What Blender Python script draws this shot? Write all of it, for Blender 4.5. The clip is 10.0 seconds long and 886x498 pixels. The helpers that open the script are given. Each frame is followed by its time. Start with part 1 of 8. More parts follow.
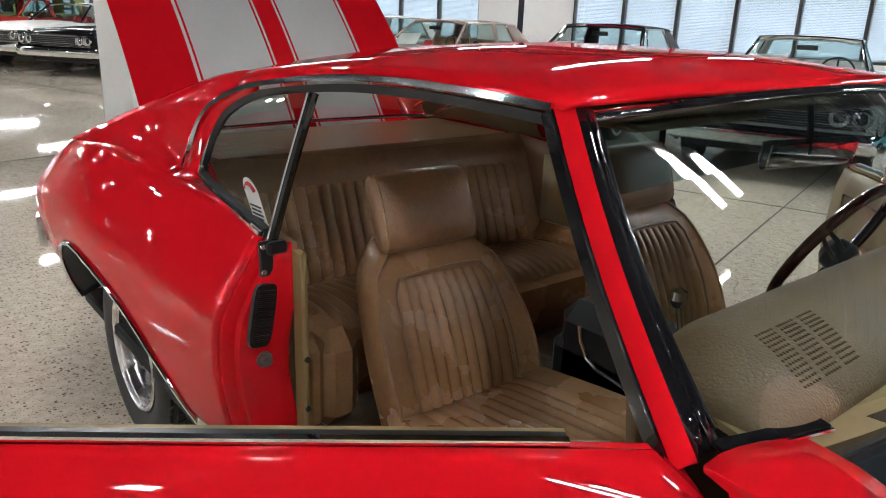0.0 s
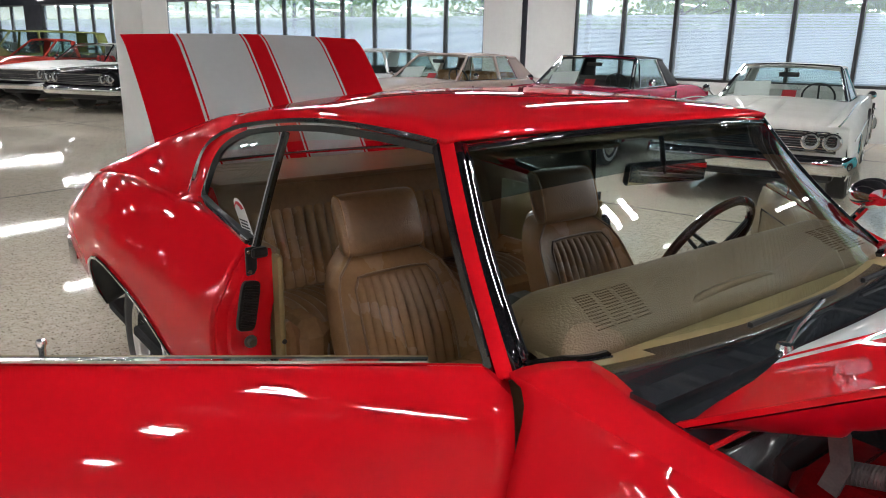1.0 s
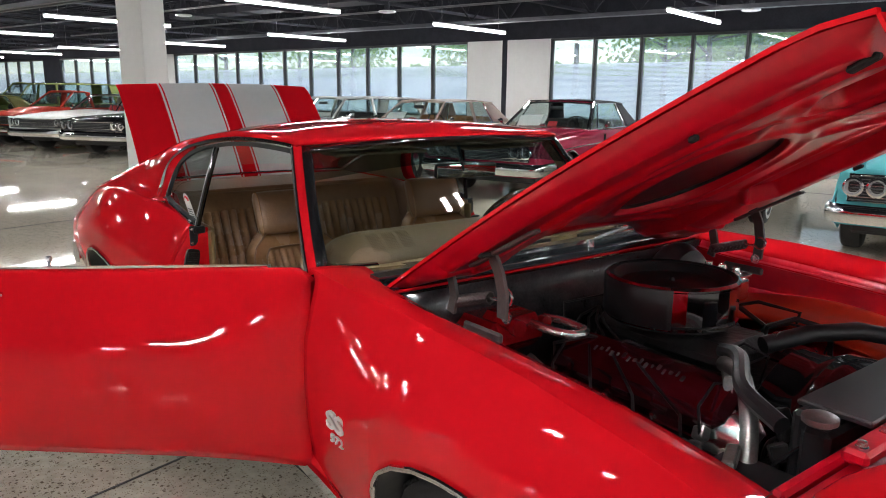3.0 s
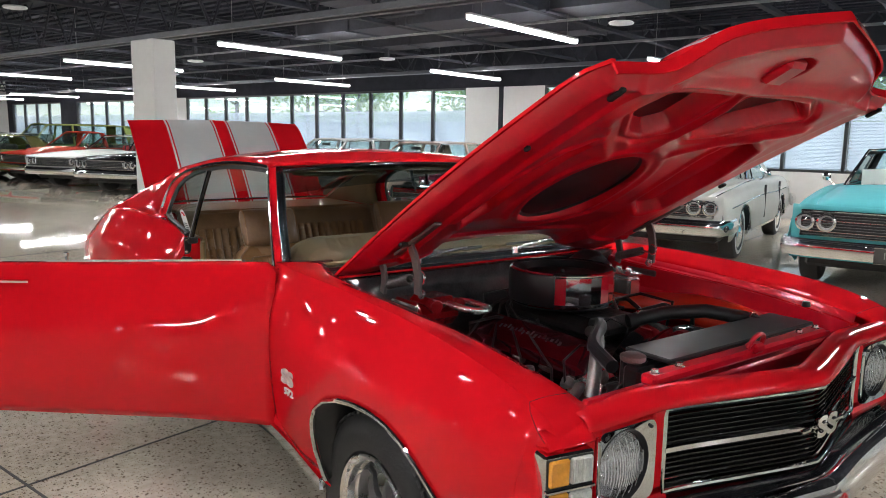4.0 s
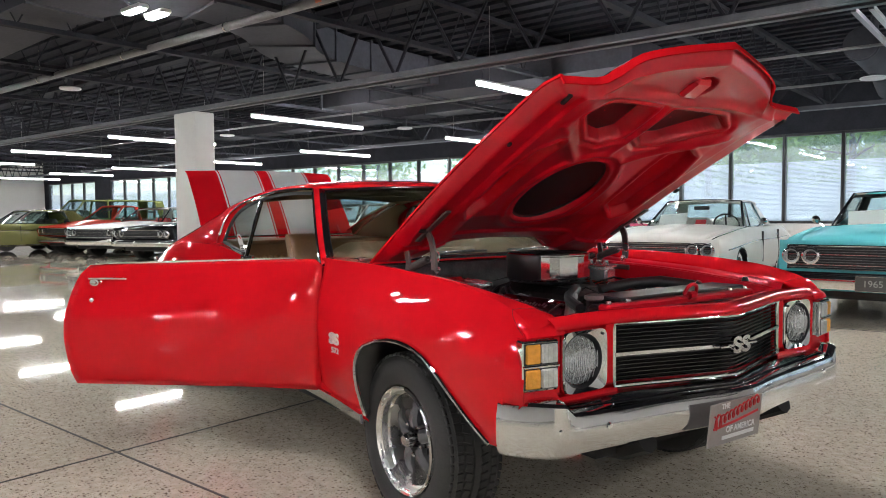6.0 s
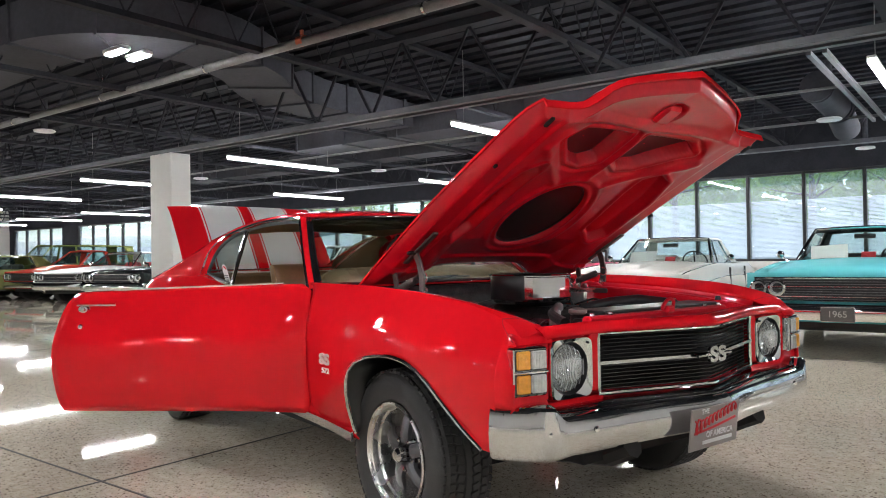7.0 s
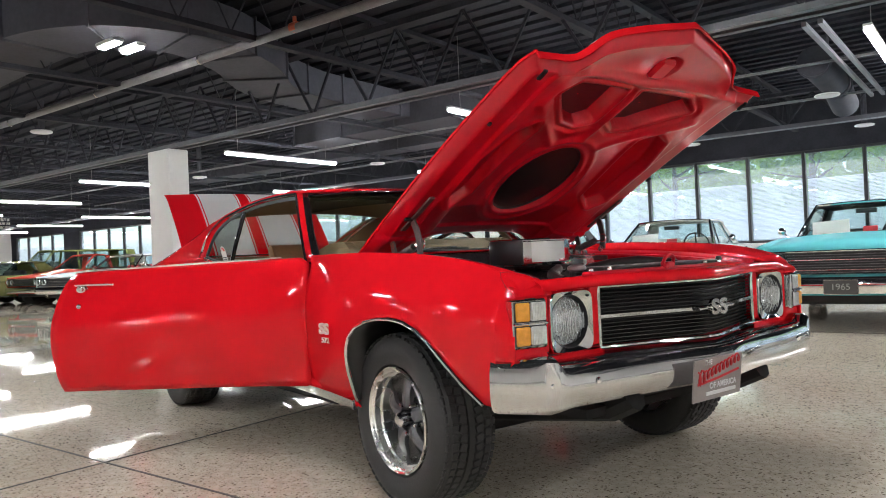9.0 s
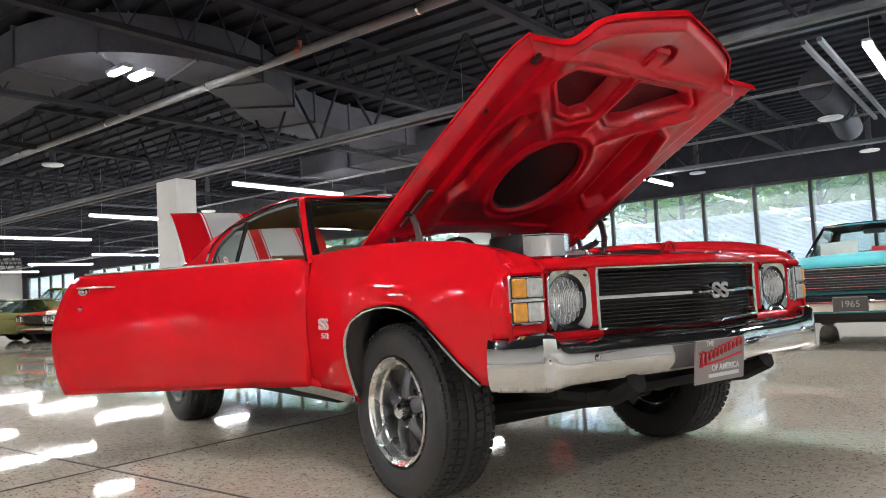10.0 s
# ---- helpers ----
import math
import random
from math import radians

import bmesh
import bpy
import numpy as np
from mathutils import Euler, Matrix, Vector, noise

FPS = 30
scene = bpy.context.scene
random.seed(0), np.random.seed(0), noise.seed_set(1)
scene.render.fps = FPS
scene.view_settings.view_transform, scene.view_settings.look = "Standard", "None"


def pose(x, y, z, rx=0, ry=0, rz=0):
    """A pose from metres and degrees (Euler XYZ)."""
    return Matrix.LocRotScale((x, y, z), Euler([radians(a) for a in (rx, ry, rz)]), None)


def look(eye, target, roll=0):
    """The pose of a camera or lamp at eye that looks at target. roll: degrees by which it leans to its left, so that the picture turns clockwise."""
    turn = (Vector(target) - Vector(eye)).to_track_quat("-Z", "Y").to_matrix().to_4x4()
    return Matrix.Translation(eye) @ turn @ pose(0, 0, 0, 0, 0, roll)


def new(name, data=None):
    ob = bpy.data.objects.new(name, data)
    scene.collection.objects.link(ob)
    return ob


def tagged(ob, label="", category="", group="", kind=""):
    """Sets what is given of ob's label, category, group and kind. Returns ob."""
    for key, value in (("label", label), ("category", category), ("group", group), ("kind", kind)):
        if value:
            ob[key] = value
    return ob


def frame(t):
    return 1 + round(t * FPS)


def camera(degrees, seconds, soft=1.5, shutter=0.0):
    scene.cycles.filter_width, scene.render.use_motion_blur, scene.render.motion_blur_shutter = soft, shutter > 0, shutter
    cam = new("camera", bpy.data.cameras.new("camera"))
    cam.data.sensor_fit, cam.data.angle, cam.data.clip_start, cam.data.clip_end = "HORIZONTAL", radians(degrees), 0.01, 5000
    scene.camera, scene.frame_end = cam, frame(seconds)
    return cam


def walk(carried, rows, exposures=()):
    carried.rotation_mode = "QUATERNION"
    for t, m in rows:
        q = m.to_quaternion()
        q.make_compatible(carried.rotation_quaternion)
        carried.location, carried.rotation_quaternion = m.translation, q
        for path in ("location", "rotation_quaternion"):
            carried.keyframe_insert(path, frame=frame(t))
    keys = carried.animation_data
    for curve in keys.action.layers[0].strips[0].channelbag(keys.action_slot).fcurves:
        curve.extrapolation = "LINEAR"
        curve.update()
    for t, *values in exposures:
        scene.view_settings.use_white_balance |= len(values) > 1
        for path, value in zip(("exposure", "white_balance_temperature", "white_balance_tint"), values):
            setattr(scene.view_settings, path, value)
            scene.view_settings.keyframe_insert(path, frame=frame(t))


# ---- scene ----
cam = camera(62.3, 10.0, soft=1.0)
PATH = [
    (0, (0.952, -1.456, 1.445), (-0.514, -0.241, 0.835), 2.19),
    (0.5, (1.195, -1.509, 1.487), (-0.297, -0.313, 0.901), 1.97),
    (1, (1.429, -1.581, 1.52), (-0.085, -0.391, 0.98), 1.06),
    (1.5, (1.676, -1.668, 1.523), (0.142, -0.488, 1.018), 0.04),
    (2, (1.974, -1.691, 1.517), (0.417, -0.527, 1.048), -0.17),
    (2.5, (2.274, -1.709, 1.515), (0.72, -0.528, 1.081), 0.03),
    (2.7, (2.375, -1.731, 1.513), (0.821, -0.549, 1.079), 0.33),
    (3.8, (3.04, -1.861, 1.47), (1.465, -0.674, 1.141), 0.93),
    (4, (3.135, -1.893, 1.455), (1.549, -0.713, 1.153), 0.92),
    (4.5, (3.355, -2.015, 1.398), (1.747, -0.852, 1.146), -0.1),
    (5, (3.514, -2.118, 1.346), (1.889, -0.97, 1.142), -0.21),
    (5.2, (3.588, -2.153, 1.317), (1.955, -1.016, 1.118), -0.22),
    (6.3, (3.773, -2.357, 1.165), (2.15, -1.189, 1.109), -0.5),
    (6.5, (3.787, -2.393, 1.147), (2.175, -1.211, 1.119), -0.59),
    (7, (3.801, -2.424, 1.101), (2.213, -1.209, 1.121), -0.87),
    (7.5, (3.81, -2.422, 1.051), (2.229, -1.198, 1.075), -1.16),
    (8, (3.808, -2.413, 1.006), (2.219, -1.199, 0.994), -1.77),
    (8.5, (3.796, -2.409, 0.983), (2.202, -1.201, 0.958), -2.07),
    (9, (3.793, -2.399, 0.963), (2.201, -1.188, 0.977), -2.57),
    (9.5, (3.805, -2.393, 0.902), (2.215, -1.183, 0.994), -2.87),
    (10, (3.805, -2.369, 0.766), (2.205, -1.176, 0.89), -3.08),
]
walk(cam, [(t, look(eye, target, roll)) for t, eye, target, roll in PATH],
     exposures=[(0.0, 1.42), (0.7, 1.25), (2.2, 1.21), (4.0, 1.36), (5.0, 1.38), (6.5, 1.47), (8.0, 1.6), (10.0, 1.64)])

# ---- world and light ----
world = bpy.data.worlds.new("world")
scene.world = world
world.use_nodes = True
wn = world.node_tree
sky = wn.nodes.new("ShaderNodeTexSky")
sky.sky_type, sky.sun_disc = "NISHITA", False
sky.sun_elevation, sky.sun_rotation = radians(50), radians(-20)
wn.links.new(sky.outputs[0], wn.nodes["Background"].inputs[0])
wn.nodes["Background"].inputs[1].default_value = 0.11
scene.view_settings.exposure = 1.25
sun_data = bpy.data.lights.new("sun", "SUN")
sun_data.energy, sun_data.angle, sun_data.color = 2.4, radians(2.0), (1.0, 0.95, 0.88)
sun = new("sun", sun_data)
sun.matrix_world = look((0, 40, 40), (-4, 20, 0))
LAMP_GLOW = 46.0

# ---- building grid: u along the window wall, v towards it ----
PHI = radians(15.4)
GRID = Matrix.Rotation(PHI, 4, "Z")


def uvz(u, v, z=0.0):
    return GRID @ Vector((u, v, z))


# ---- mesh helpers ----
class Shape:
    """Collects vertices and faces for one mesh."""

    def __init__(self):
        self.v, self.f, self.m = [], [], []

    def add(self, verts, faces, mat=0, at=None):
        n = len(self.v)
        self.v += [tuple(at @ Vector(p)) if at is not None else tuple(p) for p in verts]
        self.f += [tuple(i + n for i in f) for f in faces]
        self.m += [mat] * len(faces)
        return self

    def grid(self, rows, mat=0, at=None, close_u=False, close_v=False):
        a, b = len(rows), len(rows[0])
        faces = []
        for i in range(a if close_u else a - 1):
            for j in range(b if close_v else b - 1):
                i2, j2 = (i + 1) % a, (j + 1) % b
                faces.append((i * b + j, i * b + j2, i2 * b + j2, i2 * b + j))
        return self.add([p for r in rows for p in r], faces, mat, at)

    def box(self, c, s, bev=0.0, mat=0, at=None):
        """A box with chamfered edges: centre, full sizes."""
        hx, hy, hz = s[0] / 2, s[1] / 2, s[2] / 2
        b = min(bev, hx * 0.9, hy * 0.9, hz * 0.9)
        if b <= 0:
            v = [(c[0] + x * hx, c[1] + y * hy, c[2] + z * hz) for x in (-1, 1) for y in (-1, 1) for z in (-1, 1)]
            f = [(0, 1, 3, 2), (4, 6, 7, 5), (0, 4, 5, 1), (2, 3, 7, 6), (0, 2, 6, 4), (1, 5, 7, 3)]
            return self.add(v, f, mat, at)
        v, idx = [], {}
        for x in (-1, 1):
            for y in (-1, 1):
                for z in (-1, 1):
                    for ax in range(3):
                        p = [x * (hx - b), y * (hy - b), z * (hz - b)]
                        p[ax] = (x * hx, y * hy, z * hz)[ax]
                        idx[(x, y, z, ax)] = len(v)
                        v.append((c[0] + p[0], c[1] + p[1], c[2] + p[2]))
        f = []
        for ax in range(3):
            o = [a for a in range(3) if a != ax]
            for s0 in (-1, 1):
                q = []
                for a0, a1 in ((-1, -1), (1, -1), (1, 1), (-1, 1)):
                    k = [0, 0, 0]
                    k[ax], k[o[0]], k[o[1]] = s0, a0, a1
                    q.append(idx[(*k, ax)])
                if (s0 < 0) == (ax != 1):
                    q.reverse()
                f.append(tuple(q))
        for ax in range(3):
            o = [a for a in range(3) if a != ax]
            for a0 in (-1, 1):
                for a1 in (-1, 1):
                    k0, k1 = [0, 0, 0], [0, 0, 0]
                    k0[ax], k1[ax] = -1, 1
                    for k in (k0, k1):
                        k[o[0]], k[o[1]] = a0, a1
                    f.append((idx[(*k0, o[0])], idx[(*k1, o[0])], idx[(*k1, o[1])], idx[(*k0, o[1])]))
        for x in (-1, 1):
            for y in (-1, 1):
                for z in (-1, 1):
                    f.append((idx[(x, y, z, 0)], idx[(x, y, z, 1)], idx[(x, y, z, 2)]))
        return self.add(v, f, mat, at)

    def lathe(self, prof, seg=32, mat=0, at=None, arc=1.0, cap=False):
        """Turns (radius, height) pairs about the local z axis."""
        rows = []
        n = seg if arc >= 1 else seg + 1
        for i in range(n):
            a = 2 * math.pi * arc * i / seg
            rows.append([(r * math.cos(a), r * math.sin(a), z) for r, z in prof])
        self.grid(rows, mat, at, close_u=arc >= 1)
        return self

    def tube(self, pts, r, seg=8, mat=0, at=None, closed=False, caps=True):
        """A round bar along points; r may be a list."""
        ps = [Vector(p) for p in pts]
        n = len(ps)
        rows = []
        up = None
        for i, p in enumerate(ps):
            d = (ps[(i + 1) % n] - ps[i - 1]) if closed else (ps[min(i + 1, n - 1)] - ps[max(i - 1, 0)])
            d.normalize()
            if up is None:
                up = Vector((0, 0, 1)) if abs(d.z) < 0.9 else Vector((1, 0, 0))
            s = d.cross(up).normalized()
            up = s.cross(d).normalized()
            rr = r[i] if isinstance(r, (list, tuple)) else r
            rows.append([tuple(p + (s * math.cos(2 * math.pi * k / seg) + up * math.sin(2 * math.pi * k / seg)) * rr) for k in range(seg)])
        base = len(self.v)
        self.grid(rows, mat, at, close_u=closed, close_v=True)
        if caps and not closed:
            self.f += [tuple(base + k for k in range(seg)), tuple(base + (n - 1) * seg + k for k in reversed(range(seg)))]
            self.m += [mat, mat]
        return self

    def band(self, pts, prof, side, mat=0, at=None, closed=False, caps=True):
        """Sweeps a closed 2D profile (across, up) along points; side gives the across direction at each point."""
        rows = []
        n = len(pts)
        for i, p in enumerate(pts):
            p = Vector(p)
            d = Vector(pts[(i + 1) % n] if closed else pts[min(i + 1, n - 1)]) - Vector(pts[i - 1] if closed else pts[max(i - 1, 0)])
            d.normalize()
            a = Vector(side(i) if callable(side) else side)
            a = (a - d * a.dot(d)).normalized()
            b = d.cross(a).normalized()
            rows.append([tuple(p + a * x + b * y) for x, y in prof])
        base = len(self.v)
        self.grid(rows, mat, at, close_u=closed, close_v=True)
        k = len(prof)
        if caps and not closed:
            self.f += [tuple(base + j for j in reversed(range(k))), tuple(base + (n - 1) * k + j for j in range(k))]
            self.m += [mat, mat]
        return self

    def poly(self, outline, depth, mat=0, at=None):
        """A flat plate: outline in local xy, extruded along z by depth."""
        n = len(outline)
        v = [(x, y, 0) for x, y in outline] + [(x, y, depth) for x, y in outline]
        f = [tuple(reversed(range(n))), tuple(range(n, 2 * n))] + [(i, (i + 1) % n, n + (i + 1) % n, n + i) for i in range(n)]
        return self.add(v, f, mat, at)


def part(name, shape, mats, parent=None, label="", sharp=35, solid=0.0, offset=-1.0, fix=True):
    """Links a Shape as ONE mesh object under a thing or a part."""
    me = bpy.data.meshes.new(name)
    me.from_pydata(shape.v, [], shape.f)
    for m in mats if isinstance(mats, (list, tuple)) else [mats]:
        me.materials.append(m)
    me.polygons.foreach_set("material_index", shape.m)
    if fix:
        bm = bmesh.new()
        bm.from_mesh(me)
        bmesh.ops.recalc_face_normals(bm, faces=bm.faces)
        bm.to_mesh(me)
        bm.free()
    me.polygons.foreach_set("use_smooth", [True] * len(me.polygons))
    me.set_sharp_from_angle(angle=radians(sharp))
    me.update()
    ob = new(name, me)
    if parent is not None:
        ob.parent = parent
    if label:
        ob["label"] = label
    if solid:
        mod = ob.modifiers.new("solid", "SOLIDIFY")
        mod.thickness, mod.offset = solid, offset
    return ob


def thing(name, label, category, m=None, group="", kind=""):
    ob = new(name)
    ob.empty_display_size = 0.2
    if m is not None:
        ob.matrix_basis = m
    return tagged(ob, label, category, group, kind)


def herm(x, xs, ys):
    """Smooth monotone-ish interpolation through knots."""
    if x <= xs[0]:
        return ys[0]
    if x >= xs[-1]:
        return ys[-1]
    i = max(k for k in range(len(xs)) if xs[k] <= x)
    i = min(i, len(xs) - 2)

    def slope(k):
        if k == 0 or k == len(xs) - 1:
            a, b = (0, 1) if k == 0 else (k - 1, k)
            return (ys[b] - ys[a]) / (xs[b] - xs[a])
        d0 = (ys[k] - ys[k - 1]) / (xs[k] - xs[k - 1])
        d1 = (ys[k + 1] - ys[k]) / (xs[k + 1] - xs[k])
        return 0.0 if d0 * d1 <= 0 else 2 * d0 * d1 / (d0 + d1)
    h = xs[i + 1] - xs[i]
    t = (x - xs[i]) / h
    a, b = slope(i) * h, slope(i + 1) * h
    return ys[i] * (2 * t**3 - 3 * t**2 + 1) + a * (t**3 - 2 * t**2 + t) + ys[i + 1] * (3 * t**2 - 2 * t**3) + b * (t**3 - t**2)


def steps(a, b, n):
    return [a + (b - a) * i / (n - 1) for i in range(n)]


def lerp(a, b, t):
    return tuple(x + (y - x) * t for x, y in zip(a, b))


def along(pts, t):
    """A point at t of 0..1 on a smooth curve through pts."""
    ks = steps(0, 1, len(pts))
    return tuple(herm(t, ks, [p[i] for p in pts]) for i in range(len(pts[0])))


# ---- materials ----
def mat(name, color, rough=0.5, metal=0.0, noise_scale=0.0, noise_amt=0.0, bump=0.0, bump_scale=60.0, coat=0.0, spec=0.5, emit=0.0, sheen=0.0):
    """A principled material with colour variation at two scales and fine relief."""
    m = bpy.data.materials.new(name)
    m.use_nodes = True
    nt = m.node_tree
    p = nt.nodes["Principled BSDF"]
    p.inputs["Roughness"].default_value = rough
    p.inputs["Metallic"].default_value = metal
    p.inputs["Base Color"].default_value = (*color, 1)
    p.inputs["Specular IOR Level"].default_value = spec
    p.inputs["Coat Weight"].default_value = coat
    p.inputs["Coat Roughness"].default_value = 0.03
    p.inputs["Sheen Weight"].default_value = sheen
    if emit:
        p.inputs["Emission Color"].default_value = (*color, 1)
        p.inputs["Emission Strength"].default_value = emit
    tc = nt.nodes.new("ShaderNodeTexCoord")
    if noise_amt:
        n1 = nt.nodes.new("ShaderNodeTexNoise")
        n1.inputs["Scale"].default_value, n1.inputs["Detail"].default_value = noise_scale, 6
        n2 = nt.nodes.new("ShaderNodeTexNoise")
        n2.inputs["Scale"].default_value, n2.inputs["Detail"].default_value = noise_scale * 9, 3
        mx = nt.nodes.new("ShaderNodeMix")
        mx.data_type = "FLOAT"
        mx.inputs[0].default_value = 0.35
        nt.links.new(tc.outputs["Object"], n1.inputs["Vector"])
        nt.links.new(tc.outputs["Object"], n2.inputs["Vector"])
        nt.links.new(n1.outputs[0], mx.inputs[2])
        nt.links.new(n2.outputs[0], mx.inputs[3])
        rp = nt.nodes.new("ShaderNodeValToRGB")
        rp.color_ramp.elements[0].position, rp.color_ramp.elements[1].position = 0.3, 0.7
        rp.color_ramp.elements[0].color = (*[c * (1 - noise_amt) for c in color], 1)
        rp.color_ramp.elements[1].color = (*[min(1, c * (1 + noise_amt)) for c in color], 1)
        nt.links.new(mx.outputs[0], rp.inputs[0])
        nt.links.new(rp.outputs[0], p.inputs["Base Color"])
        mr = nt.nodes.new("ShaderNodeMapRange")
        mr.inputs["To Min"].default_value, mr.inputs["To Max"].default_value = rough * 0.85, min(1, rough * 1.15)
        nt.links.new(n1.outputs[0], mr.inputs["Value"])
        nt.links.new(mr.outputs[0], p.inputs["Roughness"])
    if bump:
        n3 = nt.nodes.new("ShaderNodeTexNoise")
        n3.inputs["Scale"].default_value, n3.inputs["Detail"].default_value = bump_scale, 4
        nt.links.new(tc.outputs["Object"], n3.inputs["Vector"])
        b = nt.nodes.new("ShaderNodeBump")
        b.inputs["Strength"].default_value, b.inputs["Distance"].default_value = bump, 0.01
        nt.links.new(n3.outputs[0], b.inputs["Height"])
        nt.links.new(b.outputs[0], p.inputs["Normal"])
    return m


def glow(name, color, strength):
    m = bpy.data.materials.new(name)
    m.use_nodes = True
    nt = m.node_tree
    nt.nodes.remove(nt.nodes["Principled BSDF"])
    e = nt.nodes.new("ShaderNodeEmission")
    e.inputs[0].default_value, e.inputs[1].default_value = (*color, 1), strength
    nt.links.new(e.outputs[0], nt.nodes["Material Output"].inputs[0])
    return m


def glass(name, tint=(1, 1, 1), clear=0.92, rough=0.0, milk=(0.8, 0.85, 0.9), milk_amt=0.0, shine=0.05):
    """Thin sheet glass: mostly clear, mirror-like at grazing angles."""
    m = bpy.data.materials.new(name)
    m.use_nodes = True
    nt = m.node_tree
    nt.nodes.remove(nt.nodes["Principled BSDF"])
    tr = nt.nodes.new("ShaderNodeBsdfTransparent")
    tr.inputs[0].default_value = (*[c * clear for c in tint], 1)
    gl = nt.nodes.new("ShaderNodeBsdfGlossy")
    gl.inputs["Roughness"].default_value = rough
    lw = nt.nodes.new("ShaderNodeLayerWeight")
    lw.inputs[0].default_value = 0.5
    pw = nt.nodes.new("ShaderNodeMath")
    pw.operation = "POWER"
    pw.inputs[1].default_value = 4.0
    fr = nt.nodes.new("ShaderNodeMapRange")
    fr.inputs["To Min"].default_value, fr.inputs["To Max"].default_value = shine, 1.0
    nt.links.new(lw.outputs["Facing"], pw.inputs[0])
    nt.links.new(pw.outputs[0], fr.inputs["Value"])
    mx = nt.nodes.new("ShaderNodeMixShader")
    nt.links.new(fr.outputs[0], mx.inputs[0])
    first = tr.outputs[0]
    if milk_amt:
        tl = nt.nodes.new("ShaderNodeBsdfTranslucent")
        tl.inputs[0].default_value = (*milk, 1)
        m2 = nt.nodes.new("ShaderNodeMixShader")
        m2.inputs[0].default_value = milk_amt
        nt.links.new(tr.outputs[0], m2.inputs[1])
        nt.links.new(tl.outputs[0], m2.inputs[2])
        first = m2.outputs[0]
    nt.links.new(first, mx.inputs[1])
    nt.links.new(gl.outputs[0], mx.inputs[2])
    nt.links.new(mx.outputs[0], nt.nodes["Material Output"].inputs[0])
    return m


def floor_material():
    """Polished concrete with dark aggregate, stains and a soft gloss."""
    m = bpy.data.materials.new("polished_concrete")
    m.use_nodes = True
    nt = m.node_tree
    p = nt.nodes["Principled BSDF"]
    tc = nt.nodes.new("ShaderNodeTexCoord")

    def tex(kind, scale, detail=4):
        n = nt.nodes.new(kind)
        n.inputs["Scale"].default_value = scale
        if "Detail" in n.inputs:
            n.inputs["Detail"].default_value = 0 if "Voronoi" in kind else detail
        nt.links.new(tc.outputs["Object"], n.inputs["Vector"])
        return n

    def ramp(src, stops):
        r = nt.nodes.new("ShaderNodeValToRGB")
        while len(r.color_ramp.elements) < len(stops):
            r.color_ramp.elements.new(0.5)
        for e, (pos, c) in zip(r.color_ramp.elements, stops):
            e.position, e.color = pos, (*c, 1)
        nt.links.new(src, r.inputs[0])
        return r.outputs[0]

    def mixc(f, a, b, mode="MIX"):
        x = nt.nodes.new("ShaderNodeMix")
        x.data_type, x.blend_type = "RGBA", mode
        if isinstance(f, float):
            x.inputs[0].default_value = f
        else:
            nt.links.new(f, x.inputs[0])
        for s, i in ((a, 6), (b, 7)):
            if isinstance(s, tuple):
                x.inputs[i].default_value = (*s, 1)
            else:
                nt.links.new(s, x.inputs[i])
        return x.outputs[2]
    big, mid = tex("ShaderNodeTexNoise", 0.7, 5), tex("ShaderNodeTexNoise", 22, 5)
    base = mixc(0.45, ramp(big.outputs[0], [(0.3, (0.52, 0.455, 0.36)), (0.7, (0.66, 0.59, 0.48))]), ramp(mid.outputs[0], [(0.35, (0.46, 0.395, 0.30)), (0.65, (0.74, 0.665, 0.55))]))
    cell = tex("ShaderNodeTexVoronoi", 52)
    spot = nt.nodes.new("ShaderNodeTexNoise")
    spot.inputs["Scale"].default_value = 34
    nt.links.new(tc.outputs["Object"], spot.inputs["Vector"])
    pick = nt.nodes.new("ShaderNodeMath")
    pick.operation = "MULTIPLY"
    nt.links.new(ramp(cell.outputs["Distance"], [(0.24, (1, 1, 1)), (0.38, (0, 0, 0))]), pick.inputs[0])
    nt.links.new(ramp(cell.outputs["Color"], [(0.54, (0, 0, 0)), (0.60, (1, 1, 1))]), pick.inputs[1])
    base = mixc(pick.outputs[0], base, (0.17, 0.125, 0.09))
    cell2 = tex("ShaderNodeTexVoronoi", 95)
    light = nt.nodes.new("ShaderNodeMath")
    light.operation = "MULTIPLY"
    nt.links.new(ramp(cell2.outputs["Distance"], [(0.2, (1, 1, 1)), (0.4, (0, 0, 0))]), light.inputs[0])
    nt.links.new(ramp(cell2.outputs["Color"], [(0.6, (0, 0, 0)), (0.7, (1, 1, 1))]), light.inputs[1])
    base = mixc(light.outputs[0], base, (0.60, 0.50, 0.36))
    cell3 = tex("ShaderNodeTexVoronoi", 125)
    fine = nt.nodes.new("ShaderNodeMath")
    fine.operation = "MULTIPLY"
    nt.links.new(ramp(cell3.outputs["Distance"], [(0.22, (1, 1, 1)), (0.40, (0, 0, 0))]), fine.inputs[0])
    nt.links.new(ramp(cell3.outputs["Color"], [(0.58, (0, 0, 0)), (0.64, (1, 1, 1))]), fine.inputs[1])
    base = mixc(fine.outputs[0], base, (0.16, 0.11, 0.07))
    nt.links.new(base, p.inputs["Base Color"])
    mr = nt.nodes.new("ShaderNodeMapRange")
    mr.inputs["To Min"].default_value, mr.inputs["To Max"].default_value = 0.02, 0.06
    nt.links.new(big.outputs[0], mr.inputs["Value"])
    nt.links.new(mr.outputs[0], p.inputs["Roughness"])
    p.inputs["Specular IOR Level"].default_value = 0.27
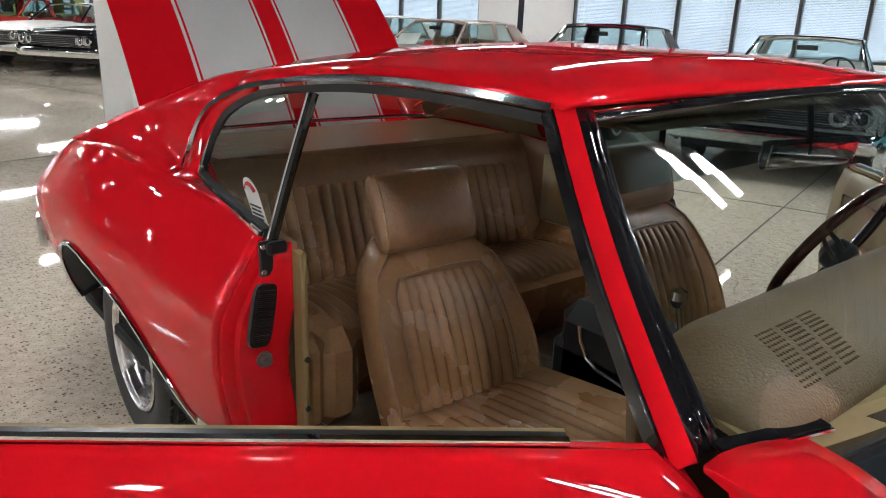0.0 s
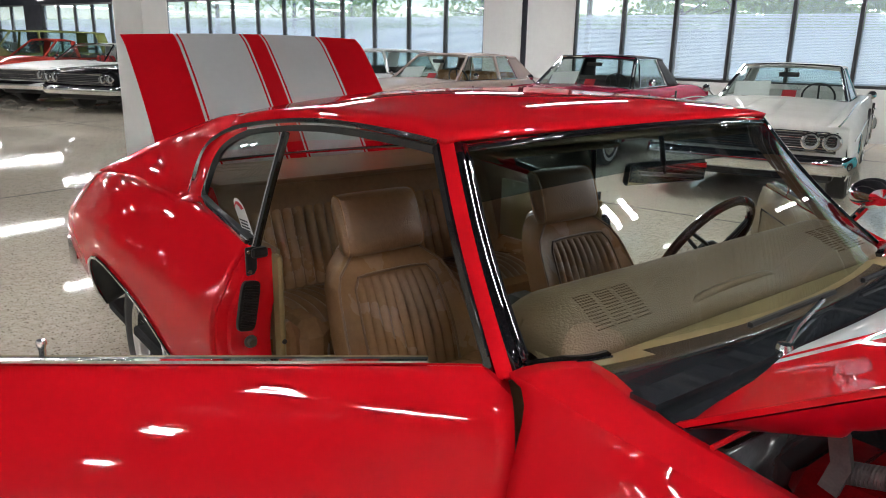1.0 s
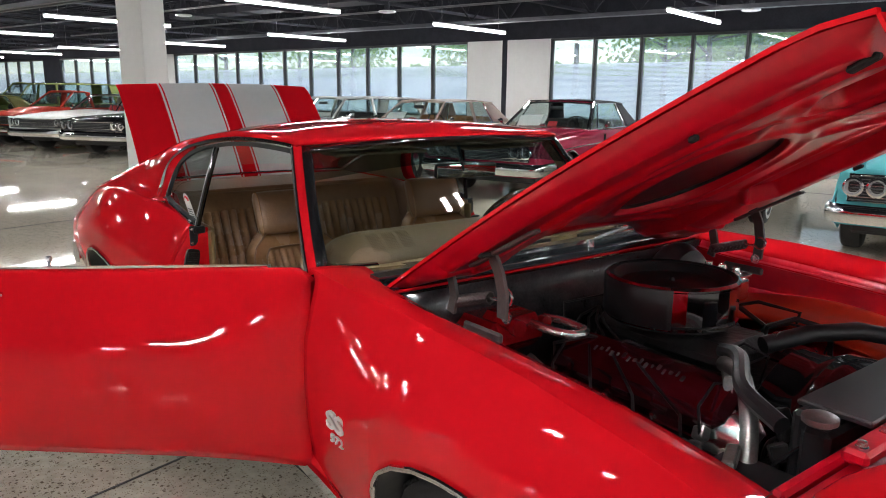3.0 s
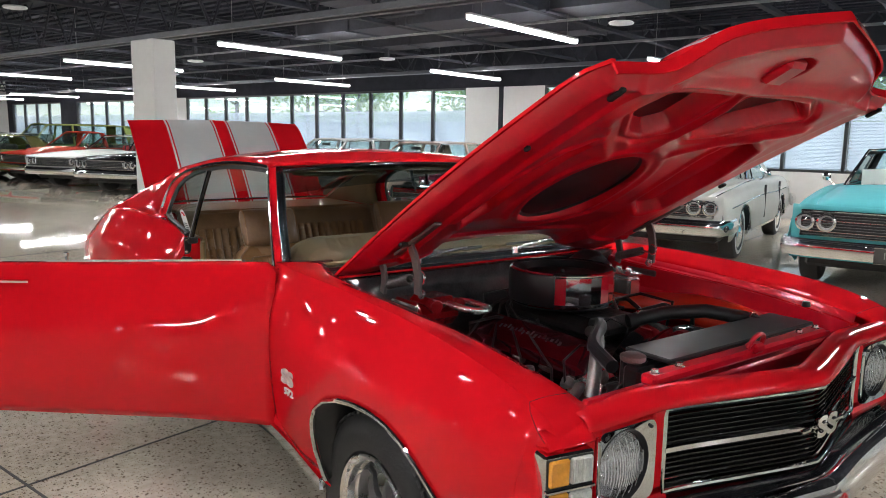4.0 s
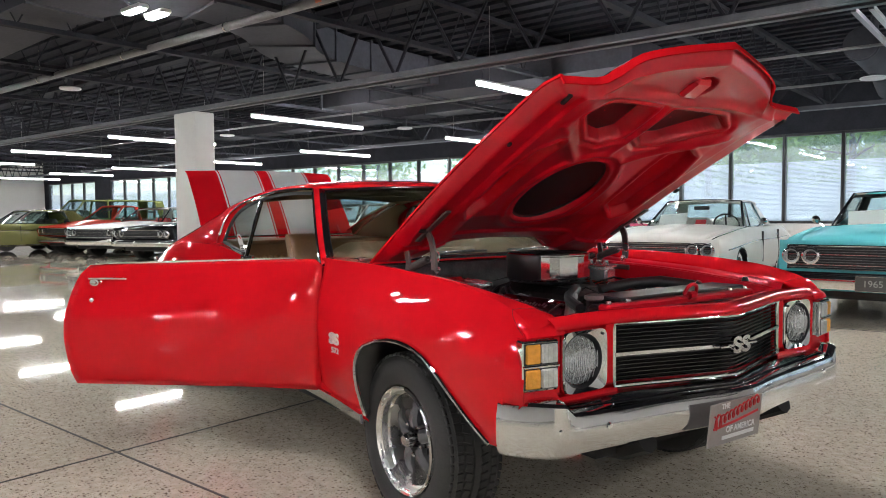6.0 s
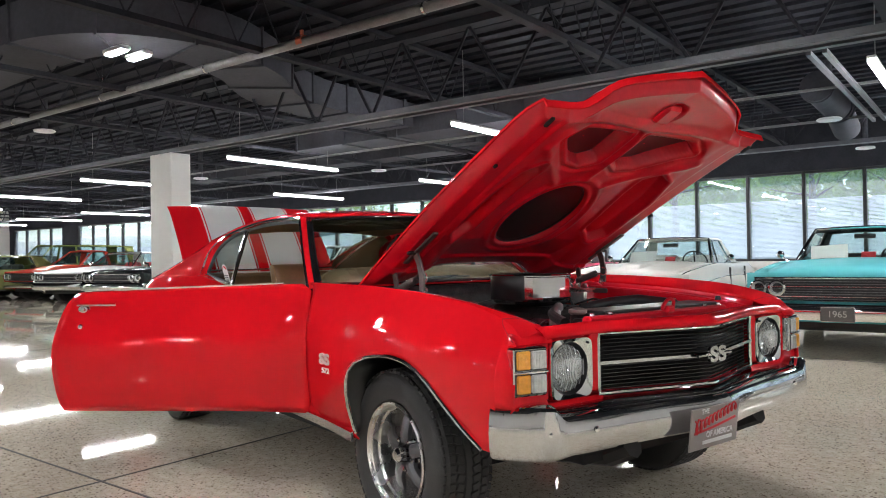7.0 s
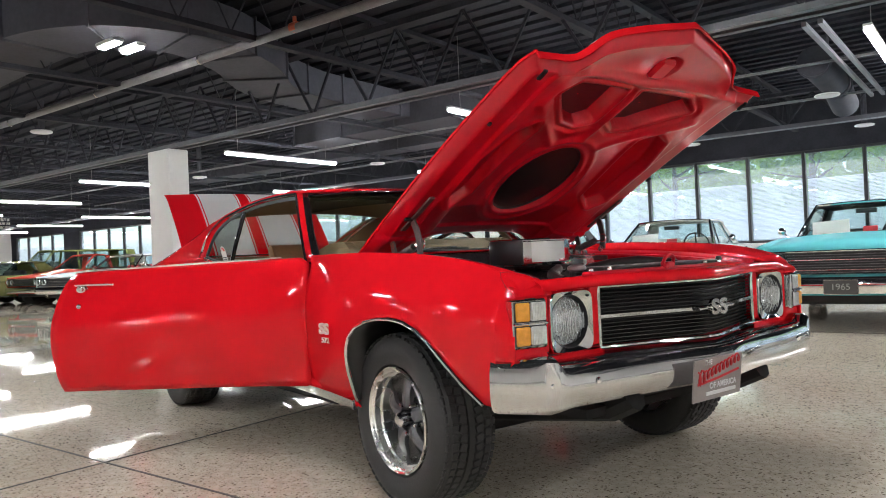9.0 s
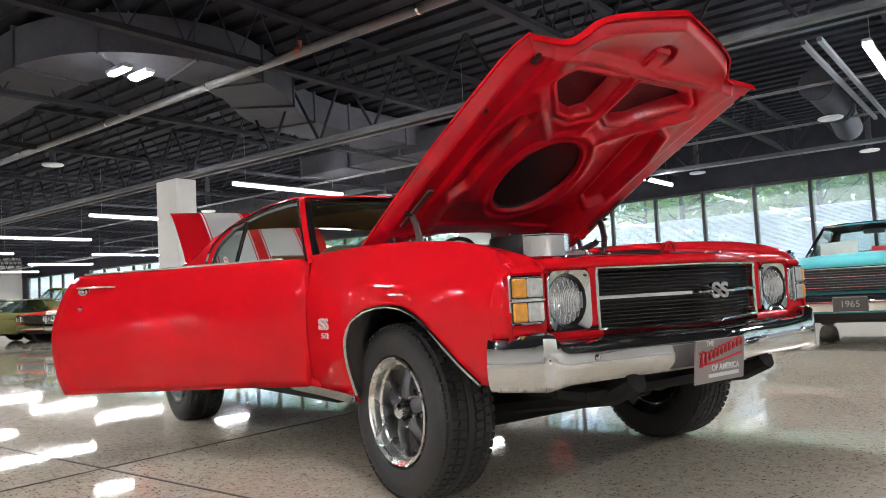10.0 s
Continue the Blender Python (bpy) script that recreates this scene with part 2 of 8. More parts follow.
    wav = tex("ShaderNodeTexNoise", 5.0, 2)
    b = nt.nodes.new("ShaderNodeBump")
    b.inputs["Strength"].default_value, b.inputs["Distance"].default_value = 0.009, 0.02
    nt.links.new(wav.outputs[0], b.inputs["Height"])
    nt.links.new(b.outputs[0], p.inputs["Normal"])
    return m


RED = mat("red_paint", (0.66, 0.008, 0.015), 0.45, 0.0, 3.0, 0.04, coat=0.7, spec=0.0)
RED_IN = mat("red_paint_underside", (0.60, 0.005, 0.020), 0.30, 0.0, 6.0, 0.12, bump=0.03, bump_scale=14, coat=0.50, spec=0.30)
WHITE = mat("white_stripe_paint", (0.62, 0.62, 0.61), 0.3, 0, 4.0, 0.04, coat=0.8)
CHROME = mat("chrome", (0.74, 0.75, 0.76), 0.06, 1.0, 8.0, 0.04)
POLISHED = mat("polished_aluminium", (0.88, 0.88, 0.87), 0.24, 1.0, 12.0, 0.06)
SILVER = mat("grey_zinc", (0.30, 0.29, 0.28), 0.38, 0.9, 30.0, 0.25, bump=0.1)
BLACK = mat("black_satin", (0.015, 0.015, 0.016), 0.35, 0, 10.0, 0.3)
GLOSSBLACK = mat("black_gloss_paint", (0.008, 0.008, 0.009), 0.07, 0, 10.0, 0.3, coat=0.8)
RUBBER = mat("tyre_rubber", (0.034, 0.033, 0.032), 0.62, 0, 25.0, 0.25, bump=0.15, bump_scale=120)
GUNMETAL = mat("grey_spoke_paint", (0.13, 0.13, 0.135), 0.35, 0.6, 20.0, 0.15)
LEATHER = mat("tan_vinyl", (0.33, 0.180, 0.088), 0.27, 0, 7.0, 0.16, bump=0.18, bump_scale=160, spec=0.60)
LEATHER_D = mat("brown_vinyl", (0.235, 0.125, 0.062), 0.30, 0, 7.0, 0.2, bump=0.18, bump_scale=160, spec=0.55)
DASH = mat("tan_dash_pad", (0.148, 0.096, 0.049), 0.5, 0, 9.0, 0.1, bump=0.3, bump_scale=220)
TRIMTAN = mat("tan_plastic", (0.25, 0.18, 0.078), 0.45, 0, 6.0, 0.12)
HEADLINER = mat("tan_headliner", (0.26, 0.17, 0.085), 0.8, 0, 6.0, 0.1, bump=0.2)
CARPET = mat("brown_carpet", (0.10, 0.065, 0.04), 0.95, 0, 40.0, 0.35, bump=0.6, bump_scale=200)
WOOD = mat("dark_wood_rim", (0.035, 0.012, 0.008), 0.18, 0, 18.0, 0.4, coat=0.8)
AMBER = mat("amber_lens", (0.85, 0.37, 0.05), 0.18, 0, 60.0, 0.15, bump=0.3, bump_scale=90, coat=0.5)
LENS = mat("ribbed_clear_lens", (0.70, 0.70, 0.67), 0.15, 0.15, 60.0, 0.2, bump=0.4, bump_scale=90, coat=0.6)
REDLENS = mat("red_lens", (0.5, 0.01, 0.01), 0.15, 0, 30.0, 0.1, coat=0.6)
ENGINE = mat("engine_casting", (0.016, 0.015, 0.015), 0.34, 0.1, 30.0, 0.4, bump=0.4, bump_scale=40)
ENGRED = mat("red_engine_paint", (0.28, 0.006, 0.010), 0.16, 0, 30.0, 0.3, bump=0.15, bump_scale=40, coat=0.8)
PAPER = mat("white_card", (0.75, 0.74, 0.72), 0.7, 0, 5.0, 0.04)
REDCARD = mat("red_card", (0.55, 0.03, 0.04), 0.6, 0, 5.0, 0.08)
GLASS = glass("car_glass", (0.93, 1.0, 0.98), 0.95, shine=0.07)
TINTGLASS = glass("quarter_glass", (0.86, 0.96, 0.93), 0.88)
WINGLASS = glass("window_glass", (0.86, 0.95, 1.0), 0.95, milk=(0.80, 0.85, 0.94), milk_amt=0.18)
LAMPGLASS = glass("headlamp_glass", (0.95, 0.97, 1.0), 0.95, 0.0, shine=0.12)
SHADE = glass("shade_band_glass", (0.75, 0.95, 1.0), 0.50)
BADGEMETAL = mat("bright_badge_metal", (0.80, 0.80, 0.78), 0.35, 0.5, 20.0, 0.05)
UNDER = mat("dirty_black_underbody", (0.010, 0.010, 0.010), 0.85, 0, 8.0, 0.4)
RIMLIP = mat("mirror_polished_rim", (0.92, 0.91, 0.88), 0.27, 1.0, 10.0, 0.03)
VALVE = mat("black_cherry_gloss", (0.045, 0.004, 0.007), 0.08, 0, 20.0, 0.3, coat=1.0)
REFLECTOR = mat("lamp_reflector", (0.92, 0.92, 0.90), 0.26, 0.80, 40.0, 0.08, bump=0.5, bump_scale=60)
MIRROR = mat("mirror", (0.9, 0.9, 0.9), 0.02, 1.0)
CONCRETE = floor_material()
WALLWHITE = mat("white_wall_paint", (0.66, 0.655, 0.63), 0.7, 0, 1.5, 0.05, bump=0.08, bump_scale=90)
WALLGREY = mat("light_grey_wall_paint", (0.55, 0.53, 0.50), 0.75, 0, 1.5, 0.05, bump=0.08, bump_scale=90)
CEIL = mat("black_deck_paint", (0.027, 0.028, 0.036), 0.95, 0, 2.0, 0.3, bump=0.2, spec=0.1)
STEELBLACK = mat("black_steel_paint", (0.027, 0.028, 0.035), 0.9, 0, 4.0, 0.3, spec=0.15)
DUCT = mat("dark_grey_duct_paint", (0.060, 0.061, 0.074), 0.85, 0, 2.5, 0.25, spec=0.2)
CHANNELGREY = mat("dull_grey_channel_paint", (0.085, 0.086, 0.095), 0.6, 0.1, 8.0, 0.25)
GREYPIPE = mat("grey_pipe_paint", (0.17, 0.17, 0.175), 0.5, 0.2, 8.0, 0.25)
MULLION = mat("black_mullion", (0.018, 0.019, 0.02), 0.4, 0, 5.0, 0.2)
BLIND = mat("pale_blind_slat", (0.70, 0.73, 0.76), 0.6, 0, 6.0, 0.05)
LED = glow("led_tube", (0.965, 0.975, 1.0), LAMP_GLOW)
LED_SQ = glow("led_panel", (0.965, 0.975, 1.0), LAMP_GLOW * 2.2)
LEAF = mat("leaves", (0.20, 0.34, 0.08), 0.6, 0, 3.0, 0.5)
leaf_nodes = LEAF.node_tree
leaf_light = leaf_nodes.nodes.new("ShaderNodeBsdfTranslucent")
leaf_light.inputs[0].default_value = (0.42, 0.60, 0.16, 1)
leaf_mix = leaf_nodes.nodes.new("ShaderNodeMixShader")
leaf_mix.inputs[0].default_value = 0.45
leaf_nodes.links.new(leaf_nodes.nodes["Principled BSDF"].outputs[0], leaf_mix.inputs[1])
leaf_nodes.links.new(leaf_light.outputs[0], leaf_mix.inputs[2])
leaf_nodes.links.new(leaf_mix.outputs[0], leaf_nodes.nodes["Material Output"].inputs[0])
BARK = mat("bark", (0.12, 0.09, 0.065), 0.9, 0, 9.0, 0.4, bump=0.6)
GRASS = mat("lawn", (0.20, 0.24, 0.15), 0.9, 0, 1.2, 0.4, bump=0.5)

# ---- room ----
U0, U1, V0, V1, DECK = -36.0, 13.0, -13.0, 12.6, 3.75
sh = Shape().box(((U0 + U1) / 2, (V0 + V1) / 2, -0.15), (U1 - U0 + 0.6, V1 - V0 + 0.6, 0.3), at=GRID)
floor = part("floor", sh, CONCRETE)
tagged(floor, "polished concrete showroom floor with dark aggregate", "floor", kind="structure")
JOINT = mat("joint_filler", (0.06, 0.055, 0.05), 0.6, 0, 20.0, 0.2)
for k, (a, b) in enumerate([((U0, -1.46), (U1, -1.46)), ((U0, 4.9), (U1, 4.9)), ((U0, 10.2), (U1, 10.2)), ((-0.578, V0), (-0.578, V1)), ((5.2, V0), (5.2, V1)), ((-6.6, V0), (-6.6, V1)), ((-12.5, V0), (-12.5, V1)), ((-18.4, V0), (-18.4, V1)), ((U0, -7.0), (U1, -7.0))]):
    cu, cv = (a[0] + b[0]) / 2, (a[1] + b[1]) / 2
    s = (abs(a[0] - b[0]) + 0.011, abs(a[1] - b[1]) + 0.011, 0.003)
    part("floor_joint", Shape().box((cu, cv, 0.002 + 0.0006 * (k % 3)), s, at=GRID), JOINT, floor)
ceiling = part("ceiling", Shape().box(((U0 + U1) / 2, (V0 + V1) / 2, DECK + 0.1), (U1 - U0, V1 - V0, 0.2), at=GRID), CEIL)
tagged(ceiling, "black painted steel roof deck", "ceiling", kind="structure")
sh = Shape()
for i in range(int((V1 - V0) / 0.3)):
    sh.box(((U0 + U1) / 2, V0 + 0.15 + i * 0.3, DECK - 0.02), (U1 - U0, 0.12, 0.045), at=GRID)
part("deck_ribs", sh, CEIL, ceiling)

# walls that close the place
for nm, c, s in (("wall_south", ((U0 + U1) / 2, V0 - 0.1, 1.9), (U1 - U0 + 0.4, 0.2, 3.8)), ("wall_west", (U0 - 0.1, (V0 + V1) / 2, 1.9), (0.2, V1 - V0, 3.8)), ("wall_east", (U1 + 0.1, (V0 + V1) / 2, 1.9), (0.2, V1 - V0, 3.8))):
    tagged(part(nm, Shape().box(c, s, at=GRID), WALLGREY), "light painted showroom wall", "wall", kind="structure")

# window wall: sill wall, header, piers, mullions and panes
SILL, HEAD = 0.9, 2.69
wall_n = thing("wall_north", "white sill wall and dark header round the long window band", "wall", kind="structure")
part("sill_wall", Shape().box(((U0 + U1) / 2, V1 + 0.1, SILL / 2), (U1 - U0 + 0.4, 0.2, SILL), at=GRID), WALLWHITE, wall_n)
part("header", Shape().box(((U0 + U1) / 2, V1 + 0.1, (HEAD + DECK) / 2), (U1 - U0 + 0.4, 0.24, DECK - HEAD), at=GRID), STEELBLACK, wall_n)
RUNS = [(-6.44, U1 - 0.3, 1.052), (-21.1, -8.72, 1.09), (-29.2, -22.0, 1.16), (U0 + 0.5, -30.6, 1.15)]
piers = [(-8.72, -7.72), (-7.58, -6.44), (-22.0, -21.1), (-30.6, -29.2), (U1 - 0.3, U1), (U0, U0 + 0.5)]
for a, b in piers:
    part("pier", Shape().box(((a + b) / 2, V1 + 0.1, (SILL + HEAD) / 2), (b - a, 0.2, HEAD - SILL), at=GRID), STEELBLACK if a < -29 else WALLWHITE, wall_n)
part("downpipe", Shape().box((-7.65, V1 + 0.06, DECK / 2), (0.14, 0.16, DECK), 0.02, at=GRID), STEELBLACK, wall_n)
k = 0
for a, b, step in RUNS:
    n = round((b - a) / step)
    k += 1
    win = thing("window_%d" % k, "floor-to-ceiling band of tinted panes in black frames", "window", kind="structure")
    w = (b - a) / n
    for i in range(n + 1):
        part("mullion", Shape().box((a + i * w, V1 + 0.08, (SILL + HEAD) / 2), (0.062, 0.12, HEAD - SILL), 0.006, at=GRID), MULLION, win)
    for z in (SILL + 0.025, HEAD - 0.025):
        part("window_frame", Shape().box(((a + b) / 2, V1 + 0.08, z), (b - a, 0.10, 0.05), 0.006, at=GRID), MULLION, win)
    for i in range(n):
        g = part("pane", Shape().box((a + (i + 0.5) * w, V1 + 0.10, (SILL + HEAD) / 2), (w - 0.062, 0.012, HEAD - SILL - 0.1), at=GRID), WINGLASS, win)
        g.visible_shadow = False
        sh = Shape()
        c, hw = a + (i + 0.5) * w, w / 2 - 0.045
        for k in range(45):
            z = SILL + 0.08 + 0.0258 * k
            sh.add([(c - hw, V1 + 0.128, z), (c + hw, V1 + 0.128, z), (c + hw, V1 + 0.142, z + 0.018), (c - hw, V1 + 0.142, z + 0.018)], [(0, 1, 2, 3)], 0, GRID)
        part("window_blind", sh, BLIND, win, "pale slatted blind", fix=False)["kind"] = "stuff"

# column and beams
column = part("column", Shape().box((-6.63, 2.795, 1.3225), (0.54, 0.32, 2.645), 0.012, at=GRID), WALLWHITE)
tagged(column, "square white painted column standing on the concrete floor", "column", kind="structure")
for u in (-17.3, -27.5, 6.0):
    tagged(part("column", Shape().box((u, 3.10 if u < 0 else -9.0, 1.345), (0.50, 0.46, 2.69), 0.012, at=GRID), WALLWHITE), "square white painted column standing on the concrete floor", "column", kind="structure")


def beam(v, z0, z1, w=0.16):
    """An open truss girder: double-angle chords and black diagonals."""
    ob = thing("roof_beam", "black painted open truss girder under the deck", "beam", kind="structure")
    L = U1 - U0
    c = (U0 + U1) / 2
    for dv in (-w / 2, w / 2):
        part("chord_angle", Shape().box((c, v + dv, z0 + 0.008), (L, 0.07, 0.016), at=GRID).box((c, v + dv * 0.62, z0 + 0.045), (L, 0.012, 0.06), at=GRID), CHORD, ob)
    part("top_chord", Shape().box((c, v, z1 - 0.03), (L, w, 0.06), at=GRID), STEELBLACK, ob)
    sh = Shape()
    n = int(L / 0.9)
    for i in range(n):
        u = U0 + 0.1 + i * 0.9
        sh.tube([(u, v, z0 + 0.05), (u + 0.45, v, z1 - 0.05)], 0.018, 6, at=GRID, caps=False)
        sh.tube([(u + 0.45, v, z1 - 0.05), (u + 0.9, v, z0 + 0.05)], 0.018, 6, at=GRID, caps=False)
    part("web_bars", sh, STEELBLACK, ob)["kind"] = "stuff"
    return ob


CHORD = mat("dark_grey_chord_paint", (0.075, 0.076, 0.088), 0.45, 0, 8.0, 0.25)
beam(2.78, 2.646, 3.50)
beam(-5.5, 2.695, 3.55)
beam(10.45, 2.86, 3.5, 0.10)
for u in [-32 + 2.45 * i for i in range(18)]:
    j = thing("roof_joist", "black open web steel joist", "joist", group="roof joists", kind="structure")
    part("chord", Shape().box((u, (V0 + V1) / 2, 3.1), (0.09, V1 - V0, 0.05), at=GRID), STEELBLACK, j)
    part("chord", Shape().box((u, (V0 + V1) / 2, 3.66), (0.09, V1 - V0, 0.05), at=GRID), STEELBLACK, j)
    sh = Shape()
    for q in range(int((V1 - V0) / 0.55)):
        v = V0 + 0.2 + q * 0.55
        sh.tube([(u, v, 3.12), (u, v + 0.27, 3.64)], 0.008, 5, at=GRID, caps=False)
        sh.tube([(u, v + 0.27, 3.64), (u, v + 0.54, 3.12)], 0.008, 5, at=GRID, caps=False)
    part("web_bars", sh, STEELBLACK, j)

pipe = thing("sprinkler_pipe", "grey steel sprinkler pipe hung below the black deck", "pipe")
part("pipe", Shape().tube([(U0 + 1, 1.24, 3.09), (U1 - 1, 1.24, 3.09)], 0.042, 12, at=GRID), GREYPIPE, pipe)
HEADRED = mat("orange_sprinkler", (0.45, 0.09, 0.04), 0.5, 0, 20.0, 0.2)
for u in (-11.0, -2.05, 4.5):
    sh = Shape().tube([(u, 1.24, 3.05), (u, 1.24, 3.20)], 0.018, 8, at=GRID)
    sh.tube([(u - 0.04, 1.24, 3.10), (u + 0.04, 1.24, 3.10)], 0.05, 10, at=GRID)
    part("sprinkler_head", sh, HEADRED, pipe)
for u in (-8.0, -5.6, -3.5, -0.6, 2.4):
    sh = Shape().tube([(u, 1.24, 3.1), (u, 1.24, DECK)], 0.006, 6, at=GRID)
    sh.lathe([(0.048, -0.012), (0.052, -0.012), (0.052, 0.012), (0.048, 0.012)], 14, at=GRID @ Matrix.Translation((u, 1.24, 3.09)) @ Matrix.Rotation(radians(90), 4, "Y"))
    part("hanger", sh, POLISHED, pipe)
for v, z, u0, u1, r in ((6.3, 3.02, -20, 3.0, 0.018), (8.6, 3.0, -20, 4, 0.02)):
    ob = thing("conduit", "thin grey electrical conduit along the roof", "conduit")
    part("conduit_run", Shape().tube([(u0, v, z), (u1, v, z)], r, 8, at=GRID), GREYPIPE, ob)
ob = thing("strut_channel", "pair of grey strut channels under the roof", "channel")
for du in (-0.07, 0.07):
    part("channel", Shape().box((1.68 + du, 6.6, 2.98), (0.045, 4.6, 0.045), at=GRID), CHANNELGREY, ob)


def duct(pts, w, h, label):
    ob = thing("air_duct", label, "duct")
    sh = Shape()
    for a, b in zip(pts, pts[1:]):
        a, b = Vector(a), Vector(b)
        sh.band([a, b], [(-w / 2, -h / 2), (w / 2, -h / 2), (w / 2, h / 2), (-w / 2, h / 2)], (0, 0, 1) if abs((b - a).normalized().z) < 0.7 else (1, 0, 0), at=GRID)
    part("duct_body", sh, DUCT, ob)
    for a, b in zip(pts, pts[1:]):
        a, b = Vector(a), Vector(b)
        n = max(1, int((b - a).length / 1.2))
        d = (b - a).normalized() * 0.02
        for i in range(n + 1):
            c = a + (b - a) * i / n
            part("duct_flange", Shape().band([c - d, c + d], [(-w / 2 - 0.025, -h / 2 - 0.025), (w / 2 + 0.025, -h / 2 - 0.025), (w / 2 + 0.025, h / 2 + 0.025), (-w / 2 - 0.025, h / 2 + 0.025)], (0, 0, 1) if abs(d.normalized().z) < 0.7 else (1, 0, 0), at=GRID), DUCT, ob)
    return ob


def round_duct(pts, r, label):
    ob = thing("round_duct", label, "duct")
    part("duct_body", Shape().tube(pts, r, 20, at=GRID), DUCT, ob)
    for a, b in zip(pts, pts[1:]):
        a, b = Vector(a), Vector(b)
        d = (b - a).normalized()
        for i in range(1 + int((b - a).length / 1.4)):
            c = a + d * (0.05 + i * 1.4)
            part("duct_band", Shape().tube([c - d * 0.02, c + d * 0.02], r + 0.02, 20, at=GRID), DUCT, ob)
    return ob


def swept_duct(pts, w, h, label):
    """A flat-bottomed duct that bends in plan, with raised seams."""
    ob = thing("air_duct", label, "duct")
    n = 60
    path = [along(pts, q) for q in steps(0, 1, n)]
    sec = [(-h / 2, -w / 2), (h / 2, -w / 2), (h / 2, w / 2), (-h / 2, w / 2)]
    part("duct_body", Shape().band(path, sec, (0, 0, 1), at=GRID), DUCT, ob, sharp=30)
    for i in range(3, n - 1, 5):
        k = 1 + 0.05 / w
        part("duct_seam", Shape().band([path[i], lerp(path[i], path[i + 1], 0.18)], [(x * (1 + 0.05 / h), y * k) for x, y in sec], (0, 0, 1), at=GRID), DUCT, ob)
    return ob


swept_duct([(-16.0, 0.3, 3.42), (-10.0, 0.3, 3.42), (-6.0, 0.15, 3.42), (-4.6, 0.10, 3.40), (-3.75, 0.40, 3.39), (-3.45, 1.1, 3.38), (-3.75, 1.95, 3.38), (-4.5, 3.0, 3.38), (-4.75, 4.0, 3.38), (-4.8, 5.5, 3.38), (-4.9, 8.0, 3.38)], 0.74, 0.38, "dark flat air duct with swept bends under the deck")
duct([(-7.2, 6.2, 3.25), (-1.2, 6.2, 3.25)], 0.34, 0.9, "dark rectangular branch duct under the deck")
duct([(-14, 8.3, 3.3), (-3, 8.3, 3.3)], 0.3, 0.6, "dark rectangular branch duct under the deck")
round_duct([(1.2, 7.0, 3.2), (1.2, 8.6, 3.15), (1.2, 9.3, 2.95)], 0.19, "dark round supply duct ending in a diffuser")

# lamps
LAMPBODY = mat("white_lamp_housing", (0.7, 0.7, 0.7), 0.5)


def strip_lamp(u, v0, v1, z=2.74):
    ob = thing("linear_lamp", "long white linear lamp hung on thin wires, lit", "lamp", group="linear ceiling lamps")
    c = (v0 + v1) / 2
    part("housing", Shape().box((u, c, z + 0.035), (0.075, v1 - v0, 0.03), 0.006, at=GRID), LAMPBODY, ob)
    part("tube", Shape().box((u, c, z), (0.066, v1 - v0 - 0.02, 0.038), 0.012, at=GRID), LED, ob)
    for v in (v0 + 0.25, v1 - 0.25):
        part("wire", Shape().tube([(u, v, z + 0.05), (u, v, DECK)], 0.004, 5, at=GRID), GREYPIPE, ob)
    return ob


for u in (-31.2, -26.3, -21.4, -16.5, -11.6, -6.85, -2.35, 2.17, 6.7):
    for v0, v1 in ((3.96, 6.42), (8.88, 11.33)):
        strip_lamp(u, v0, v1)
for u in (-18.7, -13.7, -8.7, -3.7, 1.3, 6.3, 11.3):
    for v in (0.485, -2.2, -4.9, -7.6, -10.3):
        sq = thing("square_lamp", "pair of small square downlights, lit, under the deck", "lamp", group="square downlights")
        for dv in (-0.115, 0.115):
            part("housing", Shape().box((u, v + dv, 3.13), (0.34, 0.11, 0.04), 0.01, at=GRID), LAMPBODY, sq)
            part("diffuser", Shape().box((u, v + dv, 3.105), (0.30, 0.072, 0.02), 0.004, at=GRID), LED_SQ, sq)
        part("stem", Shape().tube([(u, v, 3.15), (u, v, DECK)], 0.012, 6, at=GRID), GREYPIPE, sq)
for u, v, z in ((-9.12, 2.15, 3.2), (-7.5, 8.3, 2.95), (1.17, 8.04, 2.92), (1.12, 11.9, 2.95), (-1.9, 11.6, 2.95), (-11.4, 6.6, 2.95), (-1.75, 6.5, 2.95), (-15, 8.3, 2.95), (-13.5, 2.2, 3.15)):
    ob = thing("ceiling_diffuser", "round white ceiling diffuser", "vent", group="round ceiling diffusers")
    at = GRID @ Matrix.Translation((u, v, z))
    part("rim", Shape().lathe([(0.0, 0.02), (0.15, 0.02), (0.165, 0.005), (0.15, -0.012), (0.10, -0.02), (0.0, -0.022)], 24, at=at), LAMPBODY, ob)
    part("drop_stem", Shape().tube([(0, 0, 0.02), (0, 0, DECK - z)], 0.05, 10, at=at), DUCT, ob)

# outside: lawn, a low wall far off, trees and sky backdrop
lawn = part("ground", Shape().grid([[uvz(u, v, -0.25) for v in (V1 + 0.25, 25, 60, 400)] for u in (-400, -60, -20, 10, 50, 400)]), GRASS)
tagged(lawn, "green lawn outside the windows", "lawn", kind="structure")

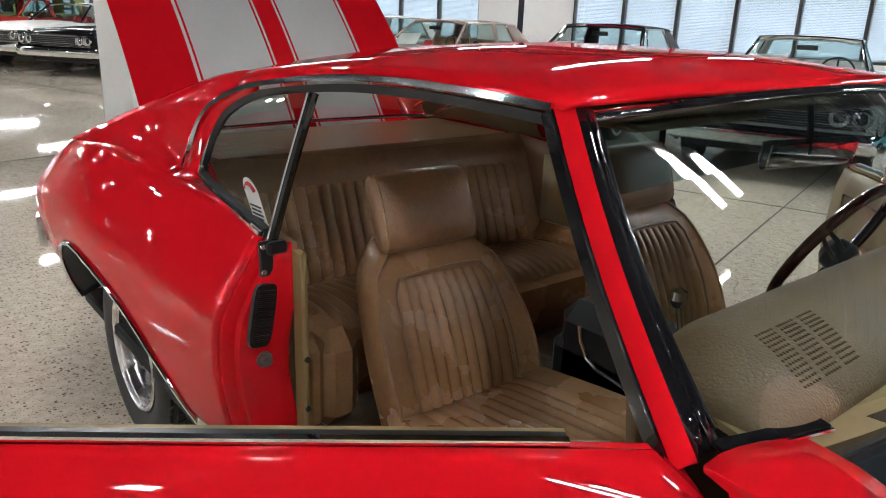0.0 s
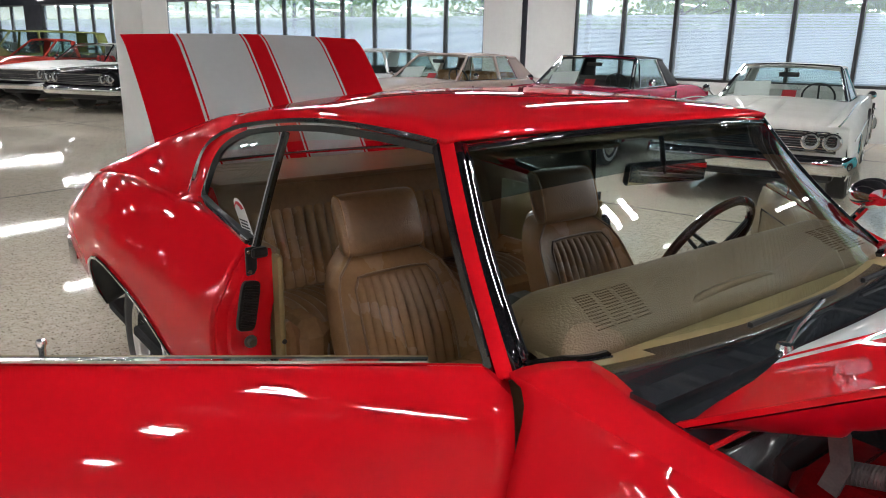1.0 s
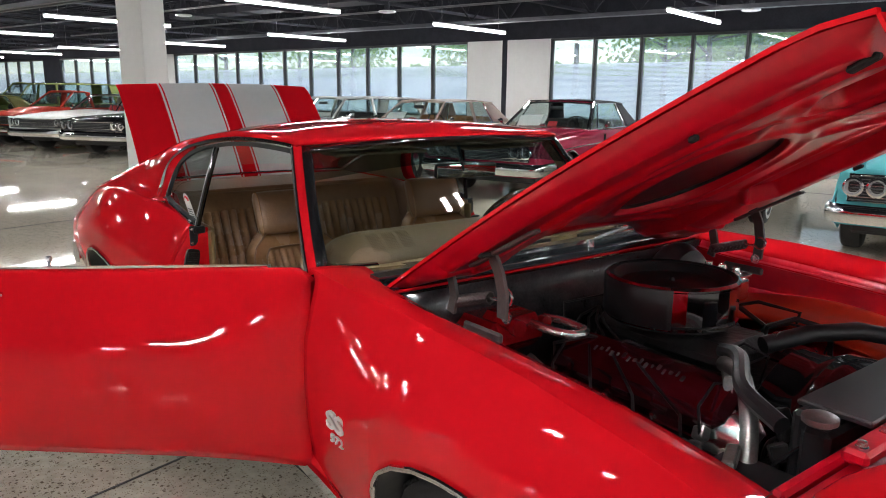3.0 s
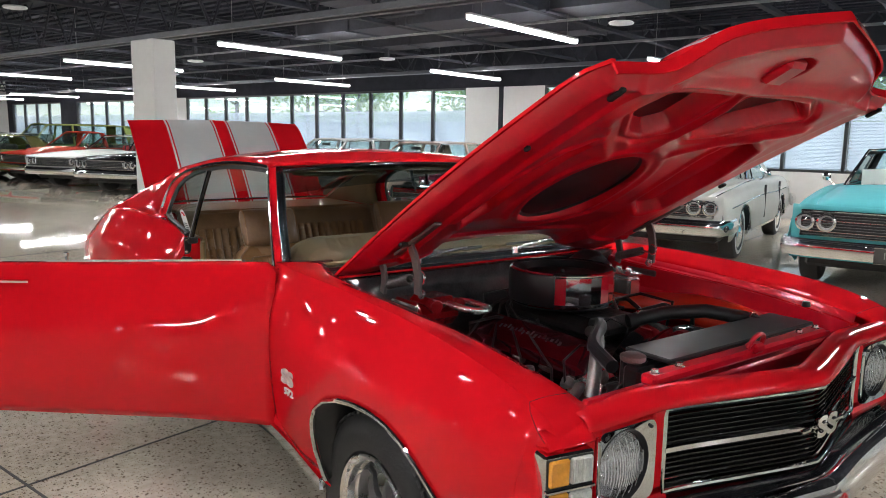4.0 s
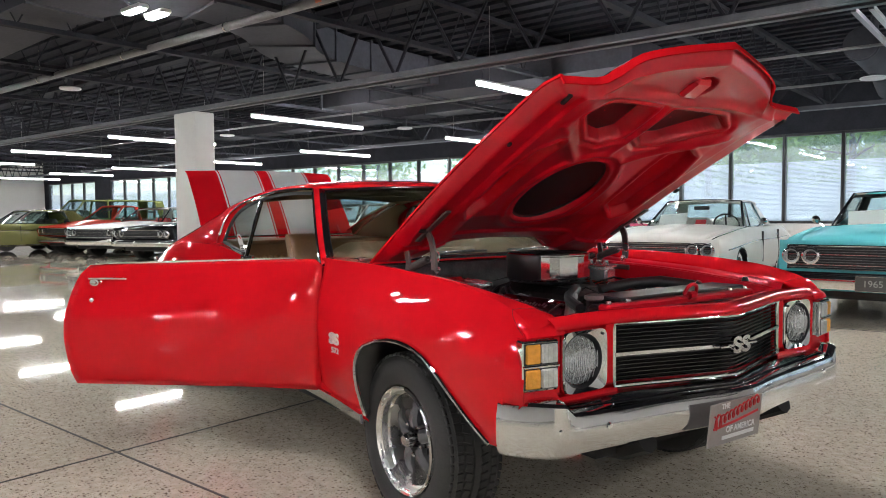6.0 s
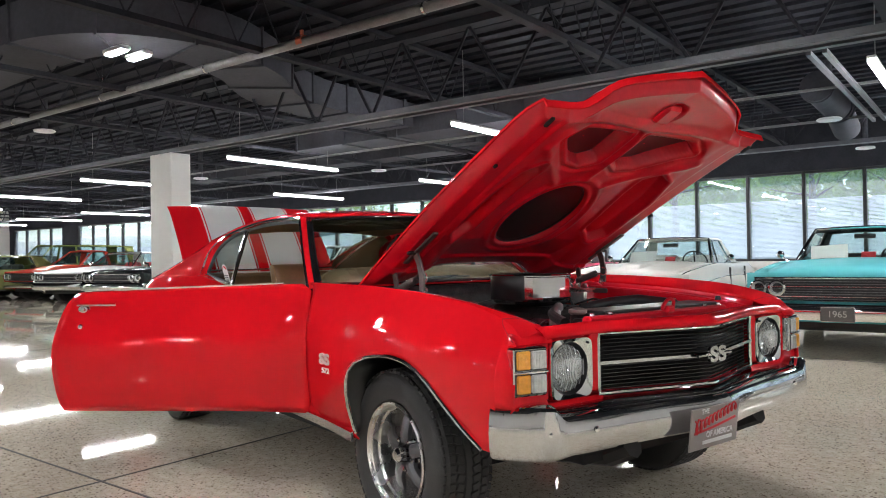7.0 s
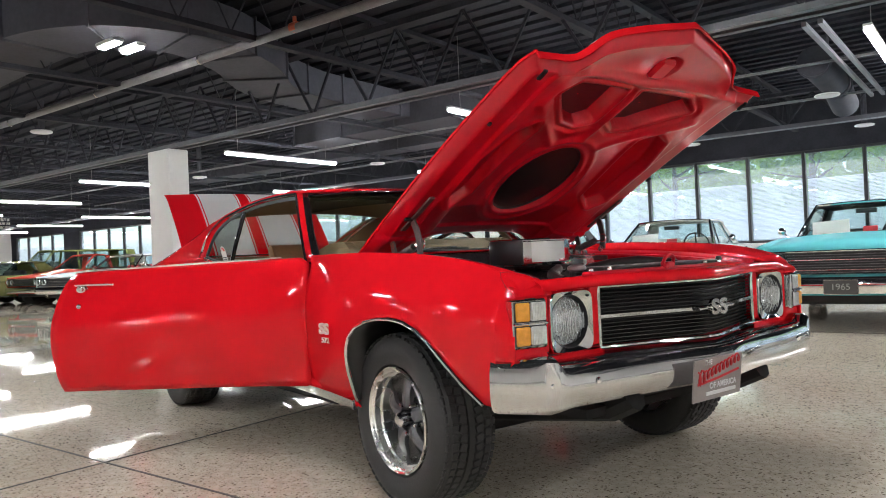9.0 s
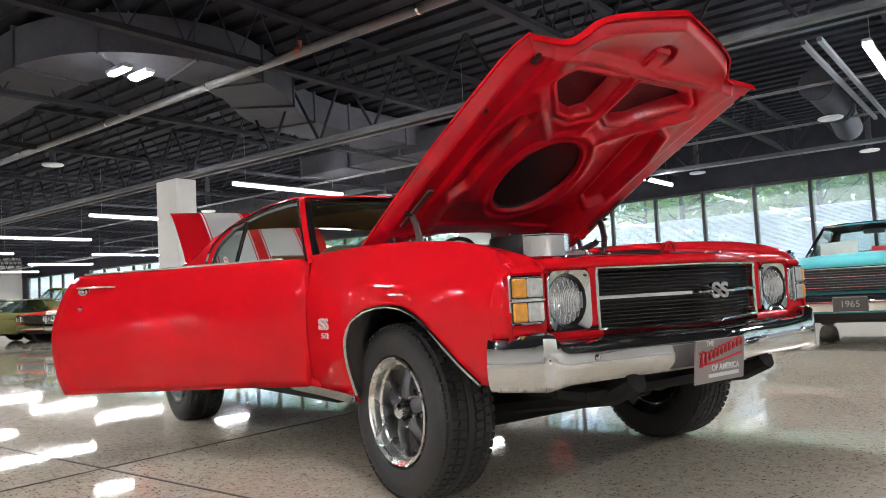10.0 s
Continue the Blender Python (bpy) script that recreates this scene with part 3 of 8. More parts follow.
# ---- the red coupe: x forward, y to its left, z up ----
car = thing("muscle_coupe", "glossy red muscle coupe with white stripes, hood and doors open", "car")
ZB = [(-2.62, 0.44), (-1.86, 0.40), (-1.0, 0.345), (0.8, 0.36), (1.17, 0.375), (1.99, 0.475), (2.07, 0.470)]
ZC = [(-2.56, 0.80), (-2.48, 0.835), (-2.33, 0.875), (-1.95, 0.958), (-1.5, 0.998), (-0.98, 0.995), (-0.75, 0.968), (-0.545, 0.948), (-0.4, 0.955), (0.0, 0.965), (0.62, 0.985), (1.1, 0.985), (1.5, 0.972), (1.8, 0.948), (1.95, 0.922), (2.02, 0.903), (2.07, 0.882), (2.105, 0.856), (2.13, 0.822)]
WD = [(-2.60, 0.84), (-2.3, 0.900), (-1.8, 0.940), (-1.4, 0.947), (-1.1, 0.925), (-0.8, 0.893), (-0.55, 0.874), (0.3, 0.872), (0.60, 0.838), (0.68, 0.850), (0.85, 0.888), (1.0, 0.917), (1.3, 0.948), (1.7, 0.938), (2.0, 0.910), (2.08, 0.898), (2.13, 0.880)]
YI = [(-2.6, 0.66), (-1.62, 0.655), (-0.98, 0.728), (-0.545, 0.742), (0.5, 0.70), (0.64, 0.615), (0.72, 0.625), (0.80, 0.66), (0.9, 0.69), (1.6, 0.69), (2.18, 0.70)]
ARCH_F = ([1.175, 1.182, 1.20, 1.24, 1.30, 1.38, 1.46, 1.54, 1.62, 1.70, 1.77, 1.84, 1.91, 1.99], [0.38, 0.53, 0.60, 0.652, 0.692, 0.719, 0.732, 0.735, 0.727, 0.70, 0.655, 0.595, 0.535, 0.475])
ARCH_R = ([-1.84, -1.83, -1.80, -1.74, -1.66, -1.56, -1.44, -1.32, -1.21, -1.10, -1.01, -0.93, -0.87, -0.83], [0.40, 0.50, 0.575, 0.632, 0.668, 0.688, 0.690, 0.678, 0.652, 0.612, 0.555, 0.485, 0.415, 0.350])


def tab(t, x):
    return herm(x, [p[0] for p in t], [p[1] for p in t])


def bottom(x):
    for xs, zs in (ARCH_F, ARCH_R):
        if xs[0] <= x <= xs[-1]:
            return float(np.interp(x, xs, zs))
    return tab(ZB, x) if x < 2.064 else 0.622


INSET = ([0.0, 0.12, 0.3, 0.50, 0.62, 0.70, 0.76, 0.89, 0.955, 1.0], [0.070, 0.040, 0.013, 0.0, 0.004, 0.014, 0.034, 0.080, 0.107, 0.130])


def flat(x):
    """The side stands steeper where the fender meets the door."""
    return herm(x, [0.60, 0.85, 1.20, 1.50, 1.80, 2.08], [0.40, 0.66, 0.94, 0.90, 0.68, 0.46]) if x > 0.4 else 1.0


def drop(x):
    """How far the fender's inner edge lies below its crest."""
    return herm(x, [0.70, 0.85, 1.15, 1.8, 2.0, 2.13], [0.010, 0.012, 0.034, 0.036, 0.024, 0.004]) if x > 0.6 else 0.010


def side_w(x, z):
    zb, zc = min(tab(ZB, x), 0.40), tab(ZC, x)
    return tab(WD, x) - herm((z - zb) / (zc - zb), *INSET) * flat(x)


def body_side(xs, s, low=None, rows=18, top=5, zmax=None):
    """The outer skin from its lower edge up over the crest to the inner edge; s is -1 on the right side."""
    out = []
    for x in xs:
        zl = low(x) if low else bottom(x)
        zc = tab(ZC, x)
        col = []
        for k in range(rows):
            q = k / (rows - 1)
            q = 1 - (1 - q) ** 1.35
            z = zl + (zc - zl) * q
            col.append((x, s * side_w(x, z), z))
        wc, yi = tab(WD, x) - INSET[1][-1] * flat(x), tab(YI, x)
        for k in range(1, top + 1):
            q = k / top
            col.append((x, s * (wc + (yi - wc) * q), zc + 0.003 * math.sin(math.pi * min(1, q * 1.1)) * (1 - q) - drop(x) * q ** 1.5))
        out.append(col)
    return out


def edge_cols(xs, extra):
    return sorted(set([round(x, 4) for x in xs] + list(extra)))


def arch_trim(xs, zs, s, name, parent):
    pts = []
    for i in range(40):
        x = xs[0] + (xs[-1] - xs[0]) * 0.5 * (1 - math.cos(math.pi * i / 39))
        z = float(np.interp(x, xs, zs))
        pts.append((x, s * (side_w(x, z) + 0.004), z))
    part(name, Shape().tube(pts, 0.0075, 8), CHROME, parent, "chrome wheel arch moulding")


def wheel_well(xs, zs, s, parent):
    sh = Shape()
    rows = []
    for i in range(30):
        x = xs[0] + (xs[-1] - xs[0]) * 0.5 * (1 - math.cos(math.pi * i / 29))
        z = float(np.interp(x, xs, zs))
        rows.append([(x, s * (side_w(x, z) - 0.004), z), (x, s * 0.80, z + 0.03), (x, s * 0.62, z + 0.04), (x, s * 0.56, z - 0.06), (x, s * 0.55, min(z, 0.44) - 0.02)])
    part("wheel_house", sh.grid(rows), BLACK, parent, "black wheel house", solid=0.004)


def gap_x(z):
    """Where the fender ends at the door gap."""
    return herm(z, [0.40, 0.93, 0.965, 0.986], [0.671, 0.662, 0.648, 0.602])


def make_fender(s):
    xs = edge_cols(steps(0.66, 2.130, 44), [x for x in ARCH_F[0]] + [1.17, 2.0, 2.063, 2.065])
    cols = body_side(xs, s)
    for col in cols:
        for i, (x, y, z) in enumerate(col):
            if x < 1.16:
                x2 = gap_x(z) + (1.16 - gap_x(z)) * (x - 0.66) / 0.50
                col[i] = (x2, s * side_w(x2, z) if i < 17 else y, z)
    f = part("front_fender", Shape().grid(cols), RED, car, "red front fender", sharp=24, solid=0.010, offset=-1.0 if s < 0 else -1.0)
    arch_trim(*ARCH_F, s, "arch_moulding", f)
    wheel_well(*ARCH_F, s, f)
    # closing flange at the door gap and the inner apron
    part("apron", Shape().grid([[(x, s * y, z) for y, z in ((tab(YI, x), tab(ZC, x) - drop(x) - 0.003), (tab(YI, x) - 0.012, tab(ZC, x) - drop(x) - 0.022), (0.655, tab(ZC, x) - drop(x) - 0.030), (0.64, 0.835), (0.56, 0.78), (0.54, 0.45))] for x in steps(0.96, 2.02, 16)]), RED_IN, f, "red inner apron", solid=0.006)
    seam = [(2.022 + 0.004 * k, s * (tab(YI, 2.02) + (tab(WD, 2.03) - INSET[1][-1] * flat(2.03) - tab(YI, 2.02)) * k / 5), tab(ZC, 2.022 + 0.004 * k) - drop(2.02) * (1 - k / 5) ** 1.5 + 0.0015) for k in range(6)]
    seam += [(2.045 + 0.055 * q, s * (side_w(2.045 + 0.055 * q, 0.885 - 0.06 * q) + 0.0008), 0.885 - 0.06 * q) for q in steps(0.1, 1, 6)]
    part("panel_seam", Shape().tube(seam, 0.0008, 5), UNDER, f, "thin dark panel joint")
    return f


def make_quarter(s):
    xs = edge_cols(steps(-2.54, -0.555, 50), ARCH_R[0] + [-1.842, -0.825])
    q = part("quarter_panel", Shape().grid(body_side(xs, s)), RED, car, "red rear quarter panel", sharp=50, solid=0.010)
    arch_trim(*ARCH_R, s, "arch_moulding", q)
    wheel_well(*ARCH_R, s, q)
    # door jamb: rolled face, black vent grille and latch pin
    zs = steps(0.36, 0.935, 14)
    jam = [[(x, s * max(side_w(-0.555, min(z, 0.93)) - dy, ymin), z) for z in zs] for x, dy, ymin in ((-0.557, 0.003, 0.74), (-0.546, 0.006, 0.74), (-0.538, 0.018, 0.735), (-0.536, 0.034, 0.73), (-0.520, 0.040, 0.725), (-0.508, 0.075, 0.715), (-0.502, 0.120, 0.708), (-0.490, 0.150, 0.700))]
    part("door_jamb", Shape().grid(jam), RED, q, "red door jamb", solid=0.006)
    outl = [(0.033 * math.copysign(abs(math.cos(a)) ** 0.4, math.cos(a)), 0.075 * math.copysign(abs(math.sin(a)) ** 0.4, math.sin(a))) for a in [2 * math.pi * i / 24 for i in range(24)]]
    lean = Matrix.Translation((-0.500, s * 0.786, 0.775)) @ Matrix.Rotation(radians(-14 * s), 4, "Z") @ Matrix.Rotation(radians(12 * s), 4, "X")
    part("vent_plate", Shape().poly(outl, 0.010, at=lean @ Matrix.Rotation(radians(90), 4, "Y") @ Matrix.Rotation(radians(90), 4, "Z")), BLACK, q, "black jamb vent")
    for i in range(13):
        part("vent_louvre", Shape().box((0.012, 0, -0.058 + i * 0.0097), (0.008, 0.050, 0.0045), 0.001, 0, lean), BLACK, q)
    sh = Shape().lathe([(0.0, 0.022), (0.012, 0.020), (0.012, 0.004), (0.02, 0.004), (0.02, 0)], 12, at=Matrix.Translation((-0.505, s * 0.780, 0.660)) @ Matrix.Rotation(radians(90), 4, "Y"))
    part("latch_pin", sh, SILVER, q)
    part("jamb_trim", Shape().box((-0.470, s * 0.700, 0.66), (0.050, 0.016, 0.53), 0.006), TRIMTAN, q, "tan edge trim")
    for z in (0.53, 0.66):
        part("screw", Shape().lathe([(0, 0.004), (0.007, 0.003), (0.008, 0)], 10, at=Matrix.Translation((-0.444, s * 0.700, z)) @ Matrix.Rotation(radians(90), 4, "Y")), BLACK, q)
    trim = [[(x, s * (0.705 - 0.012 * math.sin(math.pi * k / 7)), 0.42 + (0.940 + 0.07 * max(0, (-0.52 - x)) - 0.42) * k / 7) for k in range(8)] for x in steps(-0.475, -1.50, 14)]
    part("quarter_trim", Shape().grid(trim), LEATHER_D, q, "brown inner quarter trim", solid=0.008)
    return q


fenders = [make_fender(-1), make_fender(1)]
quarters = [make_quarter(-1), make_quarter(1)]
for s in (-1, 1):
    def sill_y(x):
        return herm(x, [-1.0, -0.6, 0.3, 0.8, 1.17], [0.835, 0.815, 0.815, 0.840, 0.885])
    r = part("rocker_panel", Shape().grid([[(x, s * (sill_y(x) + y), z) for y, z in ((-0.075, 0.43), (-0.012, 0.425), (0.0, 0.40), (-0.002, 0.37), (-0.03, 0.34), (-0.10, 0.335))] for x in steps(-0.84, 1.17, 18)]), RED, car, "red rocker panel", solid=0.006)
    part("rocker_moulding", Shape().band([(x, s * (sill_y(x) + 0.004), 0.362) for x in steps(-0.83, 1.16, 16)], [(-0.004, -0.022), (0.008, -0.018), (0.008, 0.018), (-0.004, 0.022)], (0, s, 0)), CHROME, r, "bright rocker moulding")
    part("sill_plate", Shape().box((0.05, s * 0.745, 0.432), (0.92, 0.10, 0.012), 0.004), POLISHED, r, "ribbed aluminium sill plate")

# ---- roof, sail panels, pillars ----
RAIL = [(0.205, 0.634, 1.318), (0.10, 0.6335, 1.322), (-0.08, 0.633, 1.3235), (-0.27, 0.634, 1.319), (-0.41, 0.637, 1.309), (-0.53, 0.641, 1.296), (-0.64, 0.646, 1.281), (-0.75, 0.651, 1.264), (-0.86, 0.658, 1.240), (-0.95, 0.667, 1.208), (-1.02, 0.677, 1.172), (-1.062, 0.692, 1.120), (-1.075, 0.711, 1.060), (-1.072, 0.729, 1.007)]
ROOF_END = -0.86


def rail_at(x):
    """The side moulding's width and height where the roof runs over the doors."""
    xs = [-p[0] for p in RAIL[:9]]
    return herm(-x, xs, [p[1] for p in RAIL[:9]]), herm(-x, xs, [p[2] for p in RAIL[:9]])


def roof_z(x, y):
    """Crown of the roof between its shoulders."""
    zc = herm(-x, [-0.30, -0.22, -0.12, 0.0, 0.3, 0.6, 0.8, 1.0], [1.338, 1.354, 1.372, 1.383, 1.388, 1.372, 1.350, 1.316])
    zs = herm(-x, [-0.25, -0.2, 0.0, 0.41, 0.63, 0.87, 1.0], [1.330, 1.340, 1.352, 1.342, 1.322, 1.292, 1.276])
    return zs + (zc - zs) * (1 - abs(y / 0.60) ** 2.3)


rows = []
for i in range(26):
    q = i / 25
    row = []
    for j in range(41):
        yy = -1 + 2 * j / 40
        xf = 0.222 + 0.060 * (1 - yy * yy)
        xb = ROOF_END - 0.07 * (1 - yy * yy)
        x = xf + (xb - xf) * q
        rw_, rz_ = rail_at(x)
        if abs(yy) <= 0.85:
            y = yy / 0.85 * 0.60
            row.append((x, y, roof_z(x, y)))
        else:
            a = (abs(yy) - 0.85) / 0.15 * math.pi / 2
            zs_ = roof_z(x, 0.60)
            row.append((x, math.copysign(0.60 + (rw_ - 0.60) * math.sin(a), yy), rz_ + (zs_ - rz_) * (0.35 * (1 - a / (math.pi / 2)) + 0.65 * math.cos(a))))
    rows.append(row)
roof = part("roof", Shape().grid(rows), RED, car, "red roof skin", sharp=60, solid=0.010)
part("headliner", Shape().grid([[(x, y * 0.985, z - 0.034) for x, y, z in r[3:-3]] for r in rows]), HEADLINER, roof, "tan perforated headliner", solid=0.006)

def shield(q, t):
    """q across -1..1, t from base to top."""
    base = (0.574 + 0.126 * (1 - q * q), 0.728 * q, 0.976 + 0.004 * (1 - q * q))
    topp = (0.236 + 0.058 * (1 - q * q), 0.598 * q, 1.316 + 0.024 * (1 - q * q))
    p = lerp(base, topp, t)
    bow = (-0.016 + 0.046 * (1 - q * q)) * math.sin(math.pi * t)
    return (p[0] + bow * 0.7, p[1], p[2] + bow)


SAIL_F = [(ROOF_END, 0.658, 1.240)] + RAIL[9:] + [(-1.04, 0.800, 0.990)]
SAIL_B = [(ROOF_END, 0.600, 1.293), (-1.05, 0.600, 1.268), (-1.22, 0.602, 1.233), (-1.40, 0.612, 1.188), (-1.60, 0.634, 1.132), (-1.82, 0.690, 1.055), (-2.03, 0.800, 0.955)]
SEAL = [(-0.78, 0.640, 1.243), (-0.88, 0.654, 1.203), (-0.945, 0.668, 1.160), (-0.975, 0.692, 1.095), (-0.980, 0.715, 1.035), (-0.968, 0.727, 1.004)]
SILL_LINE = [(-0.968, 0.727, 1.004), (-0.86, 0.734, 0.986), (-0.70, 0.740, 0.966), (-0.548, 0.745, 0.948)]
for s in (-1, 1):
    rows = []
    for i in range(24):
        a = i / 23
        f, b = along(SAIL_F, a), along(SAIL_B, a)
        row = []
        for j in range(14):
            q = j / 13
            p = lerp(f, b, q)
            bul = math.sin(math.pi * q) * (0.014 + 0.014 * math.sin(math.pi * a)) * (1 - 0.6 * a) * min(1.0, a * 3.5)
            row.append((p[0], s * (p[1] + bul), p[2] + bul * 0.5))
        rows.append(row)
    part("sail_panel", Shape().grid(rows), RED, roof, "red sail panel", sharp=60, solid=0.010)
    part("sail_return", Shape().grid([[(r[-1][0], r[-1][1], r[-1][2]), (r[-1][0] + 0.01, s * 0.578, r[-1][2] - 0.03 if r[-1][2] > 1.06 else 1.0)] for r in rows[1:]]), RED, roof, solid=0.006)
    part("window_reveal", Shape().grid([[(p[0], s * p[1], p[2]) for p in (lerp(along(RAIL[7:], t), along(SEAL, t), k / 3) for k in range(4))] for t in steps(0, 1, 16)] + [[(p[0], s * p[1], p[2]) for p in (lerp((-1.04, 0.790, 0.992), (-0.955, 0.733, 0.998), k / 3) for k in range(4))]]), RED, roof, "red strip round the quarter window", sharp=60, solid=0.004)
    # A pillar with windshield moulding and weatherstrip
    out, inn = [], []
    for t in steps(0, 1, 12):
        bow = -0.016 * math.sin(math.pi * t)
        o_, i_ = lerp((0.560, 0.768, 0.945), (0.204, 0.634, 1.318), t), lerp((0.586, 0.738, 0.968), (0.240, 0.604, 1.326), t)
        out.append((o_[0] + bow, s * (o_[1] + bow * 0.2), o_[2] + bow * 0.3))
        i_ = lerp(o_, i_, 0.66)
        inn.append((i_[0] + bow, s * (i_[1] + bow * 0.2), i_[2] + bow * 0.3))
    sec = []
    for o_, i_ in zip(out, inn):
        m_ = lerp(o_, i_, 0.5)
        sec.append([(o_[0] - 0.012, o_[1] - s * 0.020, o_[2] - 0.010), o_, (m_[0] + 0.002, m_[1] + s * 0.003, m_[2] + 0.002), i_, (i_[0] - 0.010, i_[1] - s * 0.020, i_[2] - 0.016)])
    ap = part("a_pillar", Shape().grid(sec, close_v=True), RED, car, "red windshield pillar", sharp=50)
    part("weatherstrip", Shape().band([(p[0] - 0.013, p[1] - s * 0.010, p[2] - 0.008) for p in out], [(-0.013, -0.010), (-0.013, 0.010), (0.010, 0.010), (0.010, -0.010)], (1, 0, 0.8)), GLOSSBLACK, ap, "black rubber weatherstrip")
    part("glass_edge", Shape().grid([[lerp(i_, tuple(c + d for c, d in zip(shield(s * 0.992, t), (0.004, s * 0.002, 0.003))), k / 2) for k in range(3)] for i_, t in zip(inn, steps(0, 1, 12))]), GLOSSBLACK, ap, "black glass edge strip", solid=0.004)
    part("pillar_moulding", Shape().tube([(p[0] - 0.003, p[1] + s * 0.002, p[2]) for p in out[1:]], 0.0032, 6), CHROME, ap, "chrome pillar moulding")
    part("inner_moulding", Shape().tube([(p[0] - 0.030, p[1] - s * 0.022, p[2] - 0.014) for p in out[1:]], 0.0030, 6), CHROME, ap, "thin chrome inner moulding")
    part("pillar_trim", Shape().band([(p[0] - 0.035, p[1] - s * 0.022, p[2] - 0.030) for p in inn], [(-0.016, -0.006), (-0.016, 0.006), (0.016, 0.006), (0.016, -0.006)], (1, 0, 0.35)), LEATHER_D, ap, "brown inner pillar trim")
    rail = [(p[0], s * (p[1] + 0.004), p[2] + 0.002) for p in (along(RAIL, q) for q in steps(0, 1, 44))]
    part("drip_moulding", Shape().band(rail, [(-0.006, -0.004), (-0.006, 0.005), (0.005, 0.006), (0.006, -0.002)], (0, 0, 1)), CHROME, roof, "chrome window moulding")
    strip = [(p[0], s * (p[1] - 0.012), p[2] - 0.020) for p in (along(RAIL[:8], q) for q in steps(0.02, 1, 20))] + [(p[0] + 0.006, s * (p[1] - 0.002), p[2] - 0.002) for p in (along(SEAL, q) for q in steps(0.1, 1, 14))]
    part("weatherstrip", Shape().band(strip, [(-0.009, -0.008), (-0.009, 0.004), (0.008, 0.004), (0.008, -0.008)], (0, 0, 1)), BLACK, roof, "black rubber weatherstrip")
    part("seal_moulding", Shape().tube([(p[0], s * (p[1] + 0.004), p[2]) for p in (along(SEAL, q) for q in steps(0.15, 1, 14))], 0.0028, 6), CHROME, roof, "thin chrome window edge")
    # quarter glass with its bright leading bar
    zs = steps(0, 1, 8)
    lead = [(-0.536, 0.742, 0.895), (-0.506, 0.700, 1.080), (-0.476, 0.650, 1.272)]
    back = [(-0.955, 0.727, 1.000), (-0.975, 0.700, 1.080), (-0.790, 0.646, 1.250)]
    rows = []
    for q in zs:
        a, b = along(lead, q), along(back, q)
        rows.append([(p[0], s * (p[1] - 0.006), p[2]) for p in (lerp(a, b, k / 6) for k in range(7))])
    g = part("quarter_glass", Shape().grid(rows), TINTGLASS, car, "tinted quarter window glass")
    part("glass_bar", Shape().tube([(p[0], s * (p[1] + 0.002), p[2]) for p in (along(lead, q) for q in steps(0.0, 1, 10))], 0.011, 8), GLOSSBLACK, g, "black glass edge bar")
    part("glass_bar_trim", Shape().tube([(p[0] - 0.009, s * (p[1] + 0.010), p[2]) for p in (along(lead, q) for q in steps(0.0, 1, 10))], 0.0045, 6), CHROME, g, "chrome bar trim")
    part("glass_bar_foot", Shape().box((-0.520, s * 0.758, 0.900), (0.010, 0.034, 0.085), 0.003).box((-0.516, s * 0.735, 0.925), (0.03, 0.05, 0.03), 0.006), BLACK, g)
    for z in (0.87, 0.93):
        part("foot_screw", Shape().lathe([(0, 0.004), (0.006, 0.003), (0.007, 0)], 10, at=Matrix.Translation((-0.515, s * 0.766, z)) @ Matrix.Rotation(radians(90), 4, "Y")), POLISHED, g)
    sill = [(p[0], s * (p[1] + 0.010), p[2] + 0.004) for p in (along(SILL_LINE, q) for q in steps(0, 1, 10))]
    part("sill_moulding", Shape().band(sill, [(-0.006, -0.006), (-0.006, 0.006), (0.006, 0.007), (0.006, -0.006)], (0, 0, 1)), CHROME, quarters[0 if s < 0 else 1], "chrome sill moulding")
    part("sill_weatherstrip", Shape().band([(x, y - s * 0.015, z) for x, y, z in sill], [(-0.012, -0.010), (-0.012, 0.010), (0.010, 0.010), (0.010, -0.010)], (0, 0, 1)), BLACK, quarters[0 if s < 0 else 1])

# windshield
ws = part("windshield", Shape().grid([[shield(-1 + 2 * j / 24, i / 10) for j in range(25)] for i in range(11)]), GLASS, car, "curved clear windshield")
loop = [shield(q, 0) for q in steps(-1, 1, 21)] + [shield(1, t) for t in steps(0.025, 1, 10)] + [shield(q, 1) for q in steps(0.92, -1, 20)] + [shield(-1, t) for t in steps(0.92, 0.025, 10)]
low = min(p[2] for p in loop) + 0.0065
k0 = next(i for i, p in enumerate(loop) if p[2] <= low and loop[(i + 1) % len(loop)][2] > low)
open_loop = [p for p in loop[k0:] + loop[:k0] if p[2] > low]
part("windshield_moulding", Shape().tube([(p[0] + 0.005, p[1] * 0.980 if p[2] < 1.31 else p[1], p[2] + (0.002 if p[2] < 1.31 else -0.004)) for p in open_loop], 0.0042, 8), CHROME, ws, "chrome windshield moulding")
for s in (-1, 1):
    part("windshield_seal", Shape().grid([[tuple(c + d for c, d in zip(shield(s * q, t), (0.004, s * 0.002, 0.003))) for q in (0.998, 0.990, 0.982)] for t in steps(0.0, 1, 12)]), GLOSSBLACK, ws, "black windshield edge", solid=0.003)
part("windshield_seal", Shape().grid([[tuple(c + d for c, d in zip(shield(q, t), (0.004, 0, 0.003))) for t in (0.99, 0.955)] for q in steps(-0.99, 0.99, 24)]), GLOSSBLACK, ws, "black windshield top edge", solid=0.003)

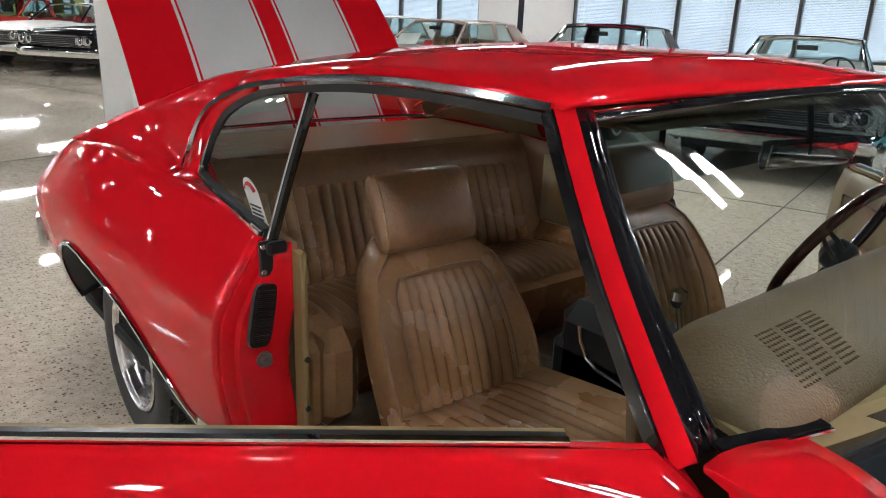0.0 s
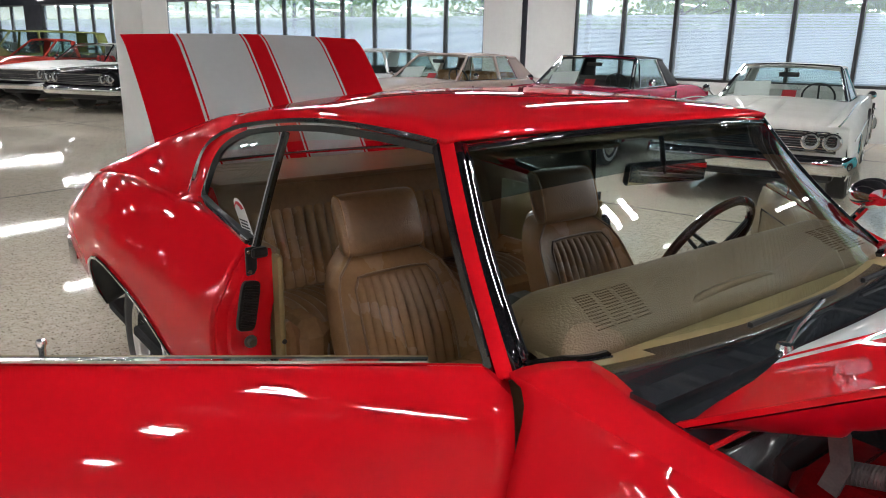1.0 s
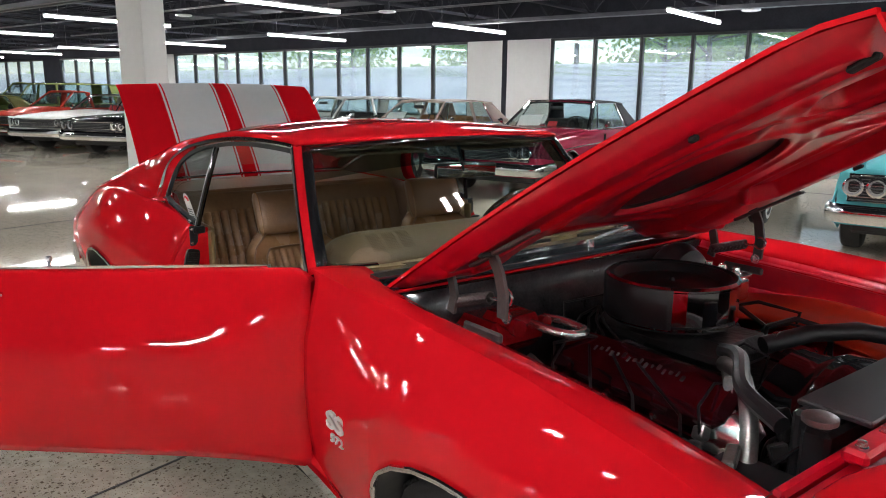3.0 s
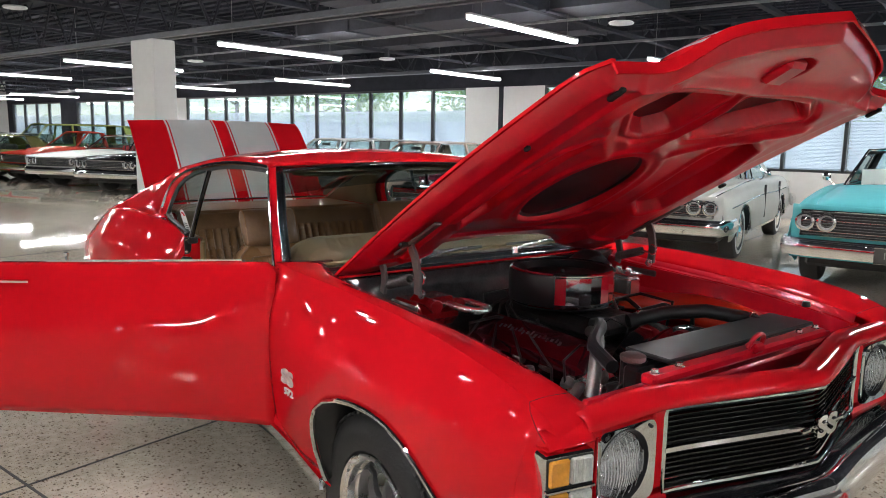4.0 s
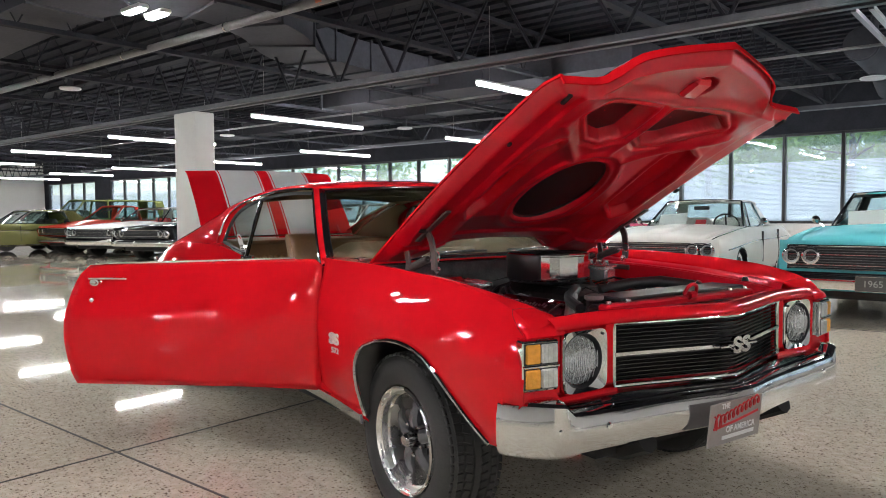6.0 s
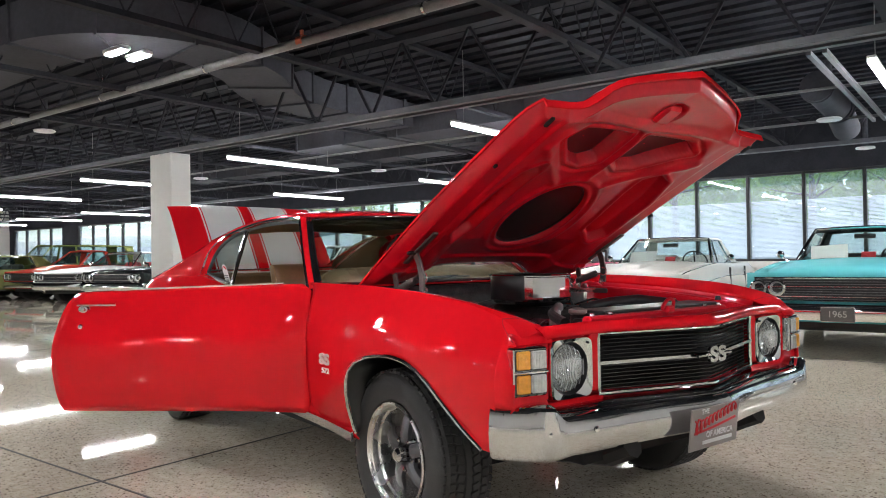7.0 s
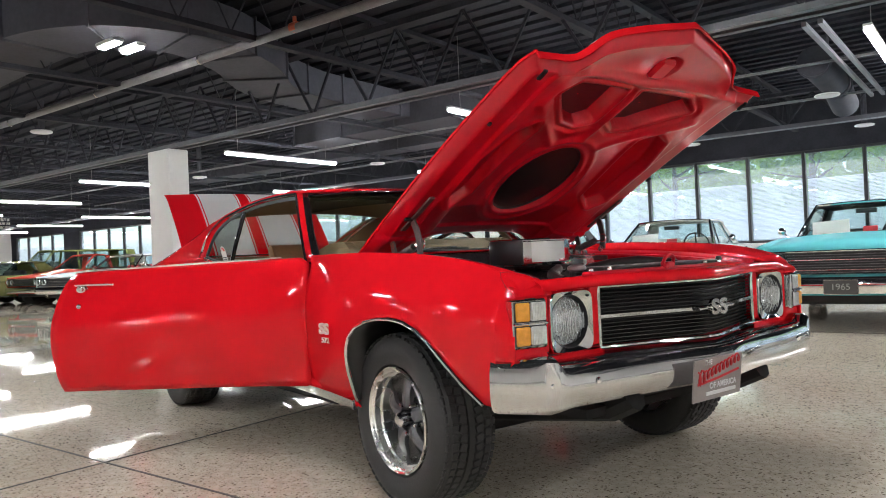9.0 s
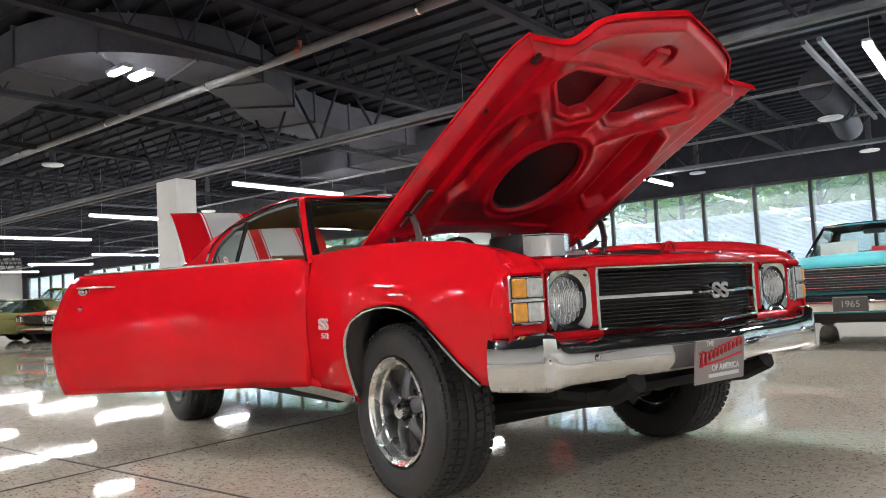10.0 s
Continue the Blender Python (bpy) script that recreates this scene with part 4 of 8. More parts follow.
for s in (-1, 1):
    part("base_moulding", Shape().band([tuple(c + d for c, d in zip(shield(s * q, 0), (0.012, 0.0, 0.000))) for q in steps(0.78, 1.0, 7)], [(-0.010, -0.006), (-0.010, 0.004), (0.012, 0.003), (0.014, -0.008)], (1, 0, 0)), GLOSSBLACK, ws, "black moulding at the glass base")
    part("base_trim", Shape().tube([tuple(c + d for c, d in zip(shield(s * q, 0), (0.027, s * 0.003, -0.002))) for q in steps(0.78, 1.0, 7)], 0.003, 6), CHROME, ws, "thin chrome base trim")
part("shade_band", Shape().grid([[tuple(c - d for c, d in zip(shield(-0.985 + 1.97 * j / 24, 0.72 + 0.27 * i / 4), (0.004, 0, 0.003))) for j in range(25)] for i in range(5)]), SHADE, ws, "dark tinted shade band")

# rear window
def backlight(q, t):
    base = (-1.60 - 0.06 * (1 - q * q), 0.575 * q, 1.02)
    topp = (-0.875 - 0.07 * (1 - q * q), 0.565 * q, roof_z(-0.90, 0.565 * q) - 0.022)
    p = lerp(base, topp, t)
    return (p[0], p[1], p[2] + 0.02 * math.sin(math.pi * t))


rw = part("rear_window", Shape().grid([[backlight(-1 + 2 * j / 16, i / 8) for j in range(17)] for i in range(9)]), GLASS, car, "sloping rear window glass")
loop = [backlight(q, 0) for q in steps(-1, 1, 15)] + [backlight(1, t) for t in steps(0.1, 1, 8)] + [backlight(q, 1) for q in steps(0.9, -1, 14)] + [backlight(-1, t) for t in steps(0.9, 0.1, 8)]
part("rear_window_moulding", Shape().tube(loop, 0.008, 8, closed=True), CHROME, rw)
deck = part("deck_filler", Shape().grid([[(x, y, 0.998 - 0.012 * k / 3) for y in steps(-0.65, 0.65, 9)] for k, x in enumerate(steps(-1.60, -1.72, 4))]), RED, car, "red filler panel below the rear window", solid=0.01)

# tail panel, trunk well, rear bumper
tail = part("tail_panel", Shape().grid([[(-2.55 - 0.03 * math.sin(math.pi * k / 6) - 0.03 * (1 - (y / 0.84) ** 2), y, 0.52 + 0.046 * k) for y in steps(-0.72, 0.72, 17)] for k in range(7)]), RED, car, "red tail panel", solid=0.02)
for s in (-1, 1):
    for dy in (0.50, 0.68):
        t = Shape().lathe([(0, 0.02), (0.05, 0.018), (0.066, 0.005), (0.07, 0)], 20, at=Matrix.Translation((-2.60, s * dy, 0.66)) @ Matrix.Rotation(radians(-90), 4, "Y"))
        part("tail_lamp", t, REDLENS, tail, "round red tail lamp")
part("rear_bumper", Shape().band([(-2.36, -0.87, 0.52), (-2.46, -0.85, 0.52), (-2.55, -0.76, 0.52), (-2.61, -0.4, 0.52), (-2.63, 0, 0.52), (-2.61, 0.4, 0.52), (-2.55, 0.76, 0.52), (-2.46, 0.85, 0.52), (-2.36, 0.87, 0.52)], [(-0.07, 0.0), (-0.06, -0.03), (0.06, -0.03), (0.07, 0.0)], (0, 0, 1)), CHROME, car, "chrome rear bumper")
part("trunk_floor", Shape().box((-2.08, 0, 0.52), (0.95, 1.2, 0.02)), BLACK, car, "black trunk floor")
for s in (-1, 1):
    part("trunk_gutter", Shape().box((-2.02, s * 0.64, 0.86), (0.76, 0.03, 0.03), 0.008), RED_IN, car)

# trunk lid, open
TL = Matrix.Translation((-1.69, 0, 0.990)) @ Matrix.Rotation(radians(51.0), 4, "Y")


def lid_point(t, y):
    """t along from the hinge to the rear lip, in the closed lid's own axes (x to the rear is minus)."""
    L = 0.735
    x = -L * t
    z = 0.022 * math.sin(math.pi * min(1, t * 1.02)) - 0.022 * max(0, (t - 0.86) / 0.14) ** 2
    w = 0.625 - 0.008 * t
    return (x, y * w, z - 0.022 * y * y)


ys = sorted(set([-1, -0.9, -0.75, 1, 0.9, 0.75, 0, -0.62, -0.60, -0.585, -0.57, -0.115, -0.10, -0.085, -0.07, 0.07, 0.085, 0.10, 0.115, 0.57, 0.585, 0.60, 0.62] + [round(v, 3) for v in steps(-0.5, -0.2, 4)] + [round(v, 3) for v in steps(0.2, 0.5, 4)]))
ts = steps(0, 0.84, 12) + steps(0.86, 1.0, 8)


def striped(ys, ts, fn, at):
    """A panel with two white stripes edged by pinstripes, split into cells by colour."""
    sh = Shape()
    for a, b in zip(ys, ys[1:]):
        c = abs((a + b) / 2)
        white = 0.10 < c < 0.585
        pin = 0.60 < c < 0.62 or 0.07 < c < 0.085
        sh.grid([[fn(t, a), fn(t, b)] for t in ts], 1 if (white or pin) else 0, at)
    return sh


sh = striped(ys, ts, lid_point, TL)
lid = part("trunk_lid", sh, [RED, WHITE], car, "open red trunk lid with two broad white stripes", sharp=60, fix=True)
bm = bmesh.new()
bm.from_mesh(lid.data)
bmesh.ops.remove_doubles(bm, verts=bm.verts, dist=0.0005)
bmesh.ops.recalc_face_normals(bm, faces=bm.faces)
bm.to_mesh(lid.data)
bm.free()
sh = Shape()
sh.grid([[(-0.70 * t, y * 0.60, -0.03 - 0.022 * abs(y)) for y in steps(-1, 1, 9)] for t in steps(0.02, 0.93, 8)], 0, TL)
part("lid_inner_panel", sh, RED_IN, lid, "red inner panel of the lid", solid=0.01)
for s in (-1, 1):
    part("lid_hinge", Shape().tube([(-1.60, s * 0.5, 0.80), (-1.58, s * 0.5, 0.93), (-1.66, s * 0.5, 0.985), (-1.80, s * 0.5, 1.10)], 0.012, 8), RED_IN, lid)

# ---- hood, open ----
HA = radians(-28.8)
HM = Matrix.Translation((0.881, 0, 0.992)) @ Matrix.Rotation(HA, 4, "Y")


def hood_len(y):
    """Length to the front edge: pointed in the middle, notched at the dome's flanks."""
    a = abs(y)
    return herm(a, [0, 0.20, 0.36, 0.40, 0.465, 0.52, 0.68], [1.562, 1.508, 1.458, 1.437, 1.36, 1.348, 1.352])


def hood_top(t, y):
    L = hood_len(y)
    x0 = -0.045 + 0.135 * herm(abs(y), [0, 0.24, 0.32, 0.42, 0.68], [1, 0.92, 0.72, 0.30, 0])
    x = x0 + (L - x0) * t
    dome = herm(t, [0, 0.35, 0.75, 1.0], [0.042, 0.054, 0.048, 0.045]) * herm(abs(y), [0, 0.20, 0.36, 0.47, 0.55], [1, 0.95, 0.72, 0.12, 0])
    nose = -0.022 * max(0, (t - 0.90) / 0.10) ** 2
    return (x, y, 0.03 * math.sin(math.pi * t * 0.9) + dome + nose - 0.02 * (y / 0.68) ** 4)


HW = 0.675
hy = sorted(set([round(v, 4) for v in steps(-1, 1, 41)] + [-0.62, -0.60, -0.585, -0.115, -0.10, -0.085, -0.07, 0.07, 0.085, 0.10, 0.115, 0.585, 0.60, 0.62]))
ht = steps(0, 0.88, 14) + steps(0.90, 1, 7)
sh = striped(hy, ht, lambda t, q: hood_top(t, q * HW), HM)
hood = part("hood", sh, [RED, WHITE], car, "open red domed hood with white stripes", sharp=60)
bm = bmesh.new()
bm.from_mesh(hood.data)
bmesh.ops.remove_doubles(bm, verts=bm.verts, dist=0.0005)
bmesh.ops.recalc_face_normals(bm, faces=bm.faces)
bm.to_mesh(hood.data)
bm.free()


def seg_d(p, a, b):
    ax, ay = b[0] - a[0], b[1] - a[1]
    t = max(0, min(1, ((p[0] - a[0]) * ax + (p[1] - a[1]) * ay) / (ax * ax + ay * ay)))
    return math.hypot(p[0] - a[0] - ax * t, p[1] - a[1] - ay * t)


def poly_d(p, pts):
    """Signed distance to a polygon, negative inside."""
    d = min(seg_d(p, a, b) for a, b in zip(pts, pts[1:] + pts[:1]))
    ins = False
    for a, b in zip(pts, pts[1:] + pts[:1]):
        if (a[1] > p[1]) != (b[1] > p[1]) and p[0] < (b[0] - a[0]) * (p[1] - a[1]) / (b[1] - a[1]) + a[0]:
            ins = not ins
    return -d if ins else d


def rnd_step(d, w=0.022):
    """1 inside a recess, 0 outside, smooth over w."""
    t = max(0.0, min(1.0, 0.5 - d / w))
    return t * t * (3 - 2 * t)


TRI_B = [(1.215, 0.055), (1.225, 0.33), (1.18, 0.39), (1.005, 0.21), (0.98, 0.12), (1.02, 0.055)]
SIDE_B = [(0.44, 0.44), (0.50, 0.37), (0.62, 0.365), (0.94, 0.335), (1.01, 0.38), (0.97, 0.45), (0.79, 0.50), (0.51, 0.495)]
TRI_A, SIDE_A = [(x, -y) for x, y in TRI_B], [(x, -y) for x, y in SIDE_B]


def bead(d, at, w):
    return math.exp(-((d - at) / w) ** 2)


def hood_under(a, y):
    """Depth of the stamped inner panel below the outer skin."""
    y0 = abs(y)
    t, c = poly_d((a, y0), TRI_B), poly_d((a, y0), SIDE_B)
    ring = (math.hypot((a - 0.57) / 0.25, y / 0.195) - 1) * 0.21
    cut = max(rnd_step(t, 0.008) * 0.97, rnd_step(c, 0.012) * 0.62, rnd_step(ring, 0.010) * 0.95)
    pan = 0.30 * rnd_step(t - 0.045, 0.02) + 0.0
    rim = 0.010 * bead(t, 0.022, 0.010) + 0.008 * bead(c, 0.020, 0.010) + 0.010 * bead(ring, 0.055, 0.016) + 0.004 * bead(ring, 0.015, 0.008)
    spine = 0.014 * bead(y, 0.0, 0.022) * rnd_step(abs(a - 1.05) - 0.16, 0.08)
    arm = 0.012 * bead(seg_d((a, y0), (0.85, 0.16), (1.13, 0.47)), 0, 0.020)
    front = 0.014 * bead(a - 0.10 * y0, 1.275, 0.022) * rnd_step(y0 - 0.42, 0.08)
    step = -0.012 * rnd_step(0.545 - y0, 0.012) - 0.010 * rnd_step(1.31 - a, 0.012) + 0.012 * rnd_step(a - 0.20, 0.02)
    latch = 0.75 * rnd_step(math.hypot((a - 1.37) / 0.055, (y - 0.02) / 0.065) * 0.06 - 0.06, 0.010)
    base = (0.064 + 0.016 * rnd_step(abs(y) - 0.44, 0.10) * rnd_step(0.95 - a, 0.3)) * (min(1.0, 0.10 + max(0.0, a - 0.13) / 0.30) if abs(y) < 0.40 else min(1.0, 0.25 + max(0.0, a) / 0.30)) + step * min(1.0, max(0.0, a) / 0.2)
    return base * (1 - max(cut, latch)) * (1 - 0.18 * pan / 0.3) + (rim + spine + arm + front) * (1 - max(cut, latch))


rows = []
NA, NY = 210, 180
for i in range(NA):
    t = 0.002 + 0.994 * i / (NA - 1)
    row = []
    for j in range(NY):
        y = HW * 0.999 * (-1 + 2 * j / (NY - 1))
        x, _, z = hood_top(t, y)
        edge = min(1.0, min((t - 0.002) * 1.45, (0.996 - t) * 1.45, (HW * 0.999 - abs(y))) / 0.040)
        edge = max(0.0, edge)
        row.append((x, y, z - 0.004 - hood_under(x, y) * edge ** 0.8))
    rows.append(row)
under = part("hood_inner_panel", Shape().grid(rows, 0, HM), RED_IN, hood, "red stamped hood inner structure with ribs and recesses", sharp=80)
for s in (-1, 1):
    rim = [hood_top(t, s * HW) for t in steps(0, 1, 20)]
    part("hood_edge_flange", Shape().band(rim, [(-0.010, -0.008), (-0.010, 0.001), (0.003, 0.001), (0.003, -0.008)], (0, s, 0), 0, HM), RED, hood, "red folded hood edge")
pts = [hood_top(1, HW * q) for q in steps(-1, 1, 41)]
part("hood_front_flange", Shape().band([(p[0], p[1], p[2] - 0.012) for p in pts], [(-0.016, -0.003), (-0.016, 0.003), (0.012, 0.003), (0.012, -0.003)], (0, 0, 1), 0, HM), RED, hood, "red rolled hood nose")
for a, y, w, d in ((1.29, -0.615, 0.05, 0.018), (1.29, 0.615, 0.05, 0.018), (0.36, -0.62, 0.02, 0.045), (0.36, 0.62, 0.02, 0.045), (0.70, 0.635, 0.03, 0.02), (1.0, -0.63, 0.02, 0.014)):
    z = hood_top(a / hood_len(y), y)[2] - 0.064
    part("hood_slot", Shape().box((a, y, z + 0.002), (w, d, 0.012), 0.004, 0, HM), UNDER, hood, "dark access slot")
# shade inside the triangular openings, painted as dark red sheets over the red skin
DEEPRED = mat("hood_cavity_shade", (0.110, 0.005, 0.011), 0.5, 0.0, 12.0, 0.3)
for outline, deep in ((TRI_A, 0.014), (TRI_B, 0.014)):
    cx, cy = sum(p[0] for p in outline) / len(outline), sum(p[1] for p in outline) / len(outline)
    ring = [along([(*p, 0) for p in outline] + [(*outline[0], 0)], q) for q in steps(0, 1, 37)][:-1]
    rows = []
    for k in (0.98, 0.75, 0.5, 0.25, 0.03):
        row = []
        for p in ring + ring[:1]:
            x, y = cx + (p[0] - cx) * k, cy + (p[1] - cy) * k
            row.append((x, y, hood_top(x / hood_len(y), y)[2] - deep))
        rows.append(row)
    part("cavity_shade", Shape().grid(rows, 0, HM), DEEPRED, hood, "dark red sheet standing in for shade in the opening")
lz = hood_top(1.33 / hood_len(0), 0)[2] - 0.075
part("hood_latch", Shape().box((1.36, 0.0, lz), (0.10, 0.09, 0.035), 0.012, 0, HM), RED_IN, hood, "red hood latch bracket")
zz = hood_top(0.3, 0)[2]
sh = Shape().lathe([(0.0, -0.004), (0.96, -0.004), (0.985, -0.010), (0.975, -0.018), (0.94, -0.010), (0.0, -0.008)], 40, at=HM @ Matrix.Translation((0.57, 0, zz - 0.034)) @ Matrix.Diagonal((0.256, 0.201, 1, 1)))
part("hood_scoop_plate", sh, BLACK, hood, "black scoop plate with rubber seal")
# pale plates in the vent slots imitate the bright light seen through them
for k in range(4):
    p = HM.inverted() @ Vector((0.975, -0.135 + 0.091 * k, 1.105))
    p.z = hood_top(p.x / hood_len(p.y), p.y)[2] - 0.004 - hood_under(p.x, p.y)
    part("hood_vent_gleam", Shape().box((p.x, p.y, p.z - 0.001), (0.026, 0.072, 0.006), 0.002, 0, HM), BADGEMETAL, hood, "pale metal plate standing in for light seen through a vent")

# hood hinges with springs
HINGE = mat("dull_hinge_steel", (0.105, 0.09, 0.086), 0.5, 0.25, 30.0, 0.3, bump=0.1)
for s in (-1, 1):
    h = part("hood_hinge", Shape().band([(1.247, s * 0.585, 0.955), (1.25, s * 0.588, 1.02), (1.237, s * 0.592, 1.075), (1.215, s * 0.596, 1.115), (1.19, s * 0.60, 1.138)], [(-0.016, -0.005), (-0.016, 0.005), (0.016, 0.005), (0.016, -0.005)], (1, 0, 0)), HINGE, car, "grey steel hood hinge arm", sharp=30)
    part("hinge_link", Shape().band([(1.06, s * 0.60, 0.93), (1.072, s * 0.60, 0.975), (1.062, s * 0.60, 1.015), (1.045, s * 0.605, 1.045)], [(-0.014, -0.005), (-0.014, 0.005), (0.014, 0.005), (0.014, -0.005)], (1, 0, 0)), HINGE, h)
    part("hinge_base", Shape().box((1.19, s * 0.60, 0.908), (0.15, 0.014, 0.026), 0.006), HINGE, h)
    part("hinge_pad", Shape().box((0.40, s * 0.60, hood_top(0.3, s * 0.60)[2] - 0.066), (0.26, 0.028, 0.010), 0.003, 0, HM), HINGE, h)
    coil = [(1.07 + 0.13 * i / 200, s * 0.585 + 0.016 * math.cos(2 * math.pi * i / 8), 0.958 + 0.04 * i / 200 + 0.016 * math.sin(2 * math.pi * i / 8)) for i in range(201)]
    part("hinge_spring", Shape().tube(coil, 0.0024, 5), HINGE, h, "coiled steel spring")
    hook = [(1.20, s * 0.585, 0.998)] + [(1.255 + 0.02 * math.cos(a), s * 0.58, 1.01 + 0.02 * math.sin(a)) for a in steps(-2.5, 2.0, 9)]
    part("spring_hook", Shape().tube(hook, 0.004, 6), POLISHED, h)
    part("hinge_bolt", Shape().lathe([(0, 0.014), (0.012, 0.012), (0.014, 0.004), (0.017, 0.004), (0.017, 0)], 8, at=Matrix.Translation((1.247, s * 0.575, 0.955)) @ Matrix.Rotation(radians(90 * s), 4, "X")), POLISHED, h)

# ---- doors, open ----
def make_door(s):
    """Built closed, then swung on its front hinge."""
    hx, hyy = 0.571, 0.86
    swing = Matrix.Translation((hx, s * hyy, 0)) @ Matrix.Rotation(radians(51.0 if s < 0 else -46.5), 4, "Z") @ Matrix.Translation((-hx, -s * hyy, 0))
    d = new("door")
    d.parent = car
    d.matrix_basis = swing
    d["label"] = "open red door with tan inner panel"

    def rear(z):
        return herm(z, [0.36, 0.39, 0.50, 0.64, 0.80, 0.90, 0.955], [-0.530, -0.548, -0.567, -0.577, -0.566, -0.542, -0.498])

    def fore(z):
        return herm(z, [0.37, 0.50, 0.65, 0.85, 0.945, 0.978], [0.652, 0.656, 0.658, 0.660, 0.657, 0.604])

    def top_z(x):
        return herm(x, [-0.5, 0.0, 0.5, 0.6, 0.7], [0.950, 0.962, 0.975, 0.977, 0.977])

    def out_y(z, zl, zt):
        return 0.920 - herm((z - zl) / (zt - zl), *DOOR_IN)
    DOOR_IN = ([0.0, 0.10, 0.24, 0.42, 0.54, 0.60, 0.72, 0.84, 0.92, 0.97, 1.0], [0.050, 0.026, 0.010, 0.0, 0.003, 0.010, 0.038, 0.070, 0.093, 0.109, 0.120])
    cols = []
    for i in range(34):
        u = i / 33
        xm = -0.52 + 1.15 * u
        zl, zt = 0.385 - 0.013 * u, top_z(xm)
        col = []
        for k in range(24):
            z = zl + (zt - zl) * (1 - (1 - k / 23) ** 1.25)
            q = (z - zl) / (zt - zl)
            full = 0.80 * max(0.0, (u - 0.66) / 0.34) ** 1.5 * (1 - q ** 14)
            col.append((rear(z) + (fore(z) - rear(z)) * u, s * (0.920 - (0.920 - out_y(z, zl, zt)) * (1 - full)), z))
        cols.append(col)
    part("door_skin", Shape().grid(cols), RED, d, "red outer door skin", sharp=60, solid=0.004)
    ring = [c[0] for c in cols] + cols[-1][1:] + [c[-1] for c in reversed(cols)][1:] + list(reversed(cols[0]))[1:-1]
    ring2 = [(x, s * 0.763, z - (0.014 if z > 0.9 else 0.0)) for x, y, z in ring]
    part("door_edge", Shape().grid([[(x, y - s * 0.003, z - 0.001) for x, y, z in ring], [(x, y - s * 0.02, z - (0.004 if z > 0.93 else 0)) for x, y, z in ring], ring2], close_v=True), RED, d, "red door edge")
    card = []
    for i in range(12):
        u = 0.02 + 0.93 * i / 11
        col = []
        for k in range(9):
            z = 0.40 + (top_z(-0.5 + u) - 0.02 - 0.40) * k / 8
            col.append((rear(z) + 0.012 + (fore(z) - rear(z)) * u * 0.97, s * (0.758 - 0.012 * math.sin(math.pi * k / 8)), z))
        card.append(col)
    part("door_card", Shape().grid(card), TRIMTAN, d, "tan moulded inner door panel", solid=0.012)
    top = [(x, top_z(x)) for x in steps(-0.475, 0.51, 14)]
    part("belt_cap", Shape().band([(x, s * 0.766, z - 0.008) for x, z in top], [(-0.007, -0.010), (-0.007, 0.003), (-0.003, 0.006), (0.004, 0.005), (0.004, -0.010)], (0, s, 0)), TRIMTAN, d, "tan door top cap")
    part("belt_seal", Shape().band([(x, s * 0.779, z - 0.004) for x, z in top], [(-0.009, -0.008), (-0.009, 0.003), (0.009, 0.005), (0.009, -0.008)], (0, s, 0)), BLACK, d, "black window slot seal")
    part("belt_moulding", Shape().band([(x, s * 0.793, z + 0.002) for x, z in top], [(-0.006, -0.006), (-0.006, 0.003), (0.004, 0.003), (0.008, -0.004), (0.008, -0.008)], (0, s, 0)), CHROME, d, "bright belt moulding")
    part("lock_pin", Shape().lathe([(0.0, 0.050), (0.008, 0.049), (0.010, 0.043), (0.006, 0.030), (0.006, 0.012), (0.011, 0.008), (0.011, 0.0)], 12, at=Matrix.Translation((-0.19, s * 0.766, 0.943))), POLISHED, d, "chrome lock pin")
    hz, hb0 = 0.880, -0.475

    def skin_y(z):
        return out_y(z, 0.384, 0.955)
    w = skin_y(hz)
    hb = part("door_handle", Shape().band([(hb0 - 0.005, s * (w + 0.018), hz + 0.010), (hb0 + 0.05, s * (w + 0.020), hz + 0.010), (hb0 + 0.10, s * (w + 0.017), hz + 0.010), (hb0 + 0.145, s * (w + 0.012), hz + 0.009), (hb0 + 0.175, s * (w + 0.002), hz + 0.008)], [(-0.014, -0.006), (-0.012, 0.005), (0.004, 0.004), (0.006, -0.004)], (0, s, 0)), CHROME, d, "chrome pull door handle")
    turn = Matrix.Rotation(radians(-90 * s), 4, "X")
    part("handle_button", Shape().lathe([(0, 0.020), (0.010, 0.019), (0.012, 0.013), (0.019, 0.012), (0.021, 0.004), (0.025, 0.0)], 18, at=Matrix.Translation((hb0 + 0.02, s * (skin_y(hz - 0.01) - 0.002), hz - 0.010)) @ turn @ Matrix.Diagonal((1.2, 0.85, 1, 1))), CHROME, hb)
    part("key_lock", Shape().lathe([(0, 0.008), (0.006, 0.009), (0.011, 0.007), (0.013, 0)], 14, at=Matrix.Translation((-0.452, s * (skin_y(0.79) - 0.001), 0.79)) @ turn), CHROME, d, "chrome key lock")
    part("arm_rest", Shape().box((-0.02, s * 0.705, 0.68), (0.45, 0.07, 0.06), 0.02), LEATHER, d, "tan padded arm rest")
    part("window_crank", Shape().tube([(0.22, s * 0.74, 0.72), (0.22, s * 0.705, 0.72), (0.13, s * 0.70, 0.73), (0.13, s * 0.675, 0.73)], 0.008, 8), CHROME, d, "chrome window crank")
    part("card_trim", Shape().tube([(-0.42, s * 0.735, 0.84), (0.1, s * 0.735, 0.85), (0.45, s * 0.735, 0.82), (0.48, s * 0.735, 0.60), (0.1, s * 0.735, 0.54), (-0.42, s * 0.735, 0.54)], 0.004, 6, closed=True), CHROME, d, "thin chrome card trim")
